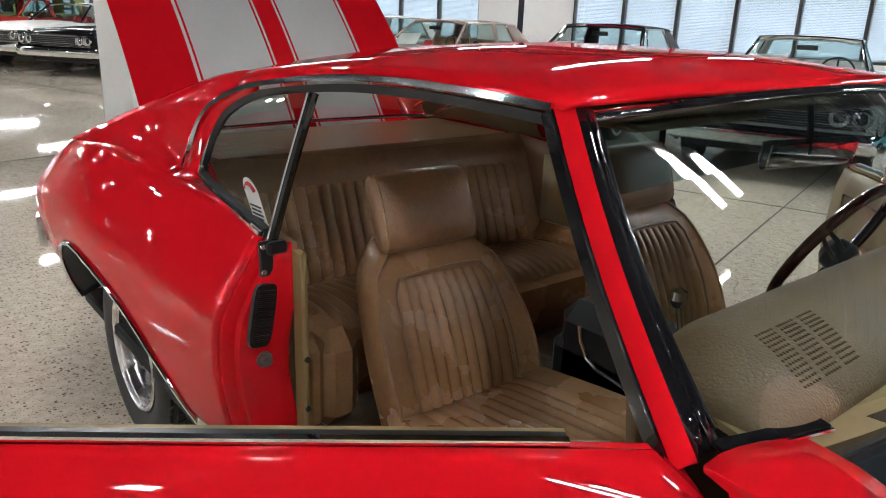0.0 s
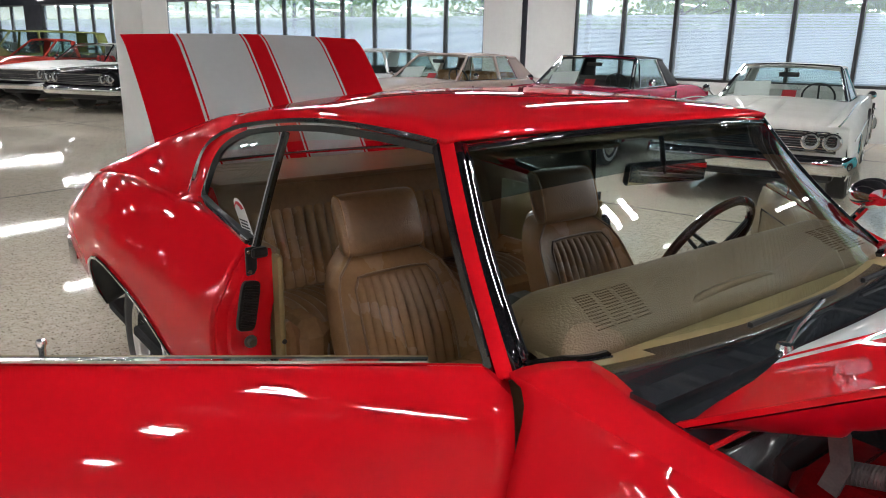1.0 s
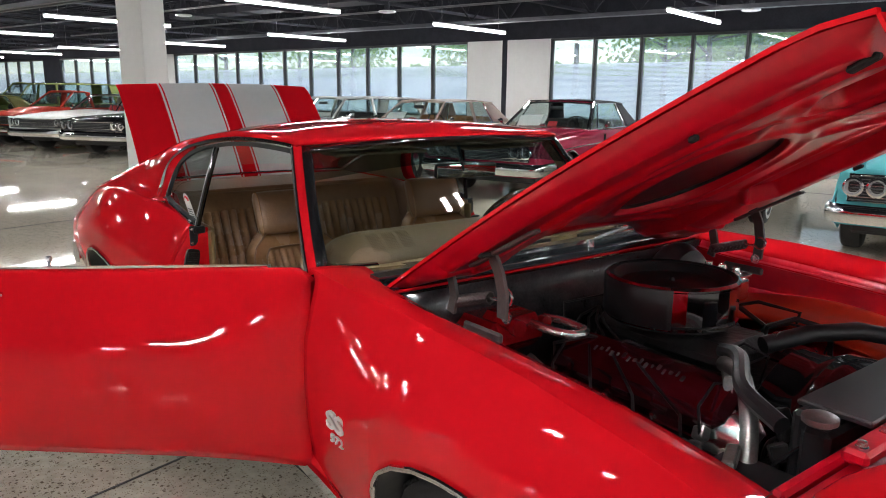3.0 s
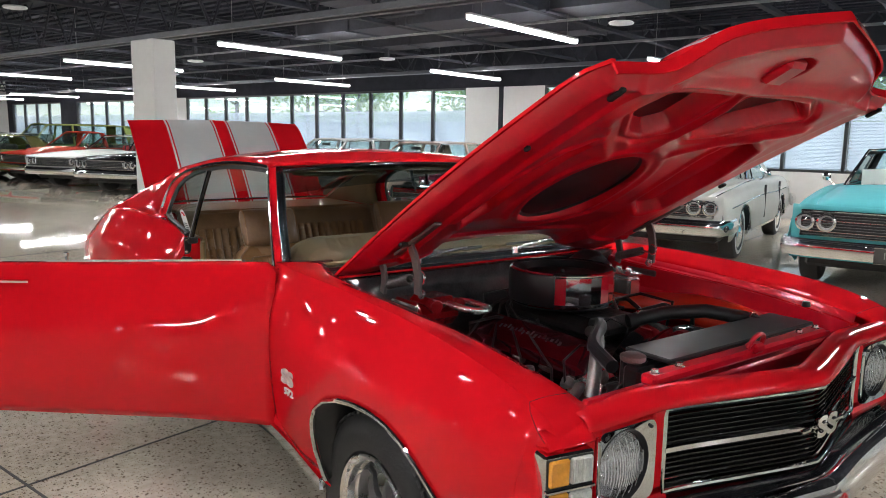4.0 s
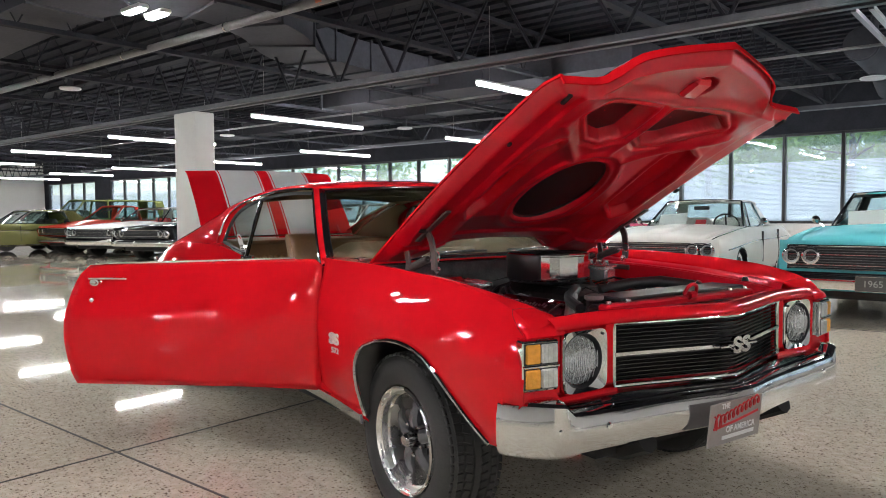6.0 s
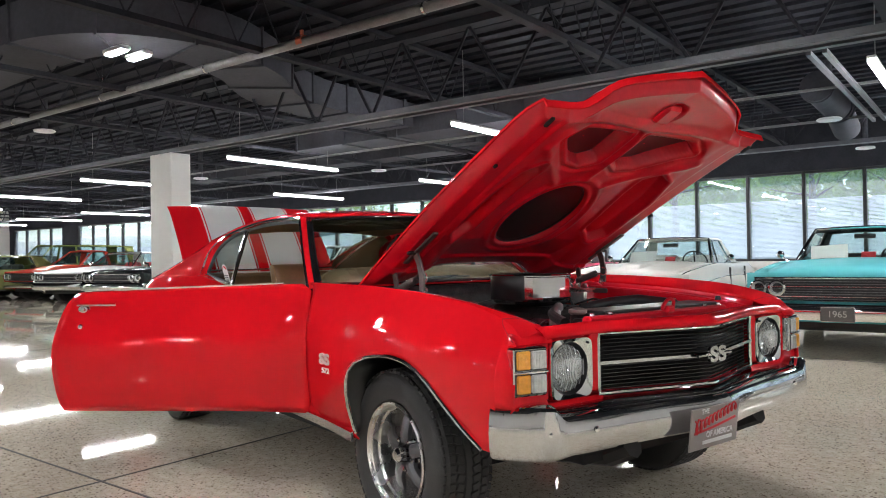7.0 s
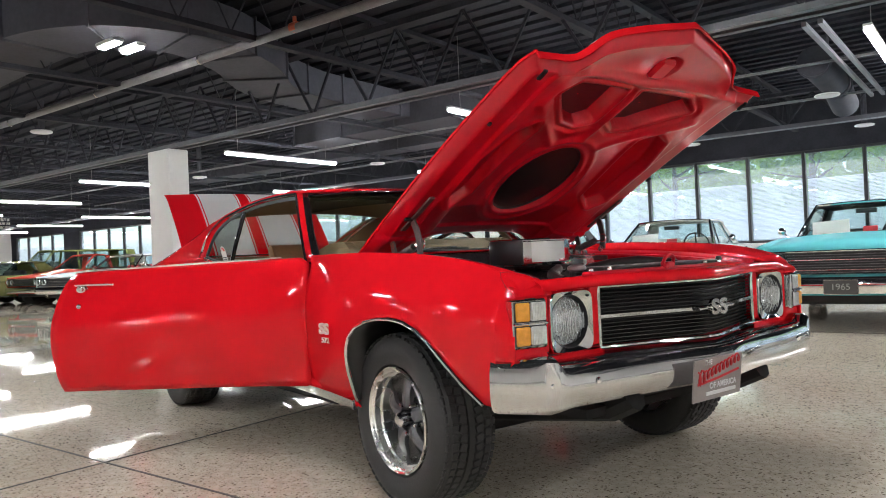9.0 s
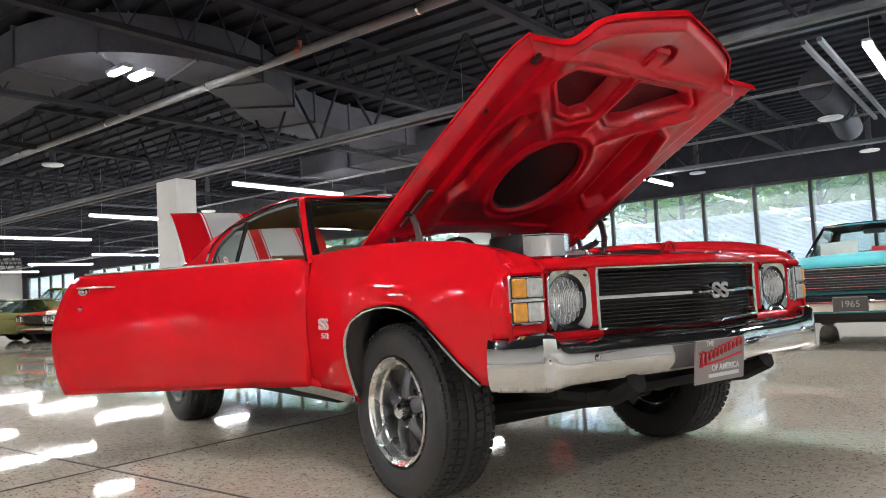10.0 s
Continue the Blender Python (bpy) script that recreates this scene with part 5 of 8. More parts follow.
    for z in (0.55, 0.80):
        part("hinge", Shape().box((0.60, s * 0.79, z), (0.08, 0.035, 0.07), 0.008), RED_IN, d)
    if s > 0:
        at = Matrix.Translation((0.336, 0.87, 1.062)) @ Matrix.Rotation(radians(-90), 4, "Y") @ Matrix.Diagonal((0.8, 1.15, 1, 1))
        m = part("door_mirror", Shape().lathe([(0.0, -0.075), (0.035, -0.068), (0.058, -0.03), (0.066, 0.0), (0.066, 0.008)], 20, at=at), CHROME, d, "round chrome door mirror")
        part("mirror_glass", Shape().lathe([(0, 0.006), (0.060, 0.006)], 20, at=at), MIRROR, m)
        part("mirror_stalk", Shape().tube([(0.336, 0.80, 0.945), (0.345, 0.83, 0.99), (0.345, 0.86, 1.03)], 0.014, 8), CHROME, m)
    return d


doors = [make_door(-1), make_door(1)]

# ---- coupe: nose ----
def front_x(y):
    a = abs(y)
    return herm(a, [0, 0.04, 0.24, 0.46, 0.50, 0.72, 0.90], [2.252, 2.244, 2.188, 2.126, 2.119, 2.116, 2.098])


def header_rows():
    """Nose cap between the fenders: from the hood gap over the front edge down to the lamps."""
    out = []
    for dx, z in ((-0.010, 0.830), (0.012, 0.832), (0.018, 0.840), (0.014, 0.852), (-0.004, 0.864), (-0.030, 0.870), (-0.060, 0.868), (-0.075, 0.858), (-0.080, 0.835)):
        out.append([(front_x(y) + dx * (1 if abs(y) < 0.6 else 0.85), y, z - 0.004 * (abs(y) / 0.7) ** 2) for y in steps(-0.745, 0.745, 61)])
    return out


nose = part("header_panel", Shape().grid(header_rows()), RED, car, "red nose header panel", sharp=60, solid=0.006)
for s in (-1, 1):
    part("lower_valance", Shape().grid([[(front_x(y) + dx, s * y, min(z, herm(y, [0.47, 0.725, 0.745, 0.88], [0.622, 0.622, 0.660, 0.660]) - dz)) for y in steps(0.470, 0.874, 33)] for dx, z, dz in ((-0.02, 0.668, 0), (0.008, 0.660, 0.001), (0.013, 0.645, 0.012), (0.013, 0.615, 0.02), (0.0, 0.595, 0.03))]), RED, nose, "red panel below the lamps", solid=0.004)
    part("lamp_brow", Shape().grid([[(front_x(y) + dx, s * y, z) for y in steps(0.735, 0.860, 9)] for dx, z in ((-0.03, 0.815), (0.018, 0.813), (0.024, 0.820), (0.014, 0.836), (-0.012, 0.852))]), RED, nose, solid=0.004)
    part("lamp_divider", Shape().box((2.110, s * 0.734, 0.735), (0.03, 0.030, 0.20), 0.004), RED, nose)
    part("lamp_divider", Shape().box((2.112, s * 0.500, 0.735), (0.03, 0.044, 0.20), 0.004), RED, nose)
    part("lamp_backing", Shape().box((2.030, s * 0.655, 0.735), (0.02, 0.35, 0.18), 0.004), BLACK, nose)

# marker lamps: two stacked lenses, amber outside and clear inside, in a bright frame
for s in (-1, 1):
    mk = Matrix.Translation((2.132, s * 0.814, 0.735)) @ Matrix.Rotation(radians(12 * s), 4, "Z")
    lamp = part("marker_lamp", Shape().box((-0.012, 0, 0), (0.045, 0.124, 0.152), 0.005, 0, mk), CHROME, car, "stacked amber and clear corner lamp in a bright frame")
    for zc in (0.0375, -0.0375):
        part("amber_lens", Shape().box((0.012, s * 0.0285, zc), (0.016, 0.050, 0.058), 0.004, 0, mk), AMBER, lamp, "amber lens")
        part("clear_lens", Shape().box((0.012, -s * 0.0270, zc), (0.016, 0.056, 0.058), 0.004, 0, mk), LENS, lamp, "ribbed clear lens")
        part("lens_gasket", Shape().box((0.0105, 0, zc), (0.004, 0.116, 0.065), 0.001, 0, mk), BLACK, lamp)
        for k in range(9):
            part("lens_rib", Shape().box((0.0205, -s * (0.0035 + 0.0058 * k), zc), (0.0022, 0.0020, 0.052), 0, 0, mk), LENS, lamp)
    part("lamp_bar", Shape().box((0.012, 0, 0), (0.018, 0.120, 0.008), 0.002, 0, mk), CHROME, lamp)

# headlamps
for s in (-1, 1):
    at = Matrix.Translation((2.114, s * 0.628, 0.725)) @ Matrix.Rotation(radians(90), 4, "Y") @ Matrix.Rotation(radians(90), 4, "Z")
    ring = []
    for i in range(48):
        a = 2 * math.pi * i / 48
        c, sn = math.cos(a), math.sin(a)
        sq = (0.099 * math.copysign(abs(c) ** 0.28, c) - s * 0.011, 0.102 * math.copysign(abs(sn) ** 0.28, sn))
        ring.append([(sq[0], sq[1], -0.02), (sq[0], sq[1], 0.016), ((sq[0] + s * 0.011) * 0.96 - s * 0.011, sq[1] * 0.96, 0.022), (0.0865 * c, 0.0865 * sn, 0.015), (0.085 * c, 0.085 * sn, 0.004), (0.078 * c, 0.078 * sn, -0.01)])
    hl = part("headlamp", Shape().grid(ring, 0, at, close_u=True), CHROME, car, "round headlamp in a square chrome bezel", sharp=40)
    part("headlamp_lens", Shape().lathe([(0, 0.034), (0.03, 0.032), (0.055, 0.026), (0.074, 0.014), (0.081, 0.002)], 36, at=at), LAMPGLASS, hl, "ribbed clear glass lens")
    sh = Shape()
    for k in range(-9, 10):
        yk = k * 0.0072
        hgt = math.sqrt(max(0, 0.070 ** 2 - yk * yk)) * (0.55 if k % 3 else 1.0)
        sh.tube([(yk, q, 0.035 - 3.6 * (yk * yk + q * q)) for q in steps(-hgt, hgt, 7)], 0.0009, 5, at=at)
    part("lens_fluting", sh, LENS, hl)["kind"] = "stuff"
    part("bezel_screw", Shape().lathe([(0, 0.006), (0.004, 0.005), (0.005, 0)], 8, at=at @ Matrix.Translation((-s * 0.085, 0.080, 0.020))), BLACK, hl)
    part("headlamp_reflector", Shape().lathe([(0.078, -0.004), (0.066, -0.026), (0.048, -0.044), (0.024, -0.055), (0, -0.058)], 32, at=at), REFLECTOR, hl)
    part("lamp_gasket", Shape().lathe([(0.0795, 0.000), (0.0815, 0.006), (0.084, 0.010), (0.0865, 0.0165), (0.0875, 0.017), (0.0875, 0.0)], 40, at=at), BLACK, hl, "black sealing ring")
    part("bulb_shield", Shape().lathe([(0, 0.0), (0.012, -0.004), (0.014, -0.02), (0.0, -0.022)], 14, at=at), POLISHED, hl)

# grille: bright frame, mid bar, fine black bars, badge
GY, GZ0, GZ1 = 0.478, 0.622, 0.830
grille = part("grille", Shape().grid([[(front_x(y) - 0.055, y, z) for y in steps(-GY, GY, 21)] for z in (GZ0, GZ1)]), mat("dark_grille_mesh", (0.006, 0.006, 0.007), 0.6), car, "black barred grille in a chrome frame", solid=0.004)
gl = [(front_x(y) + 0.004, y, GZ1) for y in steps(-GY, GY, 21)] + [(front_x(GY) + 0.002, GY, z) for z in steps(GZ1 - 0.03, GZ0 + 0.03, 4)] + [(front_x(y) + 0.004, y, GZ0) for y in steps(GY, -GY, 21)] + [(front_x(GY) + 0.002, -GY, z) for z in steps(GZ0 + 0.03, GZ1 - 0.03, 4)]
part("grille_frame", Shape().tube(gl, 0.008, 8, closed=True), CHROME, grille, "chrome grille frame")
part("grille_bar", Shape().band([(front_x(y) + 0.006, y, 0.727) for y in steps(-GY, GY, 21)], [(-0.006, -0.008), (-0.006, 0.008), (0.006, 0.006), (0.006, -0.006)], (1, 0, 0)), CHROME, grille, "chrome centre bar")
SLAT = mat("dark_bright_slat", (0.045, 0.045, 0.048), 0.2, 0.9)
for z in [0.637 + 0.0130 * k for k in range(15)]:
    if abs(z - 0.727) > 0.009:
        part("grille_slat", Shape().band([(front_x(y) - 0.010, y, z) for y in steps(-GY + 0.01, GY - 0.01, 17)], [(-0.006, -0.0013), (-0.006, 0.0013), (0.008, 0.0013), (0.008, -0.0013)], (1, 0, 0)), SLAT, grille)
BADGE = Matrix.Translation((2.266, 0.005, 0.727)) @ Matrix.Rotation(radians(90), 4, "Z") @ Matrix.Rotation(radians(90), 4, "X")


def letters(name, body, size, at, material, parent, depth=0.004, wide=1.0, fat=0.0, label=""):
    """Raised lettering in the local xy plane of at."""
    txt = bpy.data.curves.new(name, "FONT")
    txt.body, txt.size, txt.extrude, txt.align_x, txt.align_y, txt.offset = body, size, depth, "CENTER", "CENTER", fat
    tmp = bpy.data.objects.new("tmp", txt)
    me = bpy.data.meshes.new_from_object(tmp)
    bpy.data.objects.remove(tmp)
    me.transform(at @ Matrix.Diagonal((wide, 1, 1, 1)))
    me.materials.append(material)
    o = new(name, me)
    o.parent = parent
    if label:
        o["label"] = label
    return o


part("badge_base", Shape().box((0, 0, -0.004), (0.21, 0.012, 0.012), 0.003, 0, BADGE), CHROME, grille)
letters("badge", "SS", 0.076, BADGE @ Matrix.Translation((0, 0, 0.004)), CHROME, grille, 0.006, 1.45, 0.0028, "chrome two letter badge")
part("horn", Shape().box((2.13, -0.12, 0.745), (0.03, 0.05, 0.025), 0.006), SILVER, grille)
part("centre_brace", Shape().box((2.165, -0.075, 0.735), (0.014, 0.034, 0.18), 0.004), RED_IN, grille, "red centre brace behind the grille")

# front bumper
bp = [along([(2.046, 0.902), (2.062, 0.896), (2.118, 0.858), (2.174, 0.818)], q) for q in steps(0, 1, 8)]
bp += [(2.190, 0.806), (2.200, 0.794), (2.204, 0.782), (2.206, 0.772), (2.2085, 0.760)]
bp += [along([(2.211, 0.745), (2.217, 0.70), (2.235, 0.55), (2.255, 0.36), (2.278, 0.20), (2.306, 0.05), (2.312, 0.0)], q) for q in steps(0, 1, 20)]
path = [(x, -y, 0.547) for x, y in bp] + [(x, y, 0.547) for x, y in reversed(bp[:-1])]


def out_dir(i):
    a, b = Vector(path[max(i - 1, 0)]), Vector(path[min(i + 1, len(path) - 1)])
    d = (b - a).normalized()
    return Vector((d.y, -d.x, 0))


def lip(y):
    """Upper edge of the bumper: tall corner pieces, lower between them."""
    return herm(abs(y), [0.0, 0.60, 0.742, 0.776, 0.80, 0.88], [0.594, 0.597, 0.600, 0.632, 0.635, 0.633])


def keel(y):
    return herm(abs(y), [0.0, 0.70, 0.80, 0.88], [0.466, 0.464, 0.452, 0.452])


rows = []
for i, (x, y, z) in enumerate(path):
    n, zt, zb = out_dir(i), lip(y), keel(y)
    bulge = 1.0 - 0.75 * math.exp(-((abs(y) - 0.790) / 0.016) ** 2)
    rows.append([(x + n.x * o, y + n.y * o, zb + (zt - zb) * h) for o, h in ((-0.05, 0.0), (-0.024, 0.0), (-0.008, 0.03), (0.006, 0.10), (0.013 * bulge, 0.26), (0.015 * bulge, 0.5), (0.012 * bulge, 0.74), (0.004, 0.90), (-0.004, 0.955), (-0.014, 0.985), (-0.028, 1.0), (-0.055, 1.0))])
bump = part("front_bumper", Shape().grid(rows), CHROME, car, "chrome front bumper with taller corner pieces", sharp=18)
# chrome top plate of the bumper; the grille's dark reflection is painted as gloss black
part("bumper_top_dark", Shape().grid([[(x - 0.030 + (front_x(y) + 0.030 - x) * k / 3, y, lip(y) + (0.000, 0.004, 0.008, 0.012)[k]) for x, y, z in path if abs(y) < 0.742] for k in range(4)]), GLOSSBLACK, bump, "bumper top plate, blackened to imitate its dark reflection", solid=0.004)
for y, x in ((-0.625, 2.240), (0.625, 2.240), (-0.790, 2.200), (0.790, 2.200)):
    part("bumper_bolt", Shape().lathe([(0, 0.007), (0.008, 0.006), (0.011, 0)], 12, at=Matrix.Translation((x, y, 0.545)) @ Matrix.Rotation(radians(90), 4, "Y") @ Matrix.Rotation(radians(12 if y > 0 else -12), 4, "X")), POLISHED, bump)
PL = Matrix.Translation((2.325, -0.107, 0.493)) @ Matrix.Rotation(radians(6), 4, "Y") @ Matrix.Diagonal((1, 0.95, 0.96, 1))
plate = part("front_plate", Shape().box((0, 0, 0), (0.006, 0.305, 0.153), 0.002, 0, PL), mat("grey_plate", (0.30, 0.27, 0.26), 0.4, 0.2, 10.0, 0.1), car, "grey dealer plate with a red script mark")
part("plate_bracket", Shape().box((-0.012, 0, 0.02), (0.012, 0.10, 0.06), 0.004, 0, PL), BLACK, plate)
REDINK = mat("red_ink", (0.55, 0.02, 0.03), 0.5)
WHITEINK = mat("white_ink", (0.75, 0.75, 0.75), 0.5)
loops = [(-0.13 + 0.26 * i / 90 + 0.010 * math.sin(i * 0.75), -0.004 + 0.055 * i / 90 + (0.016 + 0.010 * (i < 14)) * math.cos(i * 0.75)) for i in range(91)]
part("script_mark", Shape().tube([tuple(PL @ Vector((0.0045, y, z + 0.012))) for y, z in loops], 0.0036, 5), REDINK, plate, "red script shape")
part("underline_mark", Shape().band([tuple(PL @ Vector((0.0045, y, z))) for y, z in ((-0.13, -0.012), (0.0, 0.0), (0.13, 0.018))], [(-0.004, -0.001), (-0.004, 0.001), (0.004, 0.001), (0.004, -0.001)], (0, 0, 1)), REDINK, plate)
letters("plate_words", "OF AMERICA", 0.030, PL @ Matrix.Translation((0.0042, 0.03, -0.026)) @ Matrix.Rotation(radians(90), 4, "Z") @ Matrix.Rotation(radians(90), 4, "X"), WHITEINK, plate, 0.001, 1.0, 0.0006)
letters("plate_words", "THE", 0.026, PL @ Matrix.Translation((0.0042, -0.07, 0.062)) @ Matrix.Rotation(radians(90), 4, "Z") @ Matrix.Rotation(radians(90), 4, "X"), WHITEINK, plate, 0.001, 1.0, 0.0004)
for z, w, y in ((-0.052, 0.19, 0.02),):
    part("text_bar", Shape().box((0.004, y, z), (0.002, w, 0.013), 0, 0, PL), WHITEINK, plate)

# fender badge
for s in (-1, 1):
    at = Matrix.Translation((0.985, s * (side_w(0.98, 0.655) + 0.001), 0.665)) @ Matrix.Rotation(radians(90), 4, "X") @ (Matrix.Identity(4) if s < 0 else Matrix.Rotation(radians(180), 4, "Y"))
    b = letters("fender_badge", "SS", 0.064, at @ Matrix.Translation((0, 0, 0.004)) @ Matrix.Diagonal((1.15, 1.0, 1, 1)), BADGEMETAL, fenders[0 if s < 0 else 1], 0.004, 1.35, 0.002, "chrome double S fender badge")
    letters("badge_number", "572", 0.032, at @ Matrix.Translation((0.004, -0.048, 0.003)), BADGEMETAL, b, 0.003, 1.4)

# ---- coupe: cowl and engine bay ----
FIREWALL = mat("satin_black_firewall", (0.045, 0.045, 0.048), 0.22, 0, 14.0, 0.5, coat=0.6)
COWLBLACK = mat("satin_black_cowl", (0.020, 0.022, 0.025), 0.12, 0, 14.0, 0.5, coat=1.0)
cowl = part("cowl_panel", Shape().grid([[(0.60 + 0.11 * (1 - (y / 0.72) ** 2) + (0.93 - 0.60 - 0.11 * (1 - (y / 0.72) ** 2)) * k / 4, y, 0.969 + 0.006 * (1 - (y / 0.7) ** 2) - 0.002 * (k / 4) ** 2) for y in steps(-0.74, 0.74, 25)] for k in range(5)]), COWLBLACK, car, "black painted cowl panel", solid=0.01)
for s in (-1, 1):
    part("cowl_corner", Shape().grid([[(x, s * y, 0.974 - 0.003 * k) for k, y in enumerate((0.675, 0.69, 0.71, 0.74))] for x in steps(0.60, 0.69, 4)]), RED, cowl, "red cowl corner", solid=0.01)
    part("hinge_pillar", Shape().grid([[(x, s * y, z) for x, y in ((0.70, 0.60), (0.72, 0.68), (0.74, 0.74), (0.77, 0.775))] for z in steps(0.38, 0.93, 8)]), RED, cowl, "red hinge pillar", solid=0.01)
part("cowl_lip", Shape().band([(0.820 - 0.012 * (y / 0.68) ** 2, y, 0.976) for y in steps(-0.68, 0.68, 15)], [(-0.034, -0.010), (-0.034, 0.0), (-0.028, 0.003), (0.012, 0.004), (0.018, 0.0), (0.018, -0.010)], (1, 0, 0)), COWLBLACK, cowl, "black cowl lip with vent slots")
part("cowl_edge", Shape().tube([(0.938 + 0.012 * (1 - (y / 0.68) ** 2), y, 0.972) for y in steps(-0.70, 0.70, 19)], 0.0045, 6), RED, cowl, "thin red edge of the cowl")
sh = Shape()
for k in range(84):
    y = -0.50 + 1.00 * k / 83
    sh.box((0.814 - 0.012 * (y / 0.68) ** 2, y, 0.9806), (0.030, 0.0055, 0.003), 0.001)
part("cowl_vents", sh, BLACK, cowl, "black cowl vent slots")
for y0, s in ((-0.30, 1), (0.20, 1)):
    w = part("wiper", Shape().tube([(0.83, y0, 0.985), (0.80, y0 + 0.10, 0.995), (0.755, y0 + 0.30, 0.998)], 0.006, 6), POLISHED, cowl, "bright wiper arm")
    part("wiper_pivot", Shape().lathe([(0, 0.03), (0.014, 0.028), (0.018, 0.01), (0.024, 0)], 12, at=Matrix.Translation((0.83, y0, 0.968))), POLISHED, w)
    part("wiper_blade", Shape().box((0.735, y0 + 0.22, 0.992), (0.012, 0.36, 0.012), 0.003, 0), BLACK, w)
firewall = part("firewall", Shape().grid([[(0.955 + (0.03 if 0.5 < z < 0.9 else 0), y, z) for y in steps(-0.68, 0.68, 9)] for z in (0.40, 0.5, 0.6, 0.8, 0.9, 0.962)]), FIREWALL, car, "black painted firewall", solid=0.01)
part("bay_floor", Shape().box((1.53, 0, 0.40), (1.15, 1.08, 0.03)), UNDER, car, "dark chassis under the engine")
part("subframe", Shape().tube([(0.9, -0.42, 0.33), (1.4, -0.42, 0.30), (2.1, -0.40, 0.40), (2.2, -0.40, 0.45)], 0.045, 8).tube([(0.9, 0.42, 0.33), (1.4, 0.42, 0.30), (2.1, 0.40, 0.40), (2.2, 0.40, 0.45)], 0.045, 8).tube([(1.43, -0.6, 0.26), (1.43, 0.6, 0.26)], 0.05, 8).tube([(1.95, -0.55, 0.40), (2.02, -0.3, 0.38), (2.02, 0.3, 0.38), (1.95, 0.55, 0.40)], 0.016, 8), UNDER, car, "black frame rails and front crossmember")
part("floor_pan", Shape().box((-0.55, 0, 0.34), (2.9, 1.66, 0.05), 0.01), UNDER, car, "black floor pan")

core = part("core_support", Shape().box((1.98, 0, 0.68), (0.03, 1.20, 0.30), 0.008), RED_IN, car, "red radiator core support")
part("tie_bar", Shape().box((2.03, 0, 0.862), (0.05, 0.86, 0.03), 0.008), RED_IN, core)
part("lower_bar", Shape().box((2.02, 0, 0.80), (0.04, 1.30, 0.05), 0.008), RED_IN, core)
part("radiator", Shape().box((1.93, 0.0, 0.66), (0.06, 0.74, 0.40), 0.01), BLACK, car, "black radiator")
part("radiator_cap", Shape().lathe([(0, 0.03), (0.02, 0.03), (0.034, 0.022), (0.034, 0.008), (0.025, 0)], 18, at=Matrix.Translation((1.94, -0.375, 0.878)) @ Matrix.Diagonal((1.0, 1.0, 0.8, 1))), SILVER, core, "bright radiator cap")
part("top_plate", Shape().box((1.935, 0.06, 0.882), (0.15, 0.74, 0.014), 0.004), BLACK, core, "black radiator top plate")
part("latch_post", Shape().box((2.05, 0.02, 0.880), (0.04, 0.05, 0.03), 0.008).tube([along([(2.05, -0.015, 0.885), (2.06, -0.005, 0.912), (2.062, 0.02, 0.922), (2.06, 0.045, 0.912), (2.05, 0.055, 0.885)], q) for q in steps(0, 1, 10)], 0.007, 8), RED_IN, core, "red hood latch")
for y in (-0.40, -0.30, 0.30, 0.40):
    part("core_bolt", Shape().lathe([(0, 0.012), (0.009, 0.011), (0.010, 0.003), (0.014, 0)], 8, at=Matrix.Translation((2.03, y, 0.876))), POLISHED, core)
sh = Shape().lathe([(0.205, 0.0), (0.22, 0.008), (0.218, 0.05), (0.225, 0.09), (0.24, 0.12)], 40, at=Matrix.Translation((1.68, 0.02, 0.645)) @ Matrix.Rotation(radians(90), 4, "Y"))
sh.grid([[(1.80 + 0.13 * k / 4, y, 0.645 + math.sqrt(max(0, 0.24 ** 2 - min(0.23, abs(y - 0.02)) ** 2)) * (1 - k / 4) + 0.225 * k / 4 - (0.03 if abs(y) > 0.30 else 0)) for y in steps(-0.36, 0.38, 23)] for k in range(5)])
shroud = part("fan_shroud", sh, GLOSSBLACK, car, "black plastic fan shroud", solid=0.006)
part("shroud_panel", Shape().box((1.885, 0.02, 0.70), (0.03, 0.74, 0.36), 0.01), BLACK, shroud)
sh = Shape()
for k in range(6):
    a = 2 * math.pi * k / 6
    sh.box((0, 0.13, 0), (0.02, 0.16, 0.055), 0.004, 0, Matrix.Translation((1.80, 0.02, 0.66)) @ Matrix.Rotation(a, 4, "X") @ Matrix.Rotation(radians(30), 4, "Y"))
part("fan", sh, SILVER, shroud, "steel fan blades")
RESV = mat("orange_red_tank", (0.65, 0.045, 0.012), 0.35, 0, 12.0, 0.1, coat=0.3)
part("inner_fender_top", Shape().grid([[(x, y, 0.80 + 0.05 * math.exp(-((x - 1.5) / 0.3) ** 2) - 0.3 * max(0, 0.46 - y) ** 1.2) for y in steps(0.34, 0.66, 8)] for x in steps(1.0, 1.95, 16)]), RESV, car, "bright red inner fender", solid=0.006)
part("inner_fender_top", Shape().grid([[(x, -y, 0.70 + 0.05 * math.exp(-((x - 1.5) / 0.3) ** 2) - 0.3 * max(0, 0.60 - y) ** 1.2) for y in steps(0.50, 0.66, 8)] for x in steps(1.0, 1.95, 16)]), UNDER, car, "dark inner fender", solid=0.006)

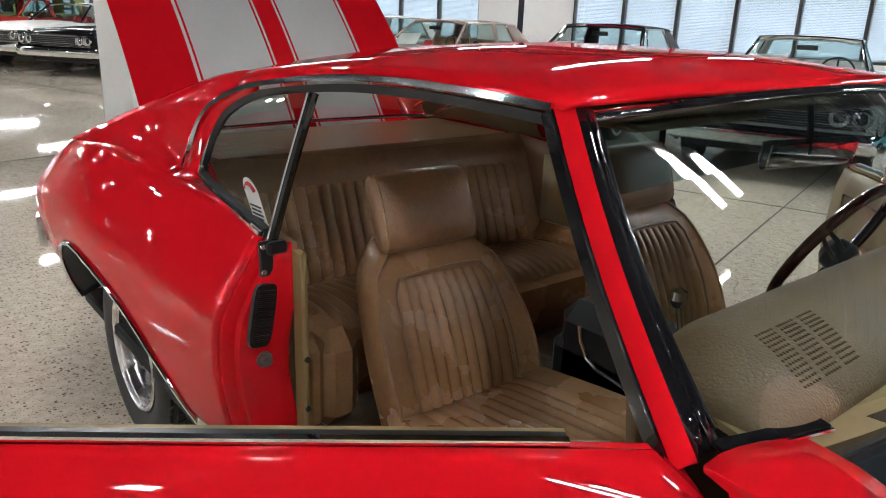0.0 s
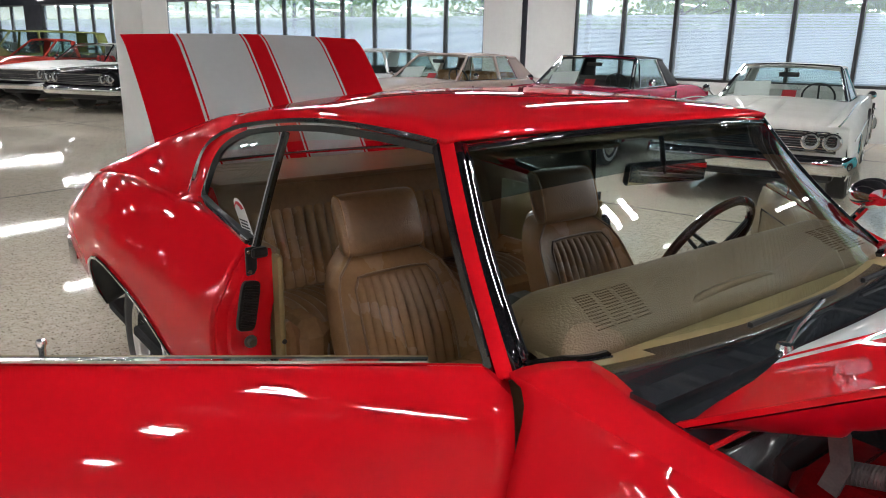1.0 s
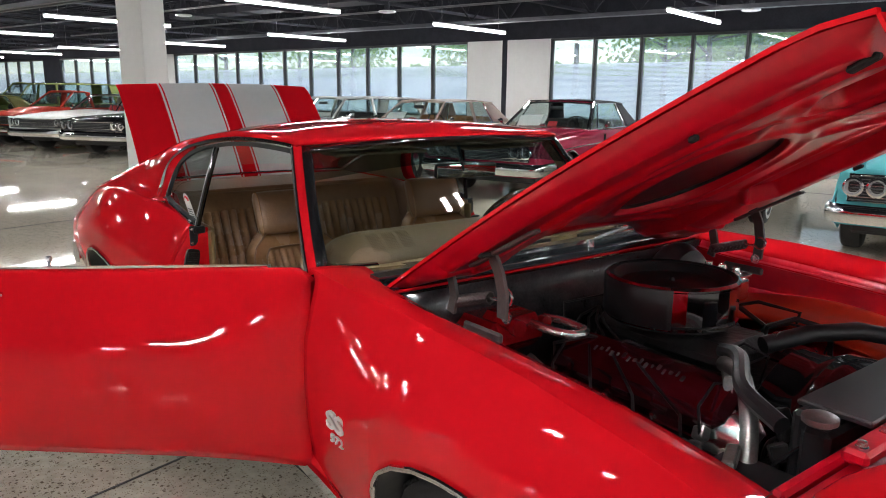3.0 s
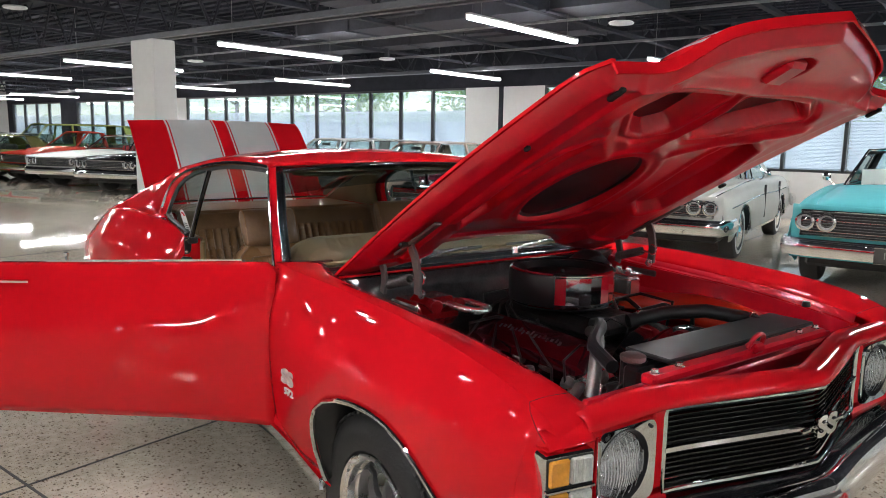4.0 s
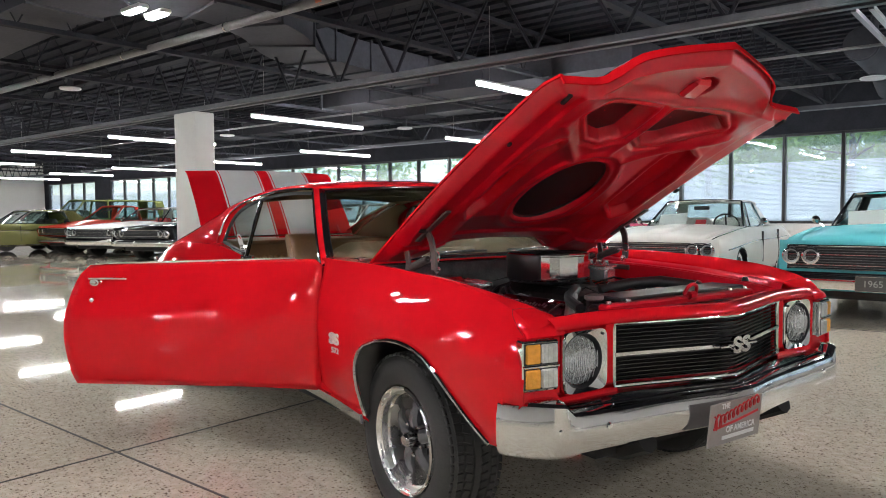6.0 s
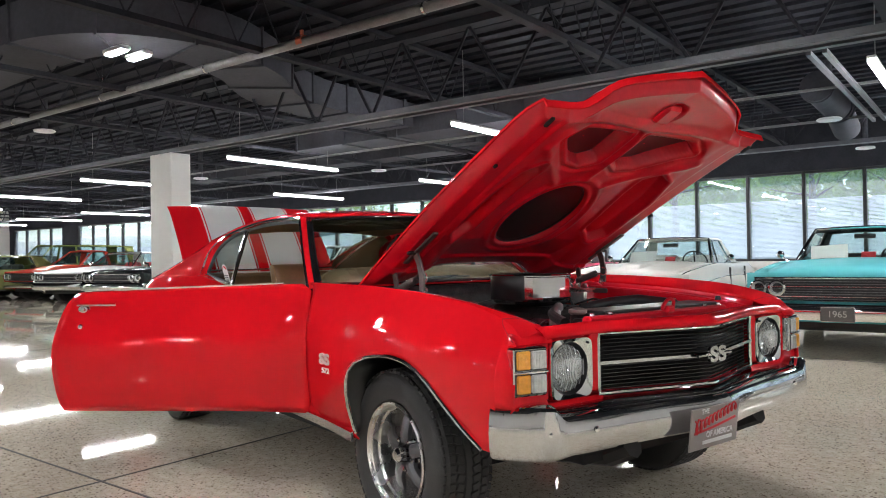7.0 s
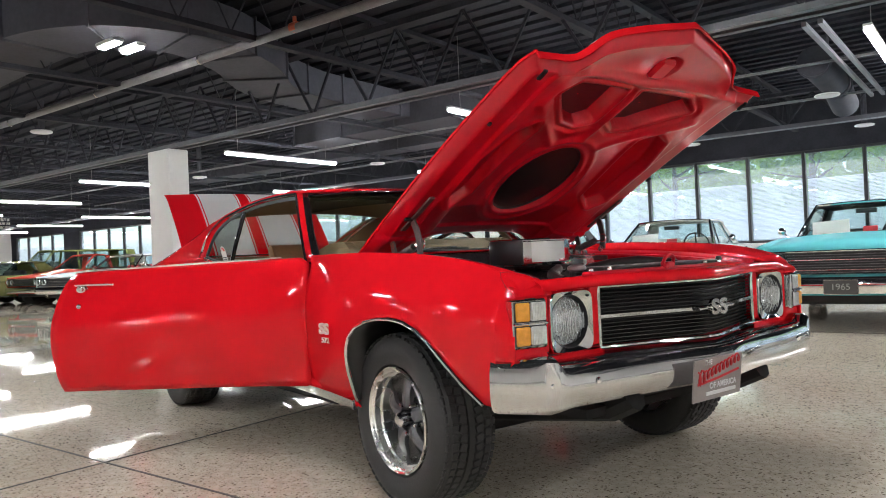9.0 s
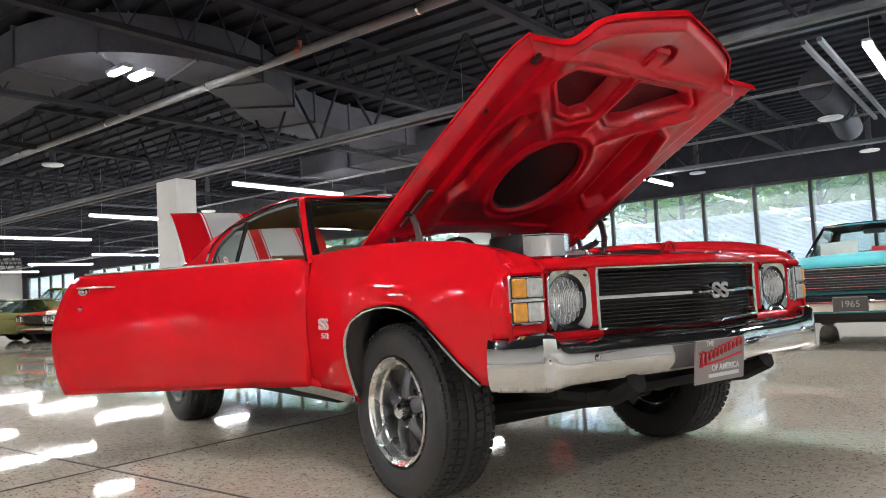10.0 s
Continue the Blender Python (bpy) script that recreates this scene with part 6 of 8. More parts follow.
engine = new("engine")
engine.parent = car
engine["label"] = "big V8 engine with chrome air cleaner"
part("block", Shape().box((1.38, 0, 0.60), (0.62, 0.42, 0.36), 0.05), ENGINE, engine, "dark cast engine block")
for s in (-1, 1):
    vm = Matrix.Translation((1.40, s * 0.215, 0.765)) @ Matrix.Rotation(radians(-32 * s), 4, "X")
    vc = part("valve_cover", Shape().box((0, 0, 0), (0.56, 0.15, 0.085), 0.022, 0, vm).box((0, 0, -0.045), (0.585, 0.175, 0.012), 0.004, 0, vm), VALVE, engine, "polished dark red valve cover")
    for k in range(16):
        part("cover_letter", Shape().box((-0.15 + 0.019 * k, -s * 0.012 + 0.004 * (k % 3 - 1), 0.043), (0.007 + 0.004 * (k % 2), 0.018 - 0.006 * (k % 3 == 1), 0.004), 0.0015, 0, vm), GUNMETAL, vc)
    for k in range(4):
        part("cover_bolt", Shape().lathe([(0, 0.014), (0.008, 0.012), (0.011, 0)], 8, at=vm @ Matrix.Translation((-0.24 + 0.16 * k, s * 0.08, -0.036))), POLISHED, vc)
    sh = Shape()
    for k in range(4):
        x = 1.20 + 0.13 * k
        sh.tube([(x, s * 0.28, 0.66), (x, s * 0.37, 0.64), (x - 0.02, s * 0.42, 0.56), (x - 0.06, s * 0.40, 0.45)], 0.024, 8)
    part("exhaust_header", sh, SILVER, engine, "grey exhaust header pipes")
    for k in range(4):
        x = 1.18 + 0.14 * k
        part("spark_lead", Shape().tube([(1.10, s * 0.05, 0.86), (1.10 + 0.03 * k, s * 0.13, 0.845), (x, s * 0.33, 0.76), (x + 0.02, s * 0.34, 0.66)], 0.0045, 6), BLACK, engine, "black spark plug lead")
part("intake", Shape().box((1.36, 0, 0.83), (0.46, 0.24, 0.08), 0.03).box((1.36, 0, 0.885), (0.18, 0.18, 0.05), 0.02), ENGINE, engine, "cast intake manifold")
part("carburettor", Shape().box((1.355, 0, 0.915), (0.20, 0.16, 0.05), 0.015).tube([(1.28, -0.10, 0.90), (1.44, -0.10, 0.90)], 0.014, 8), SILVER, engine, "grey carburettor")
ACX, ACY, ACZ = 1.345, -0.035, 0.020
ac = part("air_cleaner", Shape().lathe([(0.172, 0.0), (0.182, 0.004), (0.184, 0.012), (0.181, 0.018), (0.181, 0.108), (0.184, 0.112), (0.184, 0.116), (0.176, 0.122)], 26, at=Matrix.Translation((ACX, ACY, 0.872 + ACZ))), CHROME, engine, "round chrome air cleaner", sharp=8)
part("air_cleaner_lid", Shape().lathe([(0.183, -0.002), (0.176, 0.004), (0.160, 0.002), (0.148, -0.012), (0.138, -0.020), (0.05, -0.022), (0.03, -0.016), (0, -0.014)], 48, at=Matrix.Translation((ACX, ACY, 0.987 + ACZ))), BLACK, ac, "black recessed lid")
part("air_cleaner_base", Shape().lathe([(0, 0), (0.172, 0.0), (0.178, 0.01)], 40, at=Matrix.Translation((ACX, ACY, 0.868 + ACZ))), BLACK, ac)
part("wing_nut", Shape().lathe([(0, 0.02), (0.008, 0.018), (0.012, 0.006), (0.02, 0.002), (0.03, 0)], 12, at=Matrix.Translation((ACX, ACY, 0.968 + ACZ)) @ Matrix.Diagonal((0.7, 0.7, 0.7, 1))), BLACK, ac)
# added black band: the chrome can's dark reflection on its right side, as colour
part("air_cleaner_dark_side", Shape().grid([[(ACX + r * math.cos(a), ACY + r * math.sin(a), 0.872 + ACZ + z) for r, z in ((0.1835, 0.008), (0.186, 0.012), (0.186, 0.112), (0.1835, 0.117))] for a in steps(radians(-158), radians(-53), 22)]), BLACK, ac, "black band standing in for the dark reflection on the can", solid=0.002)
hs = part("radiator_hose", Shape().tube([(1.60, 0.02, 0.86), (1.66, 0.14, 0.885), (1.74, 0.24, 0.895), (1.84, 0.32, 0.88), (1.90, 0.34, 0.86)], 0.024, 12), BLACK, engine, "black radiator hose")
for p in ((1.62, 0.06, 0.868), (1.86, 0.33, 0.875)):
    part("hose_clamp", Shape().lathe([(0.026, -0.006), (0.028, -0.006), (0.028, 0.006), (0.026, 0.006)], 14, at=Matrix.Translation(p) @ Matrix.Rotation(radians(80), 4, "Y")), POLISHED, hs)
rngw = random.Random(5)
for k in range(14):
    x0, y0 = rngw.uniform(1.08, 1.75), rngw.uniform(-0.46, 0.40)
    x1, y1 = x0 + rngw.uniform(-0.22, 0.22), y0 + rngw.uniform(-0.18, 0.18)
    zt = rngw.uniform(0.80, 0.88)
    part("wire", Shape().tube([(x0, y0, 0.74), (x0 + 0.02, y0 + 0.01, zt), ((x0 + x1) / 2, (y0 + y1) / 2, zt + 0.02), (x1, y1, zt - 0.01), (x1 + 0.01, y1, 0.72)], rngw.choice((0.004, 0.006, 0.009)), 6), BLACK, engine, "black engine wire")
for k in range(12):
    x0, y0 = rngw.uniform(1.62, 1.86), rngw.uniform(-0.45, -0.12)
    part("bracket", Shape().box((0, 0, 0), (rngw.uniform(0.03, 0.08), rngw.uniform(0.015, 0.03), rngw.uniform(0.02, 0.06)), 0.004, 0, Matrix.Translation((x0, y0, rngw.uniform(0.66, 0.80))) @ Euler((rngw.uniform(-0.6, 0.6), rngw.uniform(-0.6, 0.6), rngw.uniform(0, 3))).to_matrix().to_4x4()), rngw.choice((SILVER, SILVER, ENGINE)), engine, "grey cast accessory bracket")
part("heater_hose", Shape().tube([along([(1.16, -0.40, 0.885), (1.24, -0.40, 0.885), (1.29, -0.38, 0.883), (1.30, -0.345, 0.882), (1.275, -0.315, 0.882), (1.20, -0.31, 0.884), (1.14, -0.33, 0.885)], q) for q in steps(0, 1, 22)], 0.0125, 10), POLISHED, engine, "bright bent heater pipe")
part("heater_box", Shape().box((1.05, -0.42, 0.845), (0.20, 0.22, 0.09), 0.035).box((1.10, -0.42, 0.890), (0.13, 0.13, 0.04), 0.018).tube([(1.16, -0.46, 0.885), (1.18, -0.46, 0.885)], 0.024, 12).tube([(1.16, -0.36, 0.885), (1.18, -0.36, 0.885)], 0.020, 12), ENGRED, engine, "red painted heater box")
part("braided_hose", Shape().tube([along([(1.60, -0.16, 0.85), (1.68, -0.22, 0.865), (1.75, -0.30, 0.83), (1.80, -0.37, 0.75), (1.82, -0.42, 0.66)], q) for q in steps(0, 1, 16)], 0.020, 12), SILVER, engine, "grey braided hose")
part("braided_hose", Shape().tube([(1.58, -0.12, 0.84), (1.64, -0.20, 0.83), (1.68, -0.24, 0.74), (1.70, -0.26, 0.60)], 0.014, 10), SILVER, engine)
for k, (x, y, z, r) in enumerate(((1.62, -0.36, 0.60, 0.055), (1.70, -0.40, 0.52, 0.065), (1.60, -0.44, 0.70, 0.035))):
    part("accessory_housing", Shape().lathe([(0, 0.05), (r * 0.6, 0.05), (r * 0.75, 0.03), (r, 0.02), (r, -0.04), (r * 0.8, -0.06), (0, -0.06)], 18, at=Matrix.Translation((x, y, z)) @ Matrix.Rotation(radians(80 - 20 * k), 4, "Y")), (SILVER, ENGINE, ENGRED)[k], engine, "cast engine accessory")
for k, pts in enumerate((((1.18, -0.42, 0.80), (1.32, -0.44, 0.77), (1.50, -0.45, 0.74), (1.62, -0.42, 0.70)), ((1.10, -0.50, 0.84), (1.30, -0.50, 0.80), (1.55, -0.52, 0.74), (1.75, -0.50, 0.70)), ((1.56, -0.10, 0.86), (1.64, -0.16, 0.88), (1.74, -0.30, 0.86), (1.86, -0.36, 0.84)))):
    part("hose", Shape().tube([along(pts, q) for q in steps(0, 1, 14)], (0.010, 0.007, 0.020)[k], 10), (SILVER, BLACK, BLACK)[k], engine, ("grey coolant line", "black vacuum hose", "black top hose")[k])
alt = Matrix.Translation((1.68, -0.22, 0.70)) @ Matrix.Rotation(radians(90), 4, "Y")
al = part("alternator", Shape().lathe([(0, -0.07), (0.05, -0.07), (0.068, -0.05), (0.07, 0.04), (0.055, 0.07), (0, 0.07)], 24, at=alt), POLISHED, engine, "polished alternator")
part("pulley", Shape().lathe([(0, 0.085), (0.03, 0.085), (0.034, 0.09), (0.028, 0.10), (0.034, 0.11), (0, 0.112)], 20, at=alt), SILVER, al)
part("water_pump", Shape().lathe([(0, 0), (0.06, 0), (0.075, 0.02), (0.075, 0.05), (0.06, 0.055), (0.075, 0.06), (0.075, 0.09), (0, 0.095)], 24, at=Matrix.Translation((1.68, 0.02, 0.66)) @ Matrix.Rotation(radians(90), 4, "Y")), SILVER, engine, "grey water pump and pulley")
belt = [(1.775, 0.02 + 0.075 * math.cos(a), 0.66 + 0.075 * math.sin(a)) for a in steps(-1.4, 1.2, 8)] + [(1.775, -0.22 + 0.034 * math.cos(a), 0.70 + 0.034 * math.sin(a)) for a in steps(1.8, 4.4, 8)]
part("fan_belt", Shape().tube(belt, 0.006, 6, closed=True), BLACK, engine, "black fan belt")
# brake booster and master cylinder on the driver's side
bb = part("brake_booster", Shape().lathe([(0, 0.14), (0.05, 0.135), (0.115, 0.10), (0.135, 0.06), (0.135, 0.03), (0.115, 0.0), (0, 0)], 32, at=Matrix.Translation((1.0, 0.42, 0.86)) @ Matrix.Rotation(radians(90), 4, "Y")), BLACK, car, "black brake booster")
part("master_cylinder", Shape().box((1.22, 0.42, 0.88), (0.17, 0.075, 0.08), 0.012).box((1.22, 0.42, 0.926), (0.17, 0.085, 0.012), 0.004), POLISHED, bb, "bright master cylinder")
for k, x in enumerate((1.17, 1.22, 1.27)):
    part("cylinder_fitting", Shape().lathe([(0, 0.024), (0.012, 0.022), (0.014, 0.006), (0.018, 0)], 10, at=Matrix.Translation((x, 0.42, 0.930))), POLISHED, bb)
part("battery", Shape().box((1.83, -0.47, 0.66), (0.18, 0.24, 0.17), 0.012), BLACK, car, "black battery")
for s in (-1, 1):
    part("hood_bumper", Shape().lathe([(0, 0.02), (0.012, 0.018), (0.016, 0.0)], 12, at=Matrix.Translation((1.86, s * 0.672, tab(ZC, 1.86) - drop(1.86) - 0.026))), BLACK, car, "black rubber hood stop")
    part("gutter_rail", Shape().band([(x, s * 0.675, tab(ZC, x) - drop(x) - 0.030) for x in steps(0.96, 2.04, 14)], [(-0.016, -0.004), (-0.016, 0.004), (0.016, 0.004), (0.016, -0.004)], (0, s, 0)), RED, car, "red hood gutter rail")

# ---- coupe: wheels ----
def wheel(x, y, s, steer=0.0):
    R, W = 0.333, 0.235
    at = Matrix.Translation((x, y, R)) @ Matrix.Rotation(radians(steer), 4, "Z") @ Matrix.Rotation(radians(90 if s < 0 else -90), 4, "X")
    w = new("wheel")
    w.parent = car
    w["label"] = "five spoke polished wheel with black tyre"
    prof = [(0.200, -W / 2 + 0.03), (0.215, -W / 2 + 0.005), (0.25, -W / 2 - 0.008), (0.29, -W / 2 - 0.006), (0.318, -W / 2 + 0.012), (0.330, -W / 2 + 0.035)]
    tread = []
    for z0, z1, r in ((-0.086, -0.058, R - 0.008), (-0.058, -0.014, R - 0.009), (-0.014, 0.014, R), (0.014, 0.058, R - 0.009), (0.058, 0.086, R - 0.008)):
        tread += [(r, z0 + 0.0015), (r, z1 - 0.0015)]
    prof = prof + tread + [(r, -z) for r, z in reversed(prof)]
    tyre = part("tyre", Shape().lathe(prof, 72, at=at), RUBBER, w, "black rubber tyre", sharp=30)
    sh = Shape()
    n = 62
    for k in range(n):
        a = 2 * math.pi * k / n
        for z, sk in ((-0.036, 0.30), (0.036, -0.30)):
            sh.box((0, 0, 0), (0.012, 0.0265, 0.032), 0.0015, 0, at @ Matrix.Rotation(a + (0.03 if z > 0 else 0), 4, "Z") @ Matrix.Translation((R - 0.006, 0, z)) @ Matrix.Rotation(sk, 4, "X"))
        for z in (-0.072, 0.072):
            sh.box((0, 0, 0), (0.012, 0.0255, 0.026), 0.002, 0, at @ Matrix.Rotation(a + 0.05, 4, "Z") @ Matrix.Translation((R - 0.0065, 0, z)))
        for z in (-0.096, 0.096):
            sh.box((0, 0, 0), (0.010, 0.0255, 0.030), 0.002, 0, at @ Matrix.Rotation(a + 0.05, 4, "Z") @ Matrix.Translation((R - 0.0145, 0, z)) @ Matrix.Rotation(radians(30 if z > 0 else -30), 4, "Y"))
    part("tread", sh, RUBBER, tyre)["kind"] = "stuff"
    rim = [(0.203, W / 2 - 0.012), (0.206, W / 2 - 0.004), (0.201, W / 2 + 0.002), (0.194, W / 2 - 0.004), (0.191, W / 2 - 0.012), (0.186, W / 2 - 0.016), (0.183, W / 2 - 0.040), (0.176, W / 2 - 0.048), (0.172, W / 2 - 0.085), (0.168, -W / 2 + 0.03), (0.205, -W / 2 + 0.004)]
    rm = part("rim", Shape().lathe(rim, 64, at=at), RIMLIP, w, "polished aluminium rim lip", sharp=25)
    zf = W / 2 - 0.058
    sh = Shape()
    for k in range(5):
        m = at @ Matrix.Rotation(2 * math.pi * k / 5 + 0.35, 4, "Z")
        rows = []
        for r, hw, zz2, th in ((0.045, 0.028, 0.012, 0.03), (0.075, 0.024, 0.016, 0.032), (0.11, 0.024, 0.008, 0.03), (0.145, 0.028, -0.008, 0.028), (0.172, 0.036, -0.02, 0.025)):
            rows.append([(r, -hw, zf + zz2 - th), (r, -hw, zf + zz2 - 0.012), (r, -hw * 0.45, zf + zz2), (r, hw * 0.45, zf + zz2), (r, hw, zf + zz2 - 0.012), (r, hw, zf + zz2 - th)])
        sp = part("spoke", Shape().grid(rows, 0, m, close_v=True), GUNMETAL, rm, "grey painted spoke", sharp=40)
    part("hub_disc", Shape().lathe([(0, zf - 0.02), (0.065, zf - 0.02), (0.075, zf - 0.03), (0.075, zf - 0.06)], 28, at=at), GUNMETAL, rm)
    part("brake_disc", Shape().lathe([(0.03, zf - 0.10), (0.150, zf - 0.10), (0.152, zf - 0.12)], 36, at=at), SILVER, w, "grey brake disc")
    part("brake_drum", Shape().lathe([(0, zf - 0.09), (0.10, zf - 0.09), (0.12, zf - 0.11), (0.165, zf - 0.14)], 28, at=at), BLACK, w)
    part("hub_cap", Shape().lathe([(0, zf + 0.052), (0.018, zf + 0.050), (0.028, zf + 0.040), (0.031, zf + 0.02), (0.034, zf - 0.02)], 24, at=at), CHROME, rm, "chrome centre cap")
    for k in range(5):
        a = 2 * math.pi * (k + 0.5) / 5 + 0.35
        part("lug_nut", Shape().lathe([(0, 0.034), (0.008, 0.030), (0.0105, 0.022), (0.0105, 0.004), (0.015, 0)], 8, at=at @ Matrix.Translation((0.060 * math.cos(a), 0.060 * math.sin(a), zf - 0.018))), CHROME, rm)
    return w


wheel(1.427, -0.745, -1, -2)
wheel(1.427, 0.745, 1, -2)
wheel(-1.41, -0.715, -1)
wheel(-1.41, 0.715, 1)
part("rear_axle", Shape().tube([(-1.425, -0.62, 0.333), (-1.425, 0.62, 0.333)], 0.045, 10).lathe([(0, -0.12), (0.08, -0.09), (0.13, 0), (0.08, 0.09), (0, 0.12)], 16, at=Matrix.Translation((-1.425, 0, 0.333)) @ Matrix.Rotation(radians(90), 4, "Y")), BLACK, car, "black rear axle")
part("fuel_tank", Shape().box((-2.1, 0, 0.42), (0.6, 0.9, 0.18), 0.04), BLACK, car)
part("exhaust_pipe", Shape().tube([(1.2, -0.36, 0.42), (0.9, -0.3, 0.28), (-1.0, -0.3, 0.28), (-1.3, -0.42, 0.36), (-1.7, -0.45, 0.36), (-2.5, -0.5, 0.32)], 0.032, 10).tube([(1.2, 0.36, 0.42), (0.9, 0.3, 0.28), (-1.0, 0.3, 0.28), (-1.3, 0.42, 0.36), (-1.7, 0.45, 0.36), (-2.5, 0.5, 0.32)], 0.032, 10), SILVER, car, "twin exhaust pipes")

# ---- coupe: interior ----
part("carpet", Shape().grid([[(x, y, 0.385 + (0.12 * math.exp(-(y / 0.12) ** 2)) + (0.16 * max(0, (x - 0.35) / 0.5) ** 2)) for y in steps(-0.80, 0.80, 25)] for x in steps(-0.72, 0.95, 16)]), CARPET, car, "brown carpet", solid=0.01)
for s in (-1, 1):
    part("kick_panel", Shape().box((0.78, s * 0.72, 0.66), (0.24, 0.02, 0.50), 0.01), TRIMTAN, car)
DASH_X = [0.640, 0.632, 0.618, 0.585, 0.545, 0.510, 0.485, 0.458, 0.432, 0.416, 0.410, 0.418, 0.435, 0.445]
DASH_Z = [0.966, 0.984, 0.998, 1.017, 1.036, 1.046, 1.049, 1.047, 1.038, 1.018, 0.980, 0.90, 0.80, 0.70]


def dash_point(x, z, y):
    """A tall rounded pad, nearly straight across, rolling down at its ends."""
    e = max(0.0, (abs(y) - 0.54) / 0.125)
    k = math.sqrt(max(0.0, 1 - min(1.0, e) ** 2))
    return (x - (0.030 * e * e if x > 0.5 else 0), y, 0.966 + (z - 0.966) * k if z > 0.966 else z)


dash = part("dashboard", Shape().grid([[dash_point(d, z, y) for y in steps(-0.665, 0.665, 61)] for d, z in zip(DASH_X, DASH_Z)]), DASH, car, "tan padded dashboard", sharp=60, solid=0.02)
part("dash_base_strip", Shape().band([(0.605 + 0.10 * (1 - (y / 0.70) ** 2), y, 0.966) for y in steps(-0.68, 0.68, 21)], [(-0.08, -0.006), (-0.08, 0.004), (0.03, 0.004), (0.03, -0.006)], (1, 0, 0)), TRIMTAN, dash, "tan strip below the windshield")
HOLE = mat("brown_holes", (0.125, 0.082, 0.043), 0.8)
for s in (-1, 1):
    for k in range(3):
        sh = Shape()
        for j in range(12):
            x = 0.602 - 0.0075 * j
            z = float(np.interp(-x, [-v for v in DASH_X[:7]], DASH_Z[:7]))
            for i in range(6):
                sh.box((x, s * (0.555 - 0.058 * k - 0.0078 * i - 0.0015 * j), z + 0.0008), (0.0040, 0.0026, 0.002))
        part("speaker_slots", sh, HOLE, dash, "dark perforated speaker slots")["kind"] = "stuff"
part("dash_grip", Shape().tube([along([(0.603, -0.27, 0.992), (0.598, -0.22, 1.003), (0.594, -0.12, 1.007), (0.592, 0.0, 1.007), (0.594, 0.06, 1.003), (0.600, 0.08, 0.992)], q) for q in steps(0, 1, 14)], 0.011, 12), DASH, dash, "raised lip on the dashboard pad")
part("glove_box", Shape().box((0.425, -0.40, 0.82), (0.02, 0.34, 0.13), 0.008), TRIMTAN, dash)

SW = Matrix.Translation((0.235, 0.36, 0.935)) @ Matrix.Rotation(radians(-62), 4, "Y")
sw = part("steering_wheel", Shape().tube([(0.185 * math.cos(a), 0.185 * math.sin(a), 0) for a in [2 * math.pi * i / 48 for i in range(48)]], 0.0135, 10, 0, SW, closed=True), WOOD, car, "dark wooden rim steering wheel with black spokes")
sh = Shape()
for a in (radians(180), radians(60), radians(-60)):
    for o in (-0.014, 0.014):
        c, sn = math.cos(a), math.sin(a)
        sh.tube([(0.03 * c - o * sn, 0.03 * sn + o * c, -0.03), (0.10 * c - o * sn, 0.10 * sn + o * c, -0.018), (0.18 * c - o * 0.6 * sn, 0.18 * sn + o * 0.6 * c, 0)], 0.006, 6, 0, SW)
part("wheel_spokes", sh, BLACK, sw, "black wheel spokes")
part("wheel_hub", Shape().lathe([(0, 0.012), (0.025, 0.010), (0.04, -0.005), (0.045, -0.04), (0.03, -0.06)], 24, at=SW), BLACK, sw, "black horn hub")
part("steering_column", Shape().tube([tuple(SW @ Vector((0, 0, -0.05))), tuple(SW @ Vector((0, 0, -0.30)))], 0.035, 12), LEATHER_D, sw)
part("turn_lever", Shape().tube([tuple(SW @ Vector((0, 0.03, -0.09))), tuple(SW @ Vector((0.01, 0.17, -0.08)))], 0.006, 6), CHROME, sw)


def pleated(sh, fn, u0, u1, n, v0, v1, m=10, depth=0.017, mat=0, at=None):
    """Vertical pleats on a patch fn(u, v) -> (point, normal)."""
    rows = []
    for i in range(n * 6 + 1):
        u = u0 + (u1 - u0) * i / (n * 6)
        ph = (i % 6) / 6
        h = depth * (abs(math.sin(math.pi * ph)) ** 0.55)
        row = []
        for j in range(m + 1):
            p, nn = fn(u, v0 + (v1 - v0) * j / m)
            e = min(1, j / 1.2, (m - j) / 1.2)
            row.append(tuple(Vector(p) + Vector(nn) * (h * e + 0.001)))
        rows.append(row)
    return sh.grid(rows, mat, at)


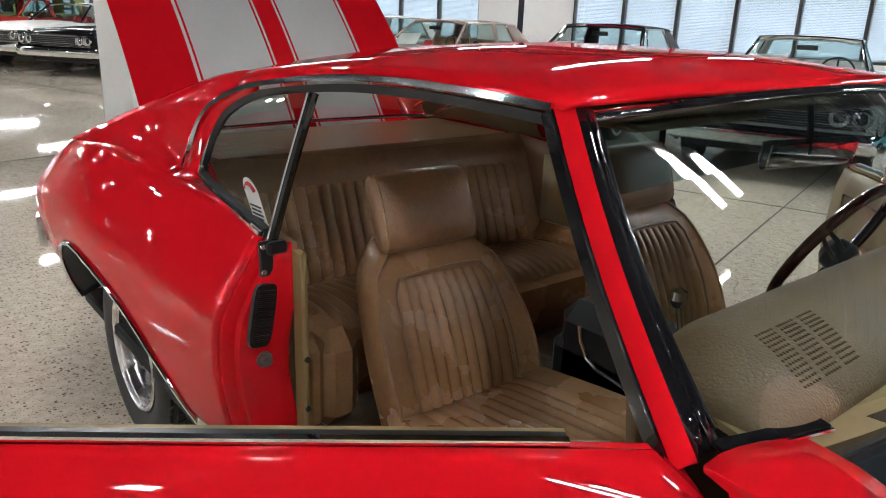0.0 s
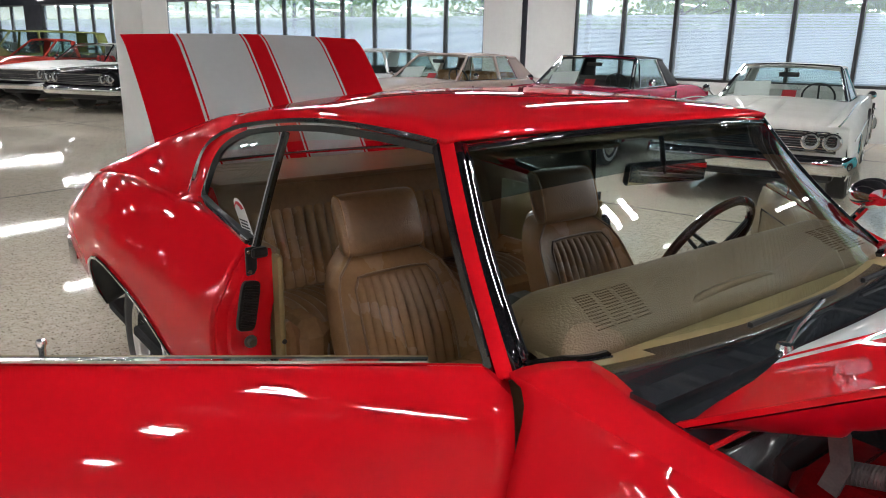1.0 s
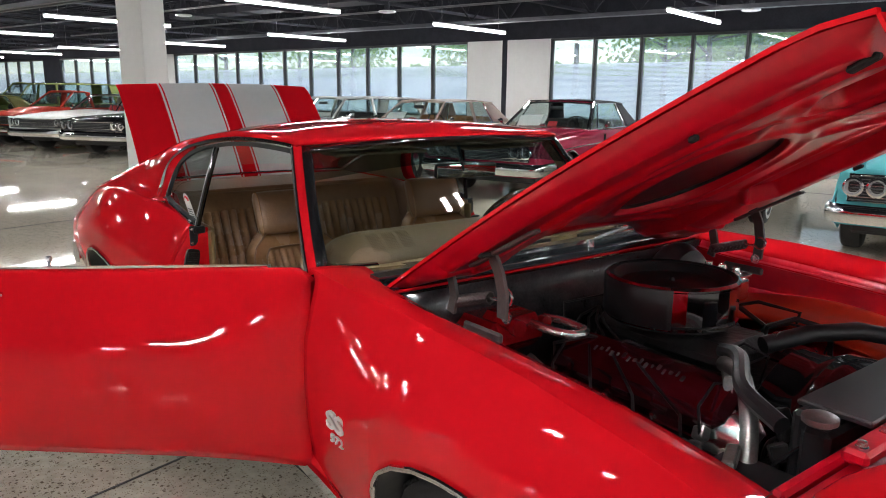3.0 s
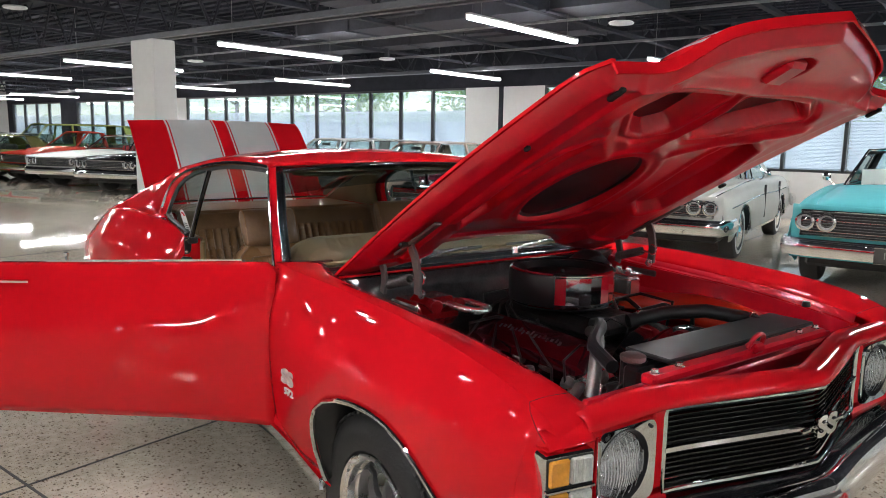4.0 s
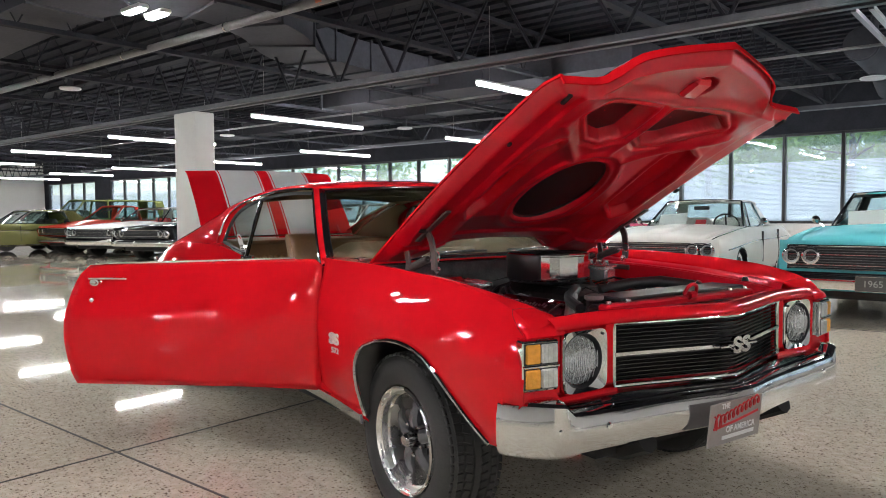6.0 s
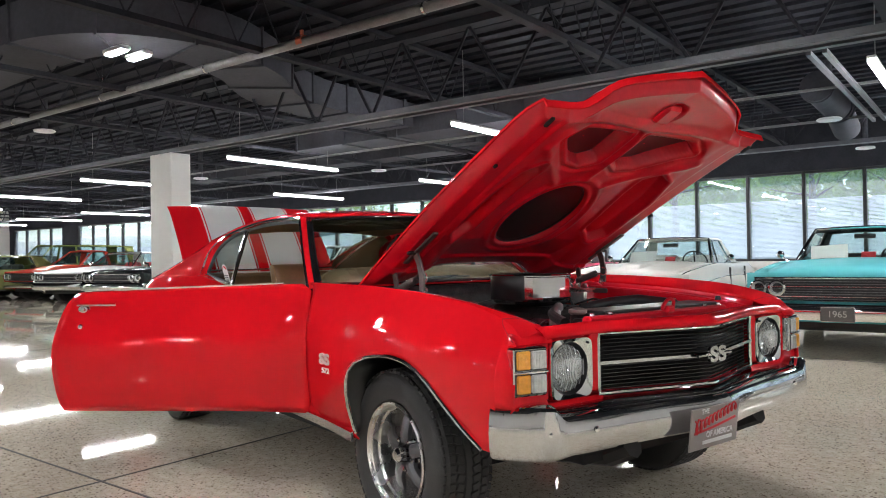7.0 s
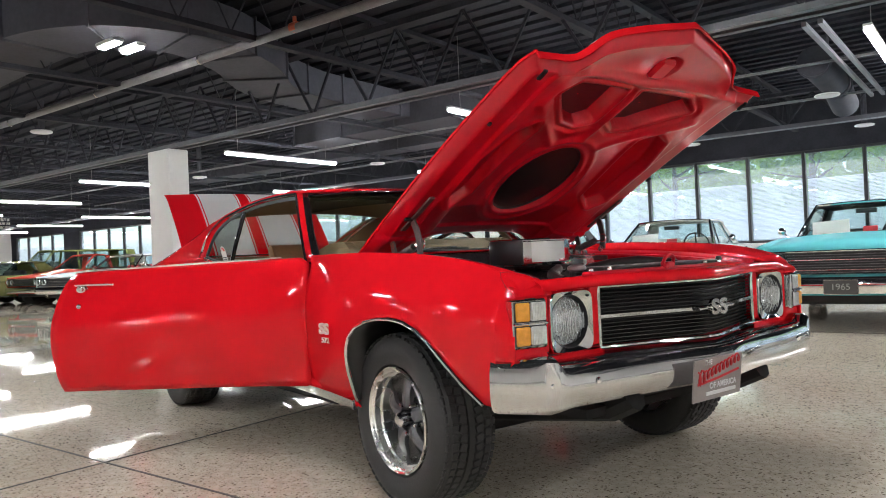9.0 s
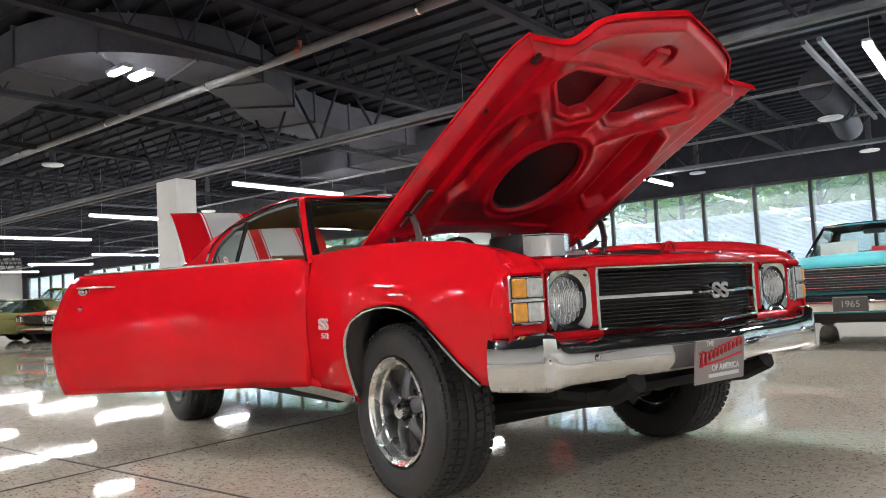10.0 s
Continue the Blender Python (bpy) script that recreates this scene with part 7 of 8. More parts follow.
def front_seat(yc, s):
    """A high-backed bucket seat facing forward."""
    seat = new("front_seat")
    seat.parent = car
    seat.matrix_basis = Matrix.Translation((0 if s < 0 else 0.09, yc, 0 if s < 0 else 0.02))
    seat["label"] = "tan pleated vinyl bucket seat"

    def back_pt(u, v):
        """u across -1..1, v from the cushion to the shoulder; the front face."""
        w = 0.235 * herm(v, [0, 0.4, 0.75, 0.92, 1], [0.96, 1.0, 0.92, 0.78, 0.58])
        x = -0.255 - 0.15 * v - 0.06 * v * v + 0.045 * abs(u) ** 3 * (1 - 0.4 * v) + 0.015 * math.sin(math.pi * v)
        z = 0.47 + 0.44 * v - 0.03 * abs(u) ** 4 * v
        return (x, u * w, z), Vector((0.86, 0, 0.5))
    rows = []
    prof = [(-1.0, 0.10), (-1.03, 0.04)]
    for i in range(17):
        v = i / 16
        row = []
        for u in steps(-1, 1, 19):
            p, _ = back_pt(u, v)
            roll = 0.03 * max(0, v - 0.88) / 0.12
            row.append((p[0] - roll, p[1], p[2]))
        rear = []
        for u in steps(1, -1, 15):
            p, _ = back_pt(u, v)
            rear.append((p[0] - 0.125 * (1 - 0.25 * u ** 4) + 0.02 * v - 0.012, p[1] * 0.985, p[2] - 0.01))
        rows.append(row + rear)
    sh = Shape().grid(rows, 0, None, close_v=True)
    n = len(rows[0])
    base = len(sh.v) - n
    sh.f += [tuple(range(base, base + n)), tuple(reversed(range(0, n)))]
    sh.m += [0, 0]
    back = part("seat_back", sh, LEATHER, seat, "tan vinyl seat back", sharp=70)
    part("seat_back_pleats", pleated(Shape(), lambda u, v: back_pt(u, v), -0.66, 0.66, 9, 0.03, 0.80), LEATHER, back, "pleated centre panel", sharp=70)
    loop = [back_pt(-0.70, v)[0] for v in steps(0.02, 0.76, 10)] + [back_pt(u, 0.82 + 0.0 * u)[0] for u in steps(-0.62, 0.62, 10)] + [back_pt(0.70, v)[0] for v in steps(0.76, 0.02, 10)]
    part("piping", Shape().tube([(p[0] + 0.010, p[1], p[2] + 0.004) for p in loop], 0.0042, 6), LEATHER_D, back, "brown piping")
    loop = [back_pt(-0.985, v)[0] for v in steps(0.0, 0.9, 12)] + [back_pt(u, 0.985)[0] for u in steps(-0.9, 0.9, 10)] + [back_pt(0.985, v)[0] for v in steps(0.9, 0.0, 12)]
    part("edge_piping", Shape().tube([(p[0] + 0.004, p[1], p[2]) for p in loop], 0.0042, 6), LEATHER_D, back, "brown edge piping")
    # head rest
    rows = []
    for i in range(15):
        a = 2 * math.pi * i / 15
        rows.append((0.048 * math.copysign(abs(math.cos(a)) ** 0.7, math.cos(a)), 0.082 * math.copysign(abs(math.sin(a)) ** 0.75, math.sin(a))))
    pts = []
    for q in (-1.0, -0.97, -0.9, -0.78, -0.5, 0, 0.5, 0.78, 0.9, 0.97, 1.0):
        k = (1 - abs(q) ** 7) ** 0.5 if abs(q) < 1 else 0.30
        k = max(k, 0.30)
        pts.append([(-0.474 + x * k - 0.03 * z / 0.08, 0.152 * q, 0.976 + 1.12 * z * (0.86 + 0.14 * k) * (1 if abs(q) < 0.99 else 0.8)) for x, z in rows])
    hsh = Shape().grid(pts, 0, None, close_v=True)
    for r0 in (0, len(pts) - 1):
        hsh.f.append(tuple(r0 * 15 + k for k in range(15)))
        hsh.m.append(0)
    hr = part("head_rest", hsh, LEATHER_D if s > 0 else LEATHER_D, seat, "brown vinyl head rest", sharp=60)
    for q in (-0.92, 0.92):
        k = max((1 - abs(q) ** 7) ** 0.5, 0.3)
        part("head_rest_seam", Shape().tube([(-0.474 + x * k * 1.02 - 0.03 * z / 0.08, 0.152 * q, 0.976 + 1.12 * z * (0.86 + 0.14 * k) * 1.015) for x, z in rows], 0.0035, 6, closed=True), LEATHER, hr)
    part("head_rest_post", Shape().tube([(-0.478, 0, 0.90), (-0.470, 0, 0.84)], 0.012, 8), BLACK, hr)

    def cush(u, v):
        w = 0.245 * herm(v, [0, 0.5, 0.85, 1], [0.95, 1.0, 0.97, 0.86])
        x = -0.27 + 0.50 * v
        z = 0.535 + 0.05 * v + 0.02 * abs(u) ** 3 - 0.05 * max(0, v - 0.85) / 0.15
        return (x, u * w, z), Vector((0, 0, 1))
    rows = []
    for v in steps(0, 1, 12):
        top = [cush(u, v)[0] for u in steps(-1, 1, 15)]
        rows.append(top + [(top[-1][0], top[-1][1] * 1.02, 0.50), (top[-1][0], top[-1][1] * 0.98, 0.43), (top[0][0], top[0][1] * 0.98, 0.43), (top[0][0], top[0][1] * 1.02, 0.50)])
    sh = Shape().grid(rows, 0, None, close_v=True)
    n = len(rows[0])
    sh.f += [tuple(range(len(sh.v) - n, len(sh.v))), tuple(reversed(range(n)))]
    sh.m += [0, 0]
    cu = part("seat_cushion", sh, LEATHER, seat, "tan vinyl seat cushion", sharp=60)
    part("cushion_pleats", pleated(Shape(), cush, -0.68, 0.68, 9, 0.04, 0.90), LEATHER, cu, sharp=70)
    part("seat_rail", Shape().box((0.05, 0, 0.42), (0.45, 0.36, 0.05), 0.01), BLACK, seat)
    return seat


front_seat(-0.345, -1)
front_seat(0.405, 1)
# console between the seats
con = part("console", Shape().box((0.03, 0.02, 0.52), (0.60, 0.17, 0.24), 0.03).box((-0.09, 0.02, 0.60), (0.34, 0.17, 0.28), 0.05), BLACK, car, "black console between the seats")
part("console_trim", Shape().tube([(-0.159, -0.070, 0.695), (-0.150, -0.070, 0.655), (-0.125, -0.070, 0.615), (-0.09, -0.070, 0.597), (0.06, -0.070, 0.575)], 0.006, 8), CHROME, con, "curved chrome trim")
part("shifter", Shape().tube([(0.10, 0.02, 0.64), (0.06, 0.02, 0.80)], 0.008, 8).lathe([(0, 0.03), (0.02, 0.02), (0.024, 0), (0.012, -0.02)], 14, at=Matrix.Translation((0.055, 0.02, 0.82))), CHROME, con, "chrome shifter")

# rear bench


def bench_back(u, v):
    z = 0.58 + 0.42 * v
    x = -0.99 - 0.16 * v + 0.05 * abs(u) ** 4 - 0.03 * max(0, v - 0.9) / 0.1
    return (x, 0.63 * u, z), Vector((0.9, 0, 0.4))


bench = new("rear_bench")
bench.parent = car
bench["label"] = "tan pleated vinyl rear bench"
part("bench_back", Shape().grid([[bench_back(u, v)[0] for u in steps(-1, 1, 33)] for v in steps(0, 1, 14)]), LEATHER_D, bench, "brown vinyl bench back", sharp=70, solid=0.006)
part("bench_pleats", pleated(Shape(), bench_back, -0.90, -0.10, 11, 0.06, 0.78, depth=0.026), LEATHER, bench, "pleated right back panel", sharp=70)
part("bench_pleats", pleated(Shape(), bench_back, 0.10, 0.90, 11, 0.06, 0.78, depth=0.026), LEATHER, bench, "pleated left back panel", sharp=70)
part("bench_piping", Shape().tube([bench_back(u, 0.77 + 0.05 * math.cos(u * 6.0))[0] for u in steps(-0.95, 0.95, 30)], 0.006, 6), LEATHER, bench)


def bench_cush(u, v):
    return (-1.02 + 0.42 * v, 0.62 * u, 0.60 + 0.035 * math.sin(math.pi * v * 0.8) - 0.03 * (v ** 6)), Vector((0, 0, 1))


part("bench_cushion", Shape().grid([[bench_cush(u, v)[0] for u in steps(-1, 1, 25)] for v in steps(0, 1, 10)] + [[(-0.60, 0.62 * u, 0.42) for u in steps(-1, 1, 25)]]), LEATHER, bench, "tan vinyl bench cushion", sharp=60, solid=0.02)
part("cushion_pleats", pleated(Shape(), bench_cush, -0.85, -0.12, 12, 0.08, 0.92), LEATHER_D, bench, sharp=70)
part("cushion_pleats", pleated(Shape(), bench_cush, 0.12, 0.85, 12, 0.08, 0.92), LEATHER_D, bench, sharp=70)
for s in (-1, 1):
    a = part("rear_arm_rest", Shape().box((-0.78, s * 0.645, 0.54), (0.56, 0.10, 0.28), 0.04), LEATHER, car, "tan padded rear side panel")
    part("arm_rest_bolster", Shape().box((-0.60, s * 0.565, 0.53), (0.20, 0.15, 0.28), 0.05), LEATHER, a)
    part("rear_side_trim", Shape().grid([[(x, s * 0.692, z) for x in steps(-1.02, -0.49, 6)] for z in steps(0.40, 0.93, 5)]), TRIMTAN, a, "tan side trim", solid=0.012)
    part("sail_trim", Shape().grid([[(p[0], s * (p[1] - 0.03), p[2] - 0.01) for p in (lerp(along(SAIL_F, t), along(SAIL_B, t), q) for q in steps(0.0, 1, 5))] for t in steps(0.02, 1, 9)]), HEADLINER, a, "tan sail panel trim", solid=0.006)
part("package_shelf", Shape().box((-1.38, 0, 0.995), (0.46, 1.20, 0.02), 0.004), LEATHER_D, car, "brown package shelf")
mir = part("rear_view_mirror", Shape().box((0, 0, 0), (0.022, 0.27, 0.062), 0.010, 0, Matrix.Translation((0.265, 0.085, 1.200)) @ Matrix.Rotation(radians(-14), 4, "Z") @ Matrix.Rotation(radians(8), 4, "Y")), BLACK, car, "black framed rear view mirror")
part("mirror_glass", Shape().box((0, 0, 0), (0.004, 0.255, 0.050), 0.001, 0, Matrix.Translation((0.265, 0.085, 1.200)) @ Matrix.Rotation(radians(-14), 4, "Z") @ Matrix.Rotation(radians(8), 4, "Y") @ Matrix.Translation((-0.0115, 0, 0))), MIRROR, mir)
part("mirror_face", Shape().box((0, 0, 0), (0.004, 0.255, 0.050), 0.001, 0, Matrix.Translation((0.265, 0.085, 1.200)) @ Matrix.Rotation(radians(-14), 4, "Z") @ Matrix.Rotation(radians(8), 4, "Y") @ Matrix.Translation((0.0115, 0, 0))), MIRROR, mir, "bright mirror back")
part("mirror_stalk", Shape().tube([(0.27, 0.07, 1.20), (0.275, 0.05, 1.26), (0.268, 0.04, 1.312)], 0.007, 8), BLACK, mir)
for s in (-1, 1):
    part("sun_visor", Shape().box((0.20, s * 0.30, 1.285), (0.12, 0.40, 0.012), 0.005, 0), HEADLINER, car, "tan sun visor")
# quarter window sticker
ST = Matrix.Translation((-0.607, -0.7385, 1.010)) @ Matrix.Rotation(radians(3), 4, "Z") @ Matrix.Rotation(radians(90 + 16), 4, "X")
ol = [(-0.033, -0.065), (0.033, -0.065), (0.033, 0.03)] + [(0.033 * math.cos(a), 0.03 + 0.035 * math.sin(a)) for a in steps(0.2, math.pi - 0.2, 8)] + [(-0.033, 0.03)]
stk = part("window_sticker", Shape().poly(ol, 0.0015, 0, ST), PAPER, car, "white sticker with red heading on the quarter glass")
part("sticker_heading", Shape().band([tuple(ST @ Vector((0.027 * math.cos(a), 0.026 + 0.026 * math.sin(a), 0.0025))) for a in steps(2.8, 0.35, 9)], [(-0.006, -0.0008), (-0.006, 0.0008), (0.006, 0.0008), (0.006, -0.0008)], (0, 0.3, 1)), REDCARD, stk)
for k in range(5):
    part("text_bar", Shape().box((0, -0.008 - 0.011 * k, 0.0022), (0.05 - 0.006 * (k % 2), 0.005, 0.001), 0, 0, ST), BLACK, stk)

# ---- other cars in the showroom ----
WHITEWALL = mat("white_side_wall", (0.7, 0.69, 0.66), 0.6, 0, 20.0, 0.08)
DARKGRILLE = mat("dark_grille", (0.02, 0.02, 0.022), 0.5, 0.3, 20.0, 0.3)
DARKTRIM = mat("dark_upholstery", (0.03, 0.028, 0.027), 0.6, 0, 10.0, 0.3)
BLACKTOP = mat("black_canvas", (0.022, 0.022, 0.025), 0.8, 0, 30.0, 0.3, bump=0.3)


def paint(name, c):
    return mat(name, c, 0.5, 0.0, 3.0, 0.06, coat=0.45, spec=0.0)


def classic(name, label, at, col, L=5.2, W=1.94, H=1.36, belt=0.90, nose=0.84, tailz=0.86, wb=2.9, fo=0.95, cw=1.95, roof="hardtop", roofmat=None, lamps=2, whitewall=True, seatmat=None, plate="", cards=True, bar_grille=10, rlen=1.35, cladding=None, scoop=False):
    """A parked car, nose at the origin pointing along +x, ground at z 0."""
    c = thing(name, label, "car", at)
    hw = W / 2
    r = 0.335
    fx, rx = -fo, -fo - wb
    low = 0.27
    dk = cw + 0.55 + rlen + 0.50

    def zc(x):
        return herm(-x, [0, 0.12, 0.5, cw, cw + 1.2, dk, L - 0.3, L], [nose - 0.05, nose, nose + 0.035, belt + 0.01, belt - 0.01, belt, tailz, tailz - 0.06])

    def wd(x):
        return herm(-x, [0, 0.25, 1.0, 3.0, L - 0.8, L], [hw - 0.05, hw - 0.015, hw, hw, hw - 0.02, hw - 0.09])

    def bot(x):
        for wx, rr in ((fx, 0.40), (rx, 0.37)):
            d = abs(x - wx)
            if d < rr:
                return max(low, 0.30 + math.sqrt(max(0, rr * rr - d * d)) * 0.98)
        return low + (0.10 if -x < 0.3 or -x > L - 0.5 else 0)
    xs = sorted(set([round(-q, 3) for q in steps(0.02, L, 44)] + [round(w0 + d, 3) for w0, rr in ((fx, 0.40), (rx, 0.37)) for d in [rr * math.cos(math.pi * k / 12) for k in range(13)]]))
    inset = ([0, 0.18, 0.45, 0.72, 0.9, 1.0], [0.05, 0.015, 0.0, 0.018, 0.05, 0.10])
    body = None
    for s in (-1, 1):
        rows = []
        for x in xs:
            z0, z1 = bot(x), zc(x)
            row = []
            for k in range(11):
                z = z0 + (z1 - z0) * k / 10
                q = max(0, (z - low) / (z1 - low))
                row.append((x, s * (wd(x) - herm(q, *inset)), z))
            row.append((x, s * (wd(x) - 0.16), z1 + 0.008))
            row.append((x, s * (wd(x) - 0.24), z1 + 0.006))
            rows.append(row)
        o = part("body_side", Shape().grid(rows), col, c, sharp=45, solid=0.01)
        for wx, rr in ((fx, 0.40), (rx, 0.37)):
            pts = [(wx + rr * math.cos(a), s * (wd(wx) - 0.005), 0.30 + rr * 0.98 * math.sin(a)) for a in steps(0.05, math.pi - 0.05, 18)]
            part("arch_trim", Shape().tube(pts, 0.009, 6), CHROME, o)
            part("wheel_house", Shape().grid([[p, (p[0], s * 0.6, p[2])] for p in pts]), BLACK, o)
        part("side_moulding", Shape().tube([(x, s * (wd(x) + 0.004 - herm(0.72, *inset)), low + (zc(x) - low) * 0.72) for x in steps(-0.3, -L + 0.25, 20)], 0.009, 6), CHROME, o, "chrome side moulding")
        part("sill_moulding", Shape().band([(x, s * (wd(x) - 0.045), low + 0.03) for x in steps(fx - 0.45, rx + 0.42, 6)], [(-0.006, -0.025), (0.008, -0.02), (0.008, 0.02), (-0.006, 0.025)], (0, s, 0)), CHROME, o)
        for q in (cw + 0.15, cw + 1.35):
            part("door_gap", Shape().box((-q, s * (wd(-q) - 0.012), (low + belt) / 2 + 0.05), (0.006, 0.03, belt - low - 0.2)), BLACK, o)
        part("door_handle", Shape().tube([(-cw - 1.08, s * (wd(-cw - 1.1) + 0.0), belt - 0.12), (-cw - 1.15, s * (wd(-cw - 1.1) + 0.02), belt - 0.12), (-cw - 1.25, s * (wd(-cw - 1.1) + 0.0), belt - 0.12)], 0.01, 6), CHROME, o)

    def deck(x0, x1, nm):
        part(nm, Shape().grid([[(x, y * (wd(x) - 0.235), zc(x) + 0.008 + 0.035 * (1 - y * y) * min(1, abs(x) * 5, (x + L) * 5)) for y in steps(-1, 1, 13)] for x in steps(x0, x1, 14)]), col, c, sharp=60, solid=0.01)
    deck(-0.02, -cw + 0.02, "hood")
    if scoop:
        part("hood_scoop", Shape().grid([[(x, y * (0.20 + 0.03 * x), zc(x) + 0.030 + 0.055 * min(1, (1 - abs(y)) * 3) * min(1.0, max(0.0, -x - 0.32) * 6) * min(1.0, max(0.0, x + cw - 0.05) * 1.2)) for y in (-1, -0.9, -0.75, -0.6, -0.3, 0, 0.3, 0.6, 0.75, 0.9, 1)] for x in steps(-0.32, -cw + 0.05, 16)]), col, c, "raised centre scoop on the hood")
        for s in (-1, 1):
            part("fender_blade", Shape().tube([(x, s * (wd(x) - 0.14), zc(x) + 0.010) for x in steps(-0.08, -cw, 14)], 0.008, 6), CHROME, c, "thin bright fender top moulding")
    if roof not in ("pickup",):
        deck(-dk, -L, "trunk_lid")
    # nose and tail
    face = part("front_panel", Shape().grid([[(0.0 - 0.02 * abs(y) ** 2, y * (hw - 0.075), z) for y in steps(-1, 1, 9)] for z in (0.36, 0.5, 0.62, nose - 0.05, nose + 0.002)]), col, c, solid=0.02)
    gw, g0, g1 = hw - 0.16, 0.585, nose - 0.05
    gr = part("grille", Shape().box((0.008, 0, (g0 + g1) / 2), (0.02, gw * 2, g1 - g0), 0.006), DARKGRILLE, c, "dark barred grille")
    for k in range(bar_grille):
        part("grille_bar", Shape().box((0.022, 0, g0 + (g1 - g0) * (k + 0.5) / bar_grille), (0.012, gw * 1.96, 0.0065)), POLISHED if k % 4 == 1 else GUNMETAL, gr)
    part("grille_frame", Shape().tube([(0.022, -gw, g0), (0.022, gw, g0), (0.022, gw, g1), (0.022, -gw, g1)], 0.010, 6, closed=True), CHROME, gr)
    for s in (-1, 1):
        for k in range(lamps):
            y = s * (hw - 0.20 - 0.185 * k)
            m = Matrix.Translation((0.03, y, (g0 + g1) / 2 + 0.01)) @ Matrix.Rotation(radians(90), 4, "Y")
            h = part("headlamp", Shape().lathe([(0.070, 0.03), (0.086, 0.026), (0.092, 0.0), (0.09, -0.02)], 24, at=m), CHROME, c, "round chrome headlamp")
            part("headlamp_lens", Shape().lathe([(0, 0.032), (0.04, 0.028), (0.072, 0.012)], 24, at=m), LAMPGLASS, h)
            part("reflector", Shape().lathe([(0.072, 0.010), (0.05, -0.015), (0, -0.028)], 20, at=m), LENS, h)
    bz = 0.47
    bpts = [(-0.45, -hw - 0.005), (-0.12, -hw - 0.01), (0.03, -hw + 0.06), (0.085, -hw + 0.3), (0.10, 0), (0.085, hw - 0.3), (0.03, hw - 0.06), (-0.12, hw + 0.01), (-0.45, hw + 0.005)]
    bpts = [along(bpts, q) for q in steps(0, 1, 33)]

    def od(i):
        a, b = Vector((*bpts[max(i - 1, 0)], 0)), Vector((*bpts[min(i + 1, 32)], 0))
        d = (b - a).normalized()
        return (d.y, -d.x, 0)
    part("front_bumper", Shape().band([(x, y, bz) for x, y in bpts], [(-0.03, 0.085), (0.0, 0.085), (0.018, 0.05), (0.022, 0), (0.016, -0.05), (-0.005, -0.085), (-0.03, -0.085)], od), CHROME, c, "chrome front bumper", sharp=28)
    part("rear_bumper", Shape().band([(-L - x * 0.9, -y, bz + 0.03) for x, y in bpts], [(-0.03, 0.085), (0.0, 0.085), (0.018, 0.05), (0.022, 0), (0.016, -0.05), (-0.005, -0.085), (-0.03, -0.085)], lambda i: tuple(-v for v in od(i))), CHROME, c, "chrome rear bumper", sharp=28)
    part("tail_panel", Shape().grid([[(-L + 0.005, y * (hw - 0.10), z) for y in steps(-1, 1, 5)] for z in (0.36, 0.55, tailz - 0.055)]), col, c, solid=0.02)
    for s in (-1, 1):
        part("tail_lamp", Shape().box((-L - 0.008, s * (hw - 0.32), 0.66), (0.03, 0.34, 0.10), 0.012), REDLENS, c)
    part("chassis", Shape().box((-L / 2, 0, 0.33), (L - 0.5, W - 0.35, 0.16), 0.03), BLACK, c, "dark underbody")
    if plate:
        pm = Matrix.Translation((0.135, -0.03, 0.455))
        pl0 = part("front_plate", Shape().box((0, 0, 0), (0.01, 0.31, 0.155), 0.004, 0, pm), mat("dark_grey_plate", (0.07, 0.065, 0.06), 0.5), c, "dark grey year plate")
        tx = bpy.data.curves.new("plate_text", "FONT")
        tx.body, tx.size, tx.extrude, tx.align_x, tx.align_y = plate, 0.090, 0.002, "CENTER", "CENTER"
        tmp = bpy.data.objects.new("tmp", tx)
        me = bpy.data.meshes.new_from_object(tmp)
        bpy.data.objects.remove(tmp)
        me.transform(pm @ Matrix.Translation((0.008, 0, 0)) @ Matrix.Rotation(radians(90), 4, "Z") @ Matrix.Rotation(radians(90), 4, "X") @ Matrix.Diagonal((1.0, 1, 1, 1)))
        me.materials.append(mat("pale_grey_digits", (0.32, 0.31, 0.29), 0.5))
        o = new("plate_text", me)
        o.parent = pl0
        part("plate_rim", Shape().tube([tuple(pm @ Vector((0.006, y, z))) for y, z in ((-0.15, -0.072), (0.15, -0.072), (0.15, 0.072), (-0.15, 0.072))], 0.004, 6, closed=True), POLISHED, pl0)
    # wheels
    for wx in (fx, rx):
        for s in (-1, 1):
            m = Matrix.Translation((wx, s * (hw - 0.15), r)) @ Matrix.Rotation(radians(-90 * s), 4, "X")
            w = part("wheel", Shape().lathe([(0.19, -0.09), (0.22, -0.10), (0.30, -0.098), (0.328, -0.08), (r, -0.05), (r, 0.05), (0.328, 0.08), (0.30, 0.098), (0.22, 0.10), (0.19, 0.09)], 36, at=m), RUBBER, c, "black tyre with bright hub cap")
            if whitewall:
                part("white_wall", Shape().lathe([(0.232, 0.1015), (0.272, 0.1025), (0.275, 0.1005)], 36, at=m), WHITEWALL, w)
            part("hub_cap", Shape().lathe([(0, 0.11), (0.05, 0.115), (0.07, 0.10), (0.12, 0.095), (0.17, 0.10), (0.195, 0.09), (0.2, 0.07)], 28, at=m), CHROME, w)
    # cabin
    tr = seatmat or DARKTRIM
    part("cabin_floor", Shape().box((-cw - 1.3, 0, 0.42), (2.6, W - 0.30, 0.04)), DARKTRIM, c)
    part("dash", Shape().box((-cw - 0.22, 0, belt - 0.05), (0.30, W - 0.46, 0.14), 0.05), tr, c, "padded dash")
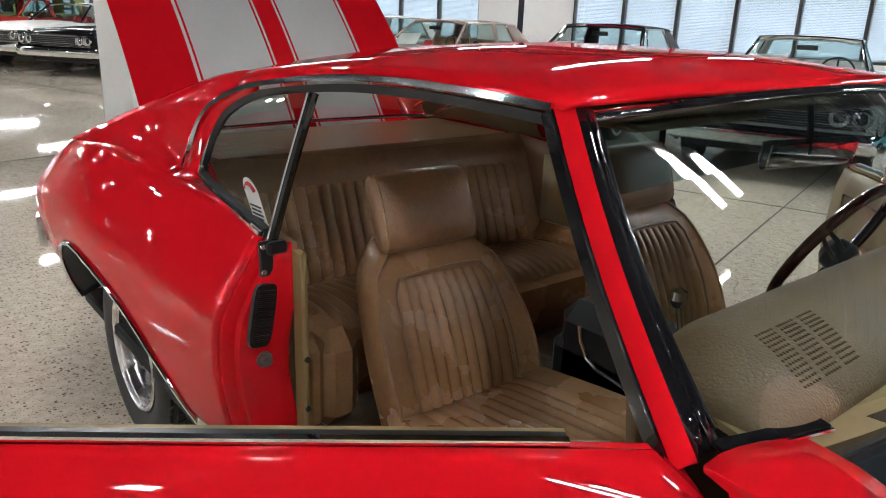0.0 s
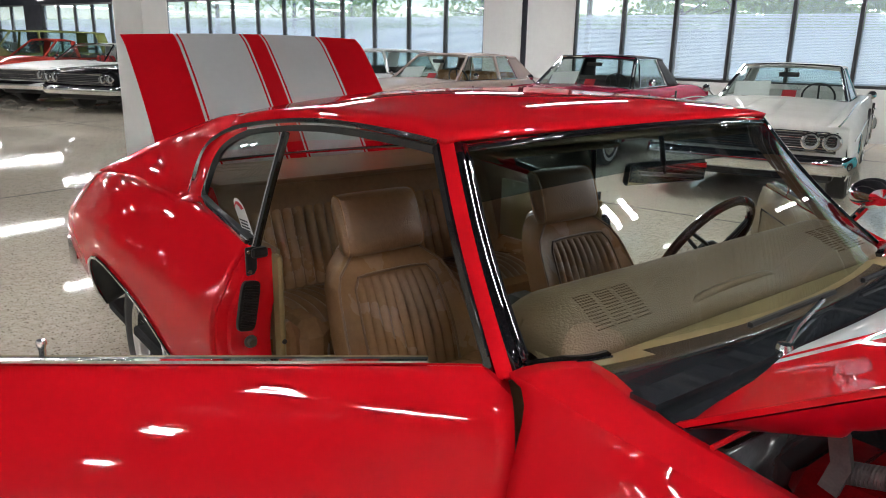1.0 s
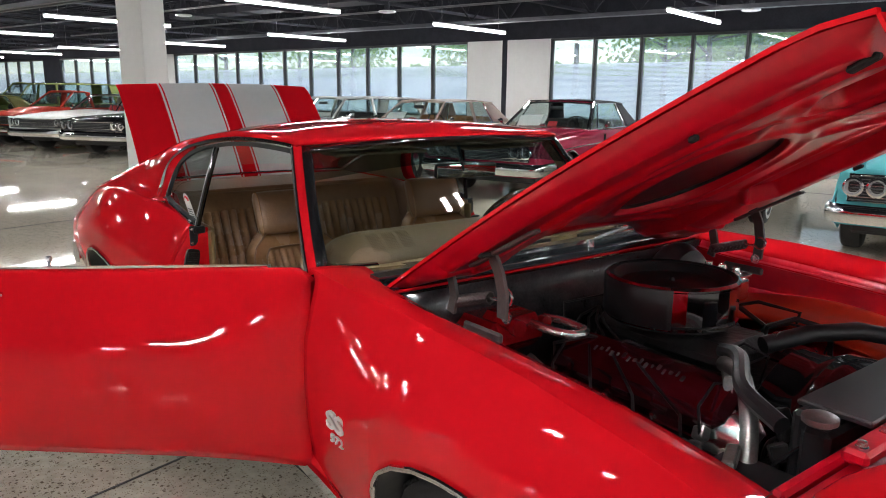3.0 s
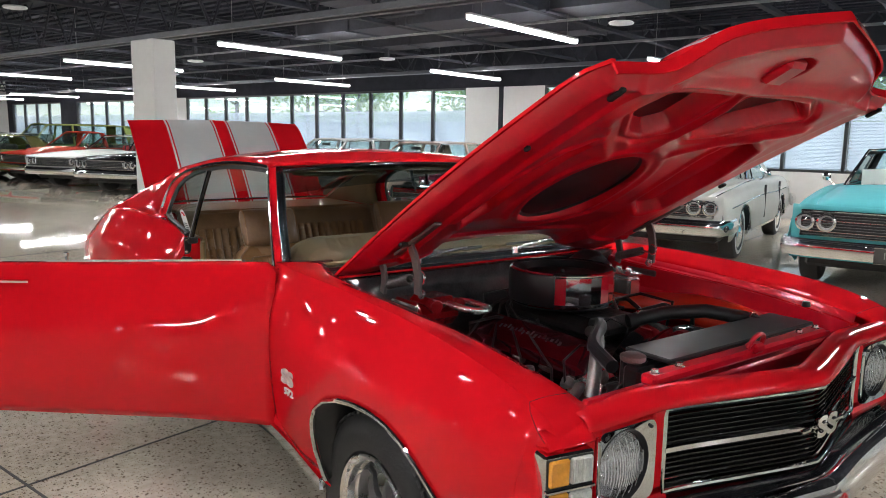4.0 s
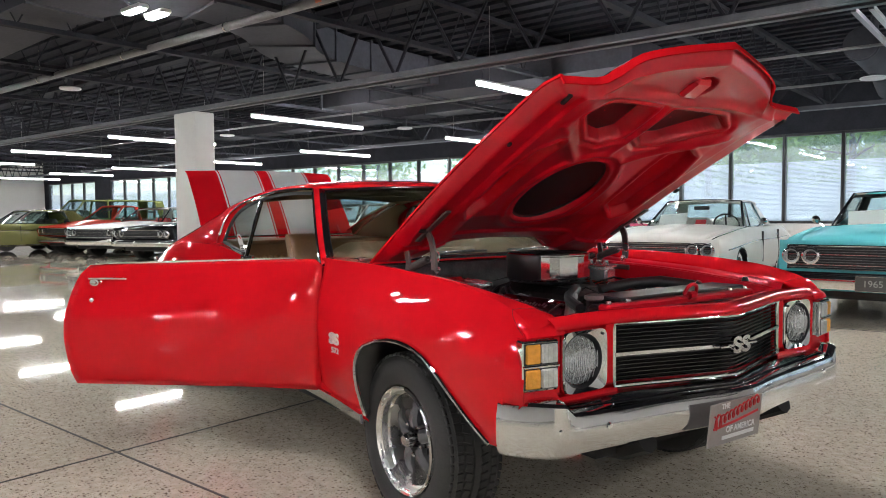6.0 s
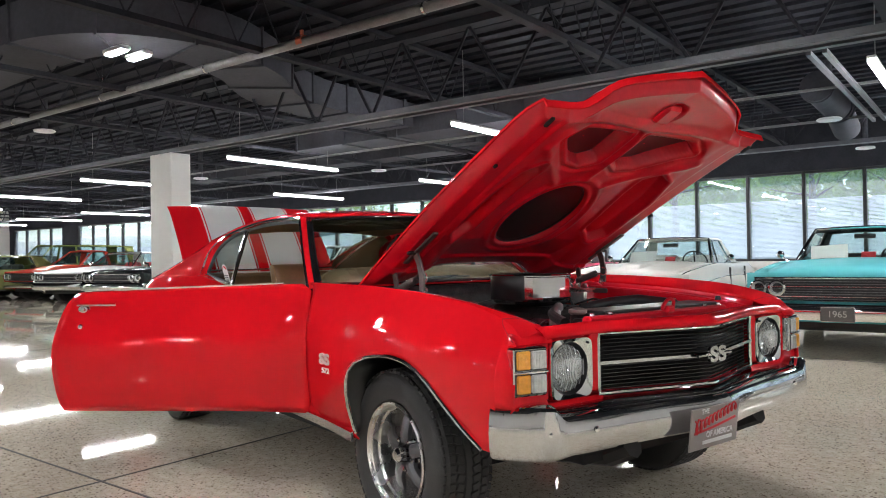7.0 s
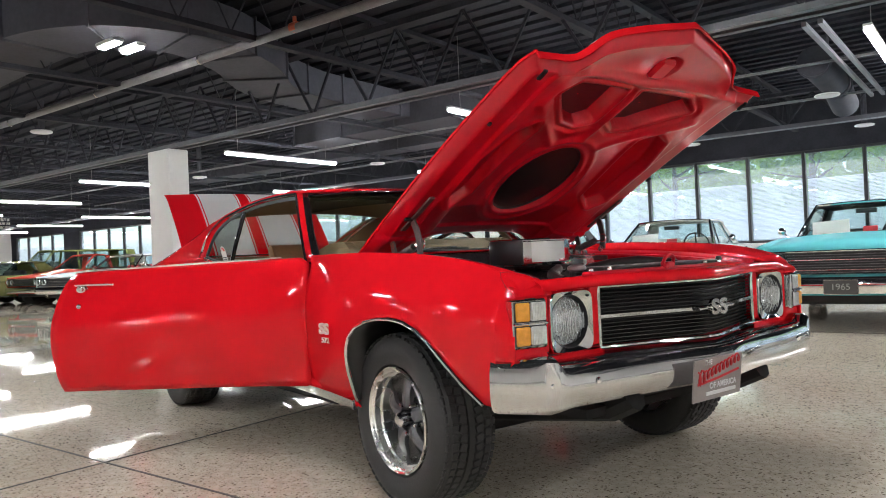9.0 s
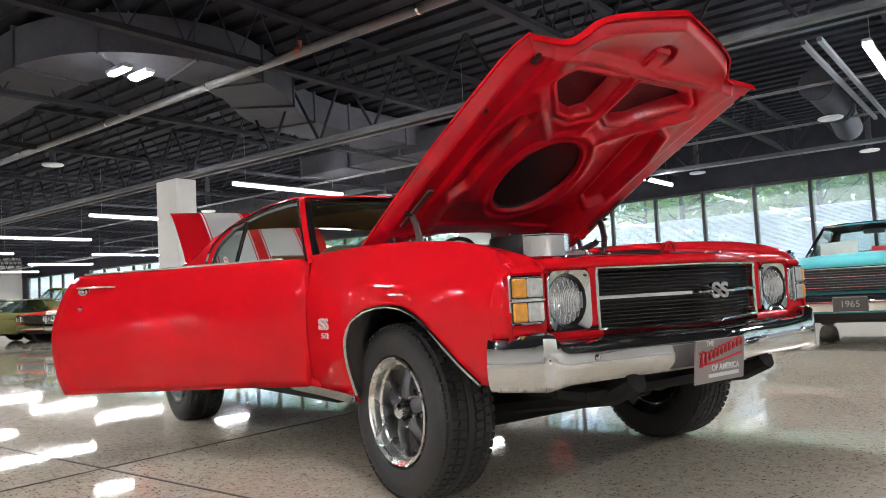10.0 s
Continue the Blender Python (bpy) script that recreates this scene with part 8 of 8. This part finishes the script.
    for y in (-0.36, 0.36):
        st = part("seat", Shape().box((-cw - 1.0, y, 0.60), (0.5, 0.58, 0.16), 0.05).box((-cw - 1.28, y, 0.82), (0.16, 0.58, 0.48), 0.06), tr, c, "upholstered front seat")
    part("rear_seat", Shape().box((-cw - 2.05, 0, 0.80), (0.16, 1.2, 0.46), 0.06), tr, c)
    m = Matrix.Translation((-cw - 0.52, 0.36, belt + 0.03)) @ Matrix.Rotation(radians(-65), 4, "Y")
    part("steering_wheel", Shape().tube([(0.19 * math.cos(a), 0.19 * math.sin(a), 0) for a in [2 * math.pi * i / 28 for i in range(28)]], 0.012, 6, 0, m, closed=True).tube([(-0.18, 0, 0), (0, 0, -0.03), (0.18, 0, 0)], 0.012, 6, 0, m), BLACK, c, "dark steering wheel")
    rm_ = roofmat or col
    hb, ht, zb = hw - 0.25, hw - 0.41, belt + 0.012
    wtop, zt = -(cw + 0.55), H - 0.045

    def wsp(q, t):
        b = (-cw + 0.06 * (1 - q * q), hb * q, zb)
        e = (wtop + 0.05 * (1 - q * q), ht * q, zt + 0.02 * (1 - q * q))
        return lerp(b, e, t)
    wsg = part("windshield", Shape().grid([[wsp(-1 + 2 * j / 12, i / 4) for j in range(13)] for i in range(5)]), GLASS, c, "curved windshield")
    part("windshield_frame", Shape().tube([wsp(q, 0) for q in steps(-1, 1, 13)] + [wsp(1, t) for t in steps(0.2, 1, 5)] + [wsp(q, 1) for q in steps(0.85, -1, 13)] + [wsp(-1, t) for t in steps(0.8, 0.2, 4)], 0.020, 6, closed=True), rm_ if roof in ("sedan", "van", "pickup", "wagon") else CHROME, wsg)
    part("mirror", Shape().box((wtop + 0.12, 0, H - 0.14), (0.03, 0.24, 0.06), 0.01), BLACK, wsg)
    if cards:
        part("price_card", Shape().box((0, 0, 0), (0.004, 0.42, 0.26), 0, 0, Matrix.Translation((-cw - 0.20, -0.38, belt + 0.12)) @ Matrix.Rotation(radians(-48), 4, "Y") @ Matrix.Rotation(radians(5), 4, "X")), PAPER, c, "white information card behind the glass")
        part("red_tag", Shape().box((0, 0, 0), (0.004, 0.16, 0.10), 0, 0, Matrix.Translation((-cw - 0.16, 0.06, belt + 0.08)) @ Matrix.Rotation(radians(-40), 4, "Y")), REDCARD, c, "red tag behind the glass")
    for s in (-1, 1):
        part("wiper", Shape().tube([(-cw + 0.10, s * 0.12, zb + 0.01), (-cw + 0.04, s * 0.45, zb + 0.03)], 0.006, 5), BLACK, wsg)
        part("door_mirror", Shape().lathe([(0, -0.05), (0.04, -0.03), (0.05, 0.0), (0, 0.004)], 14, at=Matrix.Translation((-cw - 0.25, s * (hw - 0.02), belt + 0.10)) @ Matrix.Rotation(radians(-90), 4, "Y")).tube([(-cw - 0.25, s * (hw - 0.12), belt), (-cw - 0.25, s * (hw - 0.04), belt + 0.08)], 0.009, 6), CHROME, c, "chrome door mirror")
    if roof == "open":
        part("folded_top", Shape().box((-dk + 0.25, 0, belt + 0.04), (0.6, W - 0.5, 0.12), 0.05), roofmat or BLACKTOP, c, "folded top")
        return c
    rend = -(cw + 0.55 + rlen)
    full = roof in ("van", "wagon")
    if full:
        rend = -(L - 0.25)
    if roof == "pickup":
        rend = -(cw + 0.55 + 0.55)

    def rz(x, q):
        t = (x - wtop) / (rend - wtop)
        return zt + 0.045 * math.sin(math.pi * min(1, 0.12 + t * 0.8)) - 0.03 * abs(q) ** 2.5
    part("roof", Shape().grid([[(x, q * (ht + 0.015), rz(x, q)) for q in steps(-1, 1, 15)] for x in steps(wtop + 0.03, rend, 14)]), rm_, c, "car roof", sharp=60, solid=0.03)
    rb = -(L - 0.1) if full else (-dk if roof != "pickup" else rend - 0.06)
    for s in (-1, 1):
        # rear pillar panel
        f = [(rend + 0.34, s * (ht + 0.01), rz(rend, 1)), (rend + 0.22, s * (hb + 0.02), zb)]
        b = [(rend, s * (ht - 0.02), rz(rend, 0.9)), (rb + 0.06, s * (hb + 0.0), zb)]
        if roof == "pickup":
            f = [(rend + 0.16, s * (ht + 0.01), rz(rend, 1)), (rend + 0.12, s * (hb + 0.02), zb)]
        part("rear_pillar", Shape().grid([[lerp(lerp(f[0], f[1], t), lerp(b[0], b[1], t), q) for q in steps(0, 1, 5)] for t in steps(0, 1, 6)]), rm_, c, sharp=60, solid=0.03)
        g = part("side_glass", Shape().grid([[lerp((-cw - 0.10, s * (hb + 0.01), zb), f[1], q) for q in steps(0, 1, 4)], [lerp((wtop - 0.02, s * (ht + 0.01), zt - 0.02), f[0], q) for q in steps(0, 1, 4)]]), cladding or TINTGLASS, c, "side window glass")
        part("window_trim", Shape().tube([(-cw - 0.10, s * (hb + 0.012), zb), f[1], f[0], (wtop - 0.02, s * (ht + 0.012), zt - 0.015)], 0.012, 6, closed=True), CHROME if roof != "van" else rm_, g)
        part("vent_post", Shape().tube([(-cw - 0.38, s * (hb + 0.012), zb), (wtop - 0.10, s * (ht + 0.02), zt - 0.02)], 0.009, 6), CHROME, g)
        if roof in ("sedan", "wagon", "van"):
            part("centre_post", Shape().tube([(-cw - 1.30, s * (hb + 0.012), zb), (-cw - 1.34, s * (ht + 0.012), zt - 0.01)], 0.035, 6), rm_, g)
    part("rear_glass", Shape().grid([[(lerp((rb + 0.05, 0, zb), (rend, 0, rz(rend, 0.5) - 0.01), t)[0], y * (hb + (ht - hb) * t) * 0.93, lerp((0, 0, zb), (0, 0, rz(rend, 0.5) - 0.015), t)[2]) for y in steps(-1, 1, 7)] for t in steps(0, 1, 4)]), TINTGLASS, c, "rear window glass")
    if roof == "pickup":
        part("bed_wall", Shape().box((-L + 0.05, 0, 0.70), (0.06, W - 0.2, 0.40), 0.01), col, c)
        part("bed_floor", Shape().box(((rend - L) / 2, 0, 0.55), (L + rend, W - 0.25, 0.04)), col, c)
        part("cab_back", Shape().box((rend - 0.03, 0, 0.72), (0.04, W - 0.25, belt - 0.55)), col, c)
    return c


def spot(u, v, turn=0.0):
    """Nose at u, v, pointing away from the window wall."""
    return GRID @ Matrix.Translation((u, v, 0)) @ Matrix.Rotation(radians(-90 + turn), 4, "Z")


classic("personal_coupe", "pearl white sixties hardtop coupe with chrome bumper", spot(-1.0, 5.80, 5), paint("pearl_white_paint", (0.60, 0.58, 0.53)), L=5.2, W=1.95, H=1.36, belt=0.92, nose=0.82, cw=2.15, lamps=2, bar_grille=8, rlen=1.0, seatmat=WHITEWALL, scoop=True)
classic("turquoise_coupe", "turquoise sixties coupe with black top and year plate", spot(1.74, 5.05, 2), paint("turquoise_paint", (0.10, 0.40, 0.43)), L=5.2, W=1.98, H=1.42, belt=0.96, nose=0.87, cw=1.9, roof="hardtop", roofmat=BLACKTOP, lamps=2, plate="1965", bar_grille=9, rlen=1.2, whitewall=False)
classic("maroon_convertible", "maroon convertible with raised black canvas top", spot(-3.95, 6.2, 2), paint("maroon_paint", (0.30, 0.02, 0.05)), L=5.5, W=2.0, H=1.40, belt=0.93, nose=0.84, cw=2.0, roofmat=BLACKTOP, lamps=2, rlen=1.2)
classic("beige_sedan", "pale rose beige four-door sedan", spot(-6.8, 6.2, 0), paint("rose_beige_paint", (0.42, 0.33, 0.29)), L=5.1, W=1.85, H=1.37, belt=0.92, cw=1.75, roof="sedan", lamps=1, whitewall=False, rlen=1.55, seatmat=LEATHER)
classic("white_wagon", "white station wagon with roof rails", spot(-9.5, 6.5, 0), paint("white_paint", (0.65, 0.65, 0.64)), L=4.9, W=1.85, H=1.40, belt=0.93, cw=1.6, roof="wagon", lamps=1, whitewall=False)
classic("black_coupe", "glossy black hardtop coupe with split grille", spot(-14.2, 6.0, 18), paint("black_paint", (0.008, 0.008, 0.009)), L=5.4, W=2.0, H=1.33, belt=0.90, cw=2.1, lamps=2, whitewall=False, cards=False, bar_grille=6)
classic("white_hardtop", "white sixties hardtop with four headlamps", spot(-16.6, 5.9, 18), paint("ivory_paint", (0.68, 0.67, 0.64)), L=5.3, W=2.0, H=1.38, belt=0.93, cw=1.75, roof="hardtop", lamps=2, whitewall=False, seatmat=REDCARD, cards=False)
classic("red_pickup", "red sixties pickup with short cab", spot(-19.3, 6.1, 10), paint("faded_red_paint", (0.45, 0.045, 0.03)), L=4.9, W=1.85, H=1.46, belt=0.98, cw=1.35, fo=0.75, roof="pickup", lamps=2, whitewall=False, cards=False, bar_grille=6)
classic("green_van", "tall olive green panel van", spot(-22.6, 6.3, 0), paint("olive_green_paint", (0.13, 0.15, 0.05)), L=5.0, W=1.95, H=1.70, belt=1.02, cw=1.35, roof="van", lamps=1, whitewall=False, cards=False)
classic("olive_coupe", "olive green muscle coupe with dark grille", spot(-21.3, 3.4, 0), paint("olive_paint", (0.16, 0.16, 0.06)), L=5.1, W=1.95, H=1.34, belt=0.90, cw=2.0, lamps=2, whitewall=False, cards=False)
classic("grey_coupe", "pale grey hardtop coupe", spot(-24.0, 5.2, 0), paint("pale_grey_paint", (0.45, 0.46, 0.46)), L=5.1, W=1.95, H=1.38, belt=0.93, cw=1.9, lamps=2, whitewall=False, cards=False)
classic("blue_coupe", "pale blue hardtop coupe", spot(4.7, 5.6, 0), paint("pale_blue_paint", (0.25, 0.35, 0.45)), L=5.1, W=1.95, H=1.38, belt=0.93, cw=1.9, lamps=2, whitewall=False, cards=False)

# ---- outside ----
def tree(u, v, h, seed, n=900):
    rng = random.Random(seed)
    t = thing("tree", "leafy green tree outside the windows", "tree", GRID @ Matrix.Translation((u, v, -0.25)), group="trees outside")
    sh = Shape().tube([(0, 0, 0), (0.05, 0.03, h * 0.25), (0.0, 0.1, h * 0.55), (0.1, 0.05, h * 0.9)], [0.16, 0.12, 0.07, 0.02], 8)
    tips = []
    for k in range(11):
        a, z0 = rng.uniform(0, 6.28), h * rng.uniform(0.36, 0.82)
        ln = h * rng.uniform(0.20, 0.36)
        e = (ln * math.cos(a), ln * math.sin(a), z0 + ln * rng.uniform(0.1, 0.7))
        sh.tube([(0.03, 0.05, z0), (e[0] * 0.5, e[1] * 0.5, z0 + (e[2] - z0) * 0.4), e], [0.05, 0.03, 0.01], 5)
        tips += [e, (e[0] * 0.7, e[1] * 0.7, z0 + (e[2] - z0) * 0.7)]
    tips += [(0.1, 0.05, h * 0.9), (0, 0, h * 0.8)]
    part("trunk", sh, BARK, t)
    cr = Shape()
    for k in range(n):
        c = rng.choice(tips)
        p = Vector((c[0] + rng.gauss(0, h * 0.085), c[1] + rng.gauss(0, h * 0.085), c[2] + rng.gauss(0, h * 0.07)))
        m = Matrix.Translation(p) @ Euler((rng.uniform(-1, 1), rng.uniform(-1, 1), rng.uniform(0, 6.28))).to_matrix().to_4x4()
        s = rng.uniform(0.09, 0.20)
        cr.add([(-s, 0, 0), (0, -s * 0.45, 0.02), (s, 0, -0.03), (0, s * 0.45, 0.02), (0, 0, 0.05)], [(0, 1, 4), (1, 2, 4), (2, 3, 4), (3, 0, 4)], 0, m)
    part("crown", cr, LEAF, t, fix=False)
    return t


rng = random.Random(7)
for k in range(15):
    tree(-30 + 3.1 * k + rng.uniform(-0.8, 0.8), 22 + rng.uniform(-1.5, 5), rng.uniform(6.5, 8.5), k, 1500)
woods = thing("far_woods", "pale green line of trees beyond the lawn", "woods", kind="stuff")
cr = Shape()
for k in range(42000):
    wu = rng.uniform(-95, 50)
    p = uvz(wu, 42 + rng.uniform(-3, 3), (9 if wu > -16 else 3.2) * rng.random() ** 1.2)
    m = Matrix.Translation(p) @ Euler((rng.uniform(-1, 1), rng.uniform(-1, 1), rng.uniform(0, 6.28))).to_matrix().to_4x4()
    s = rng.uniform(0.25, 0.6)
    cr.add([(-s, 0, 0), (0, -s * 0.6, 0.05), (s, 0, -0.08), (0, s * 0.6, 0.05)], [(0, 1, 2, 3)], 0, m)
part("foliage", cr, LEAF, woods, fix=False)
block = thing("office_block", "low pale blue-grey building across the lawn", "building")
part("wall", Shape().box((-45, 33, 0.9), (150, 4, 2.8), 0.02, at=GRID), mat("blue_grey_render", (0.40, 0.45, 0.52), 0.8, 0, 0.5, 0.1), block)
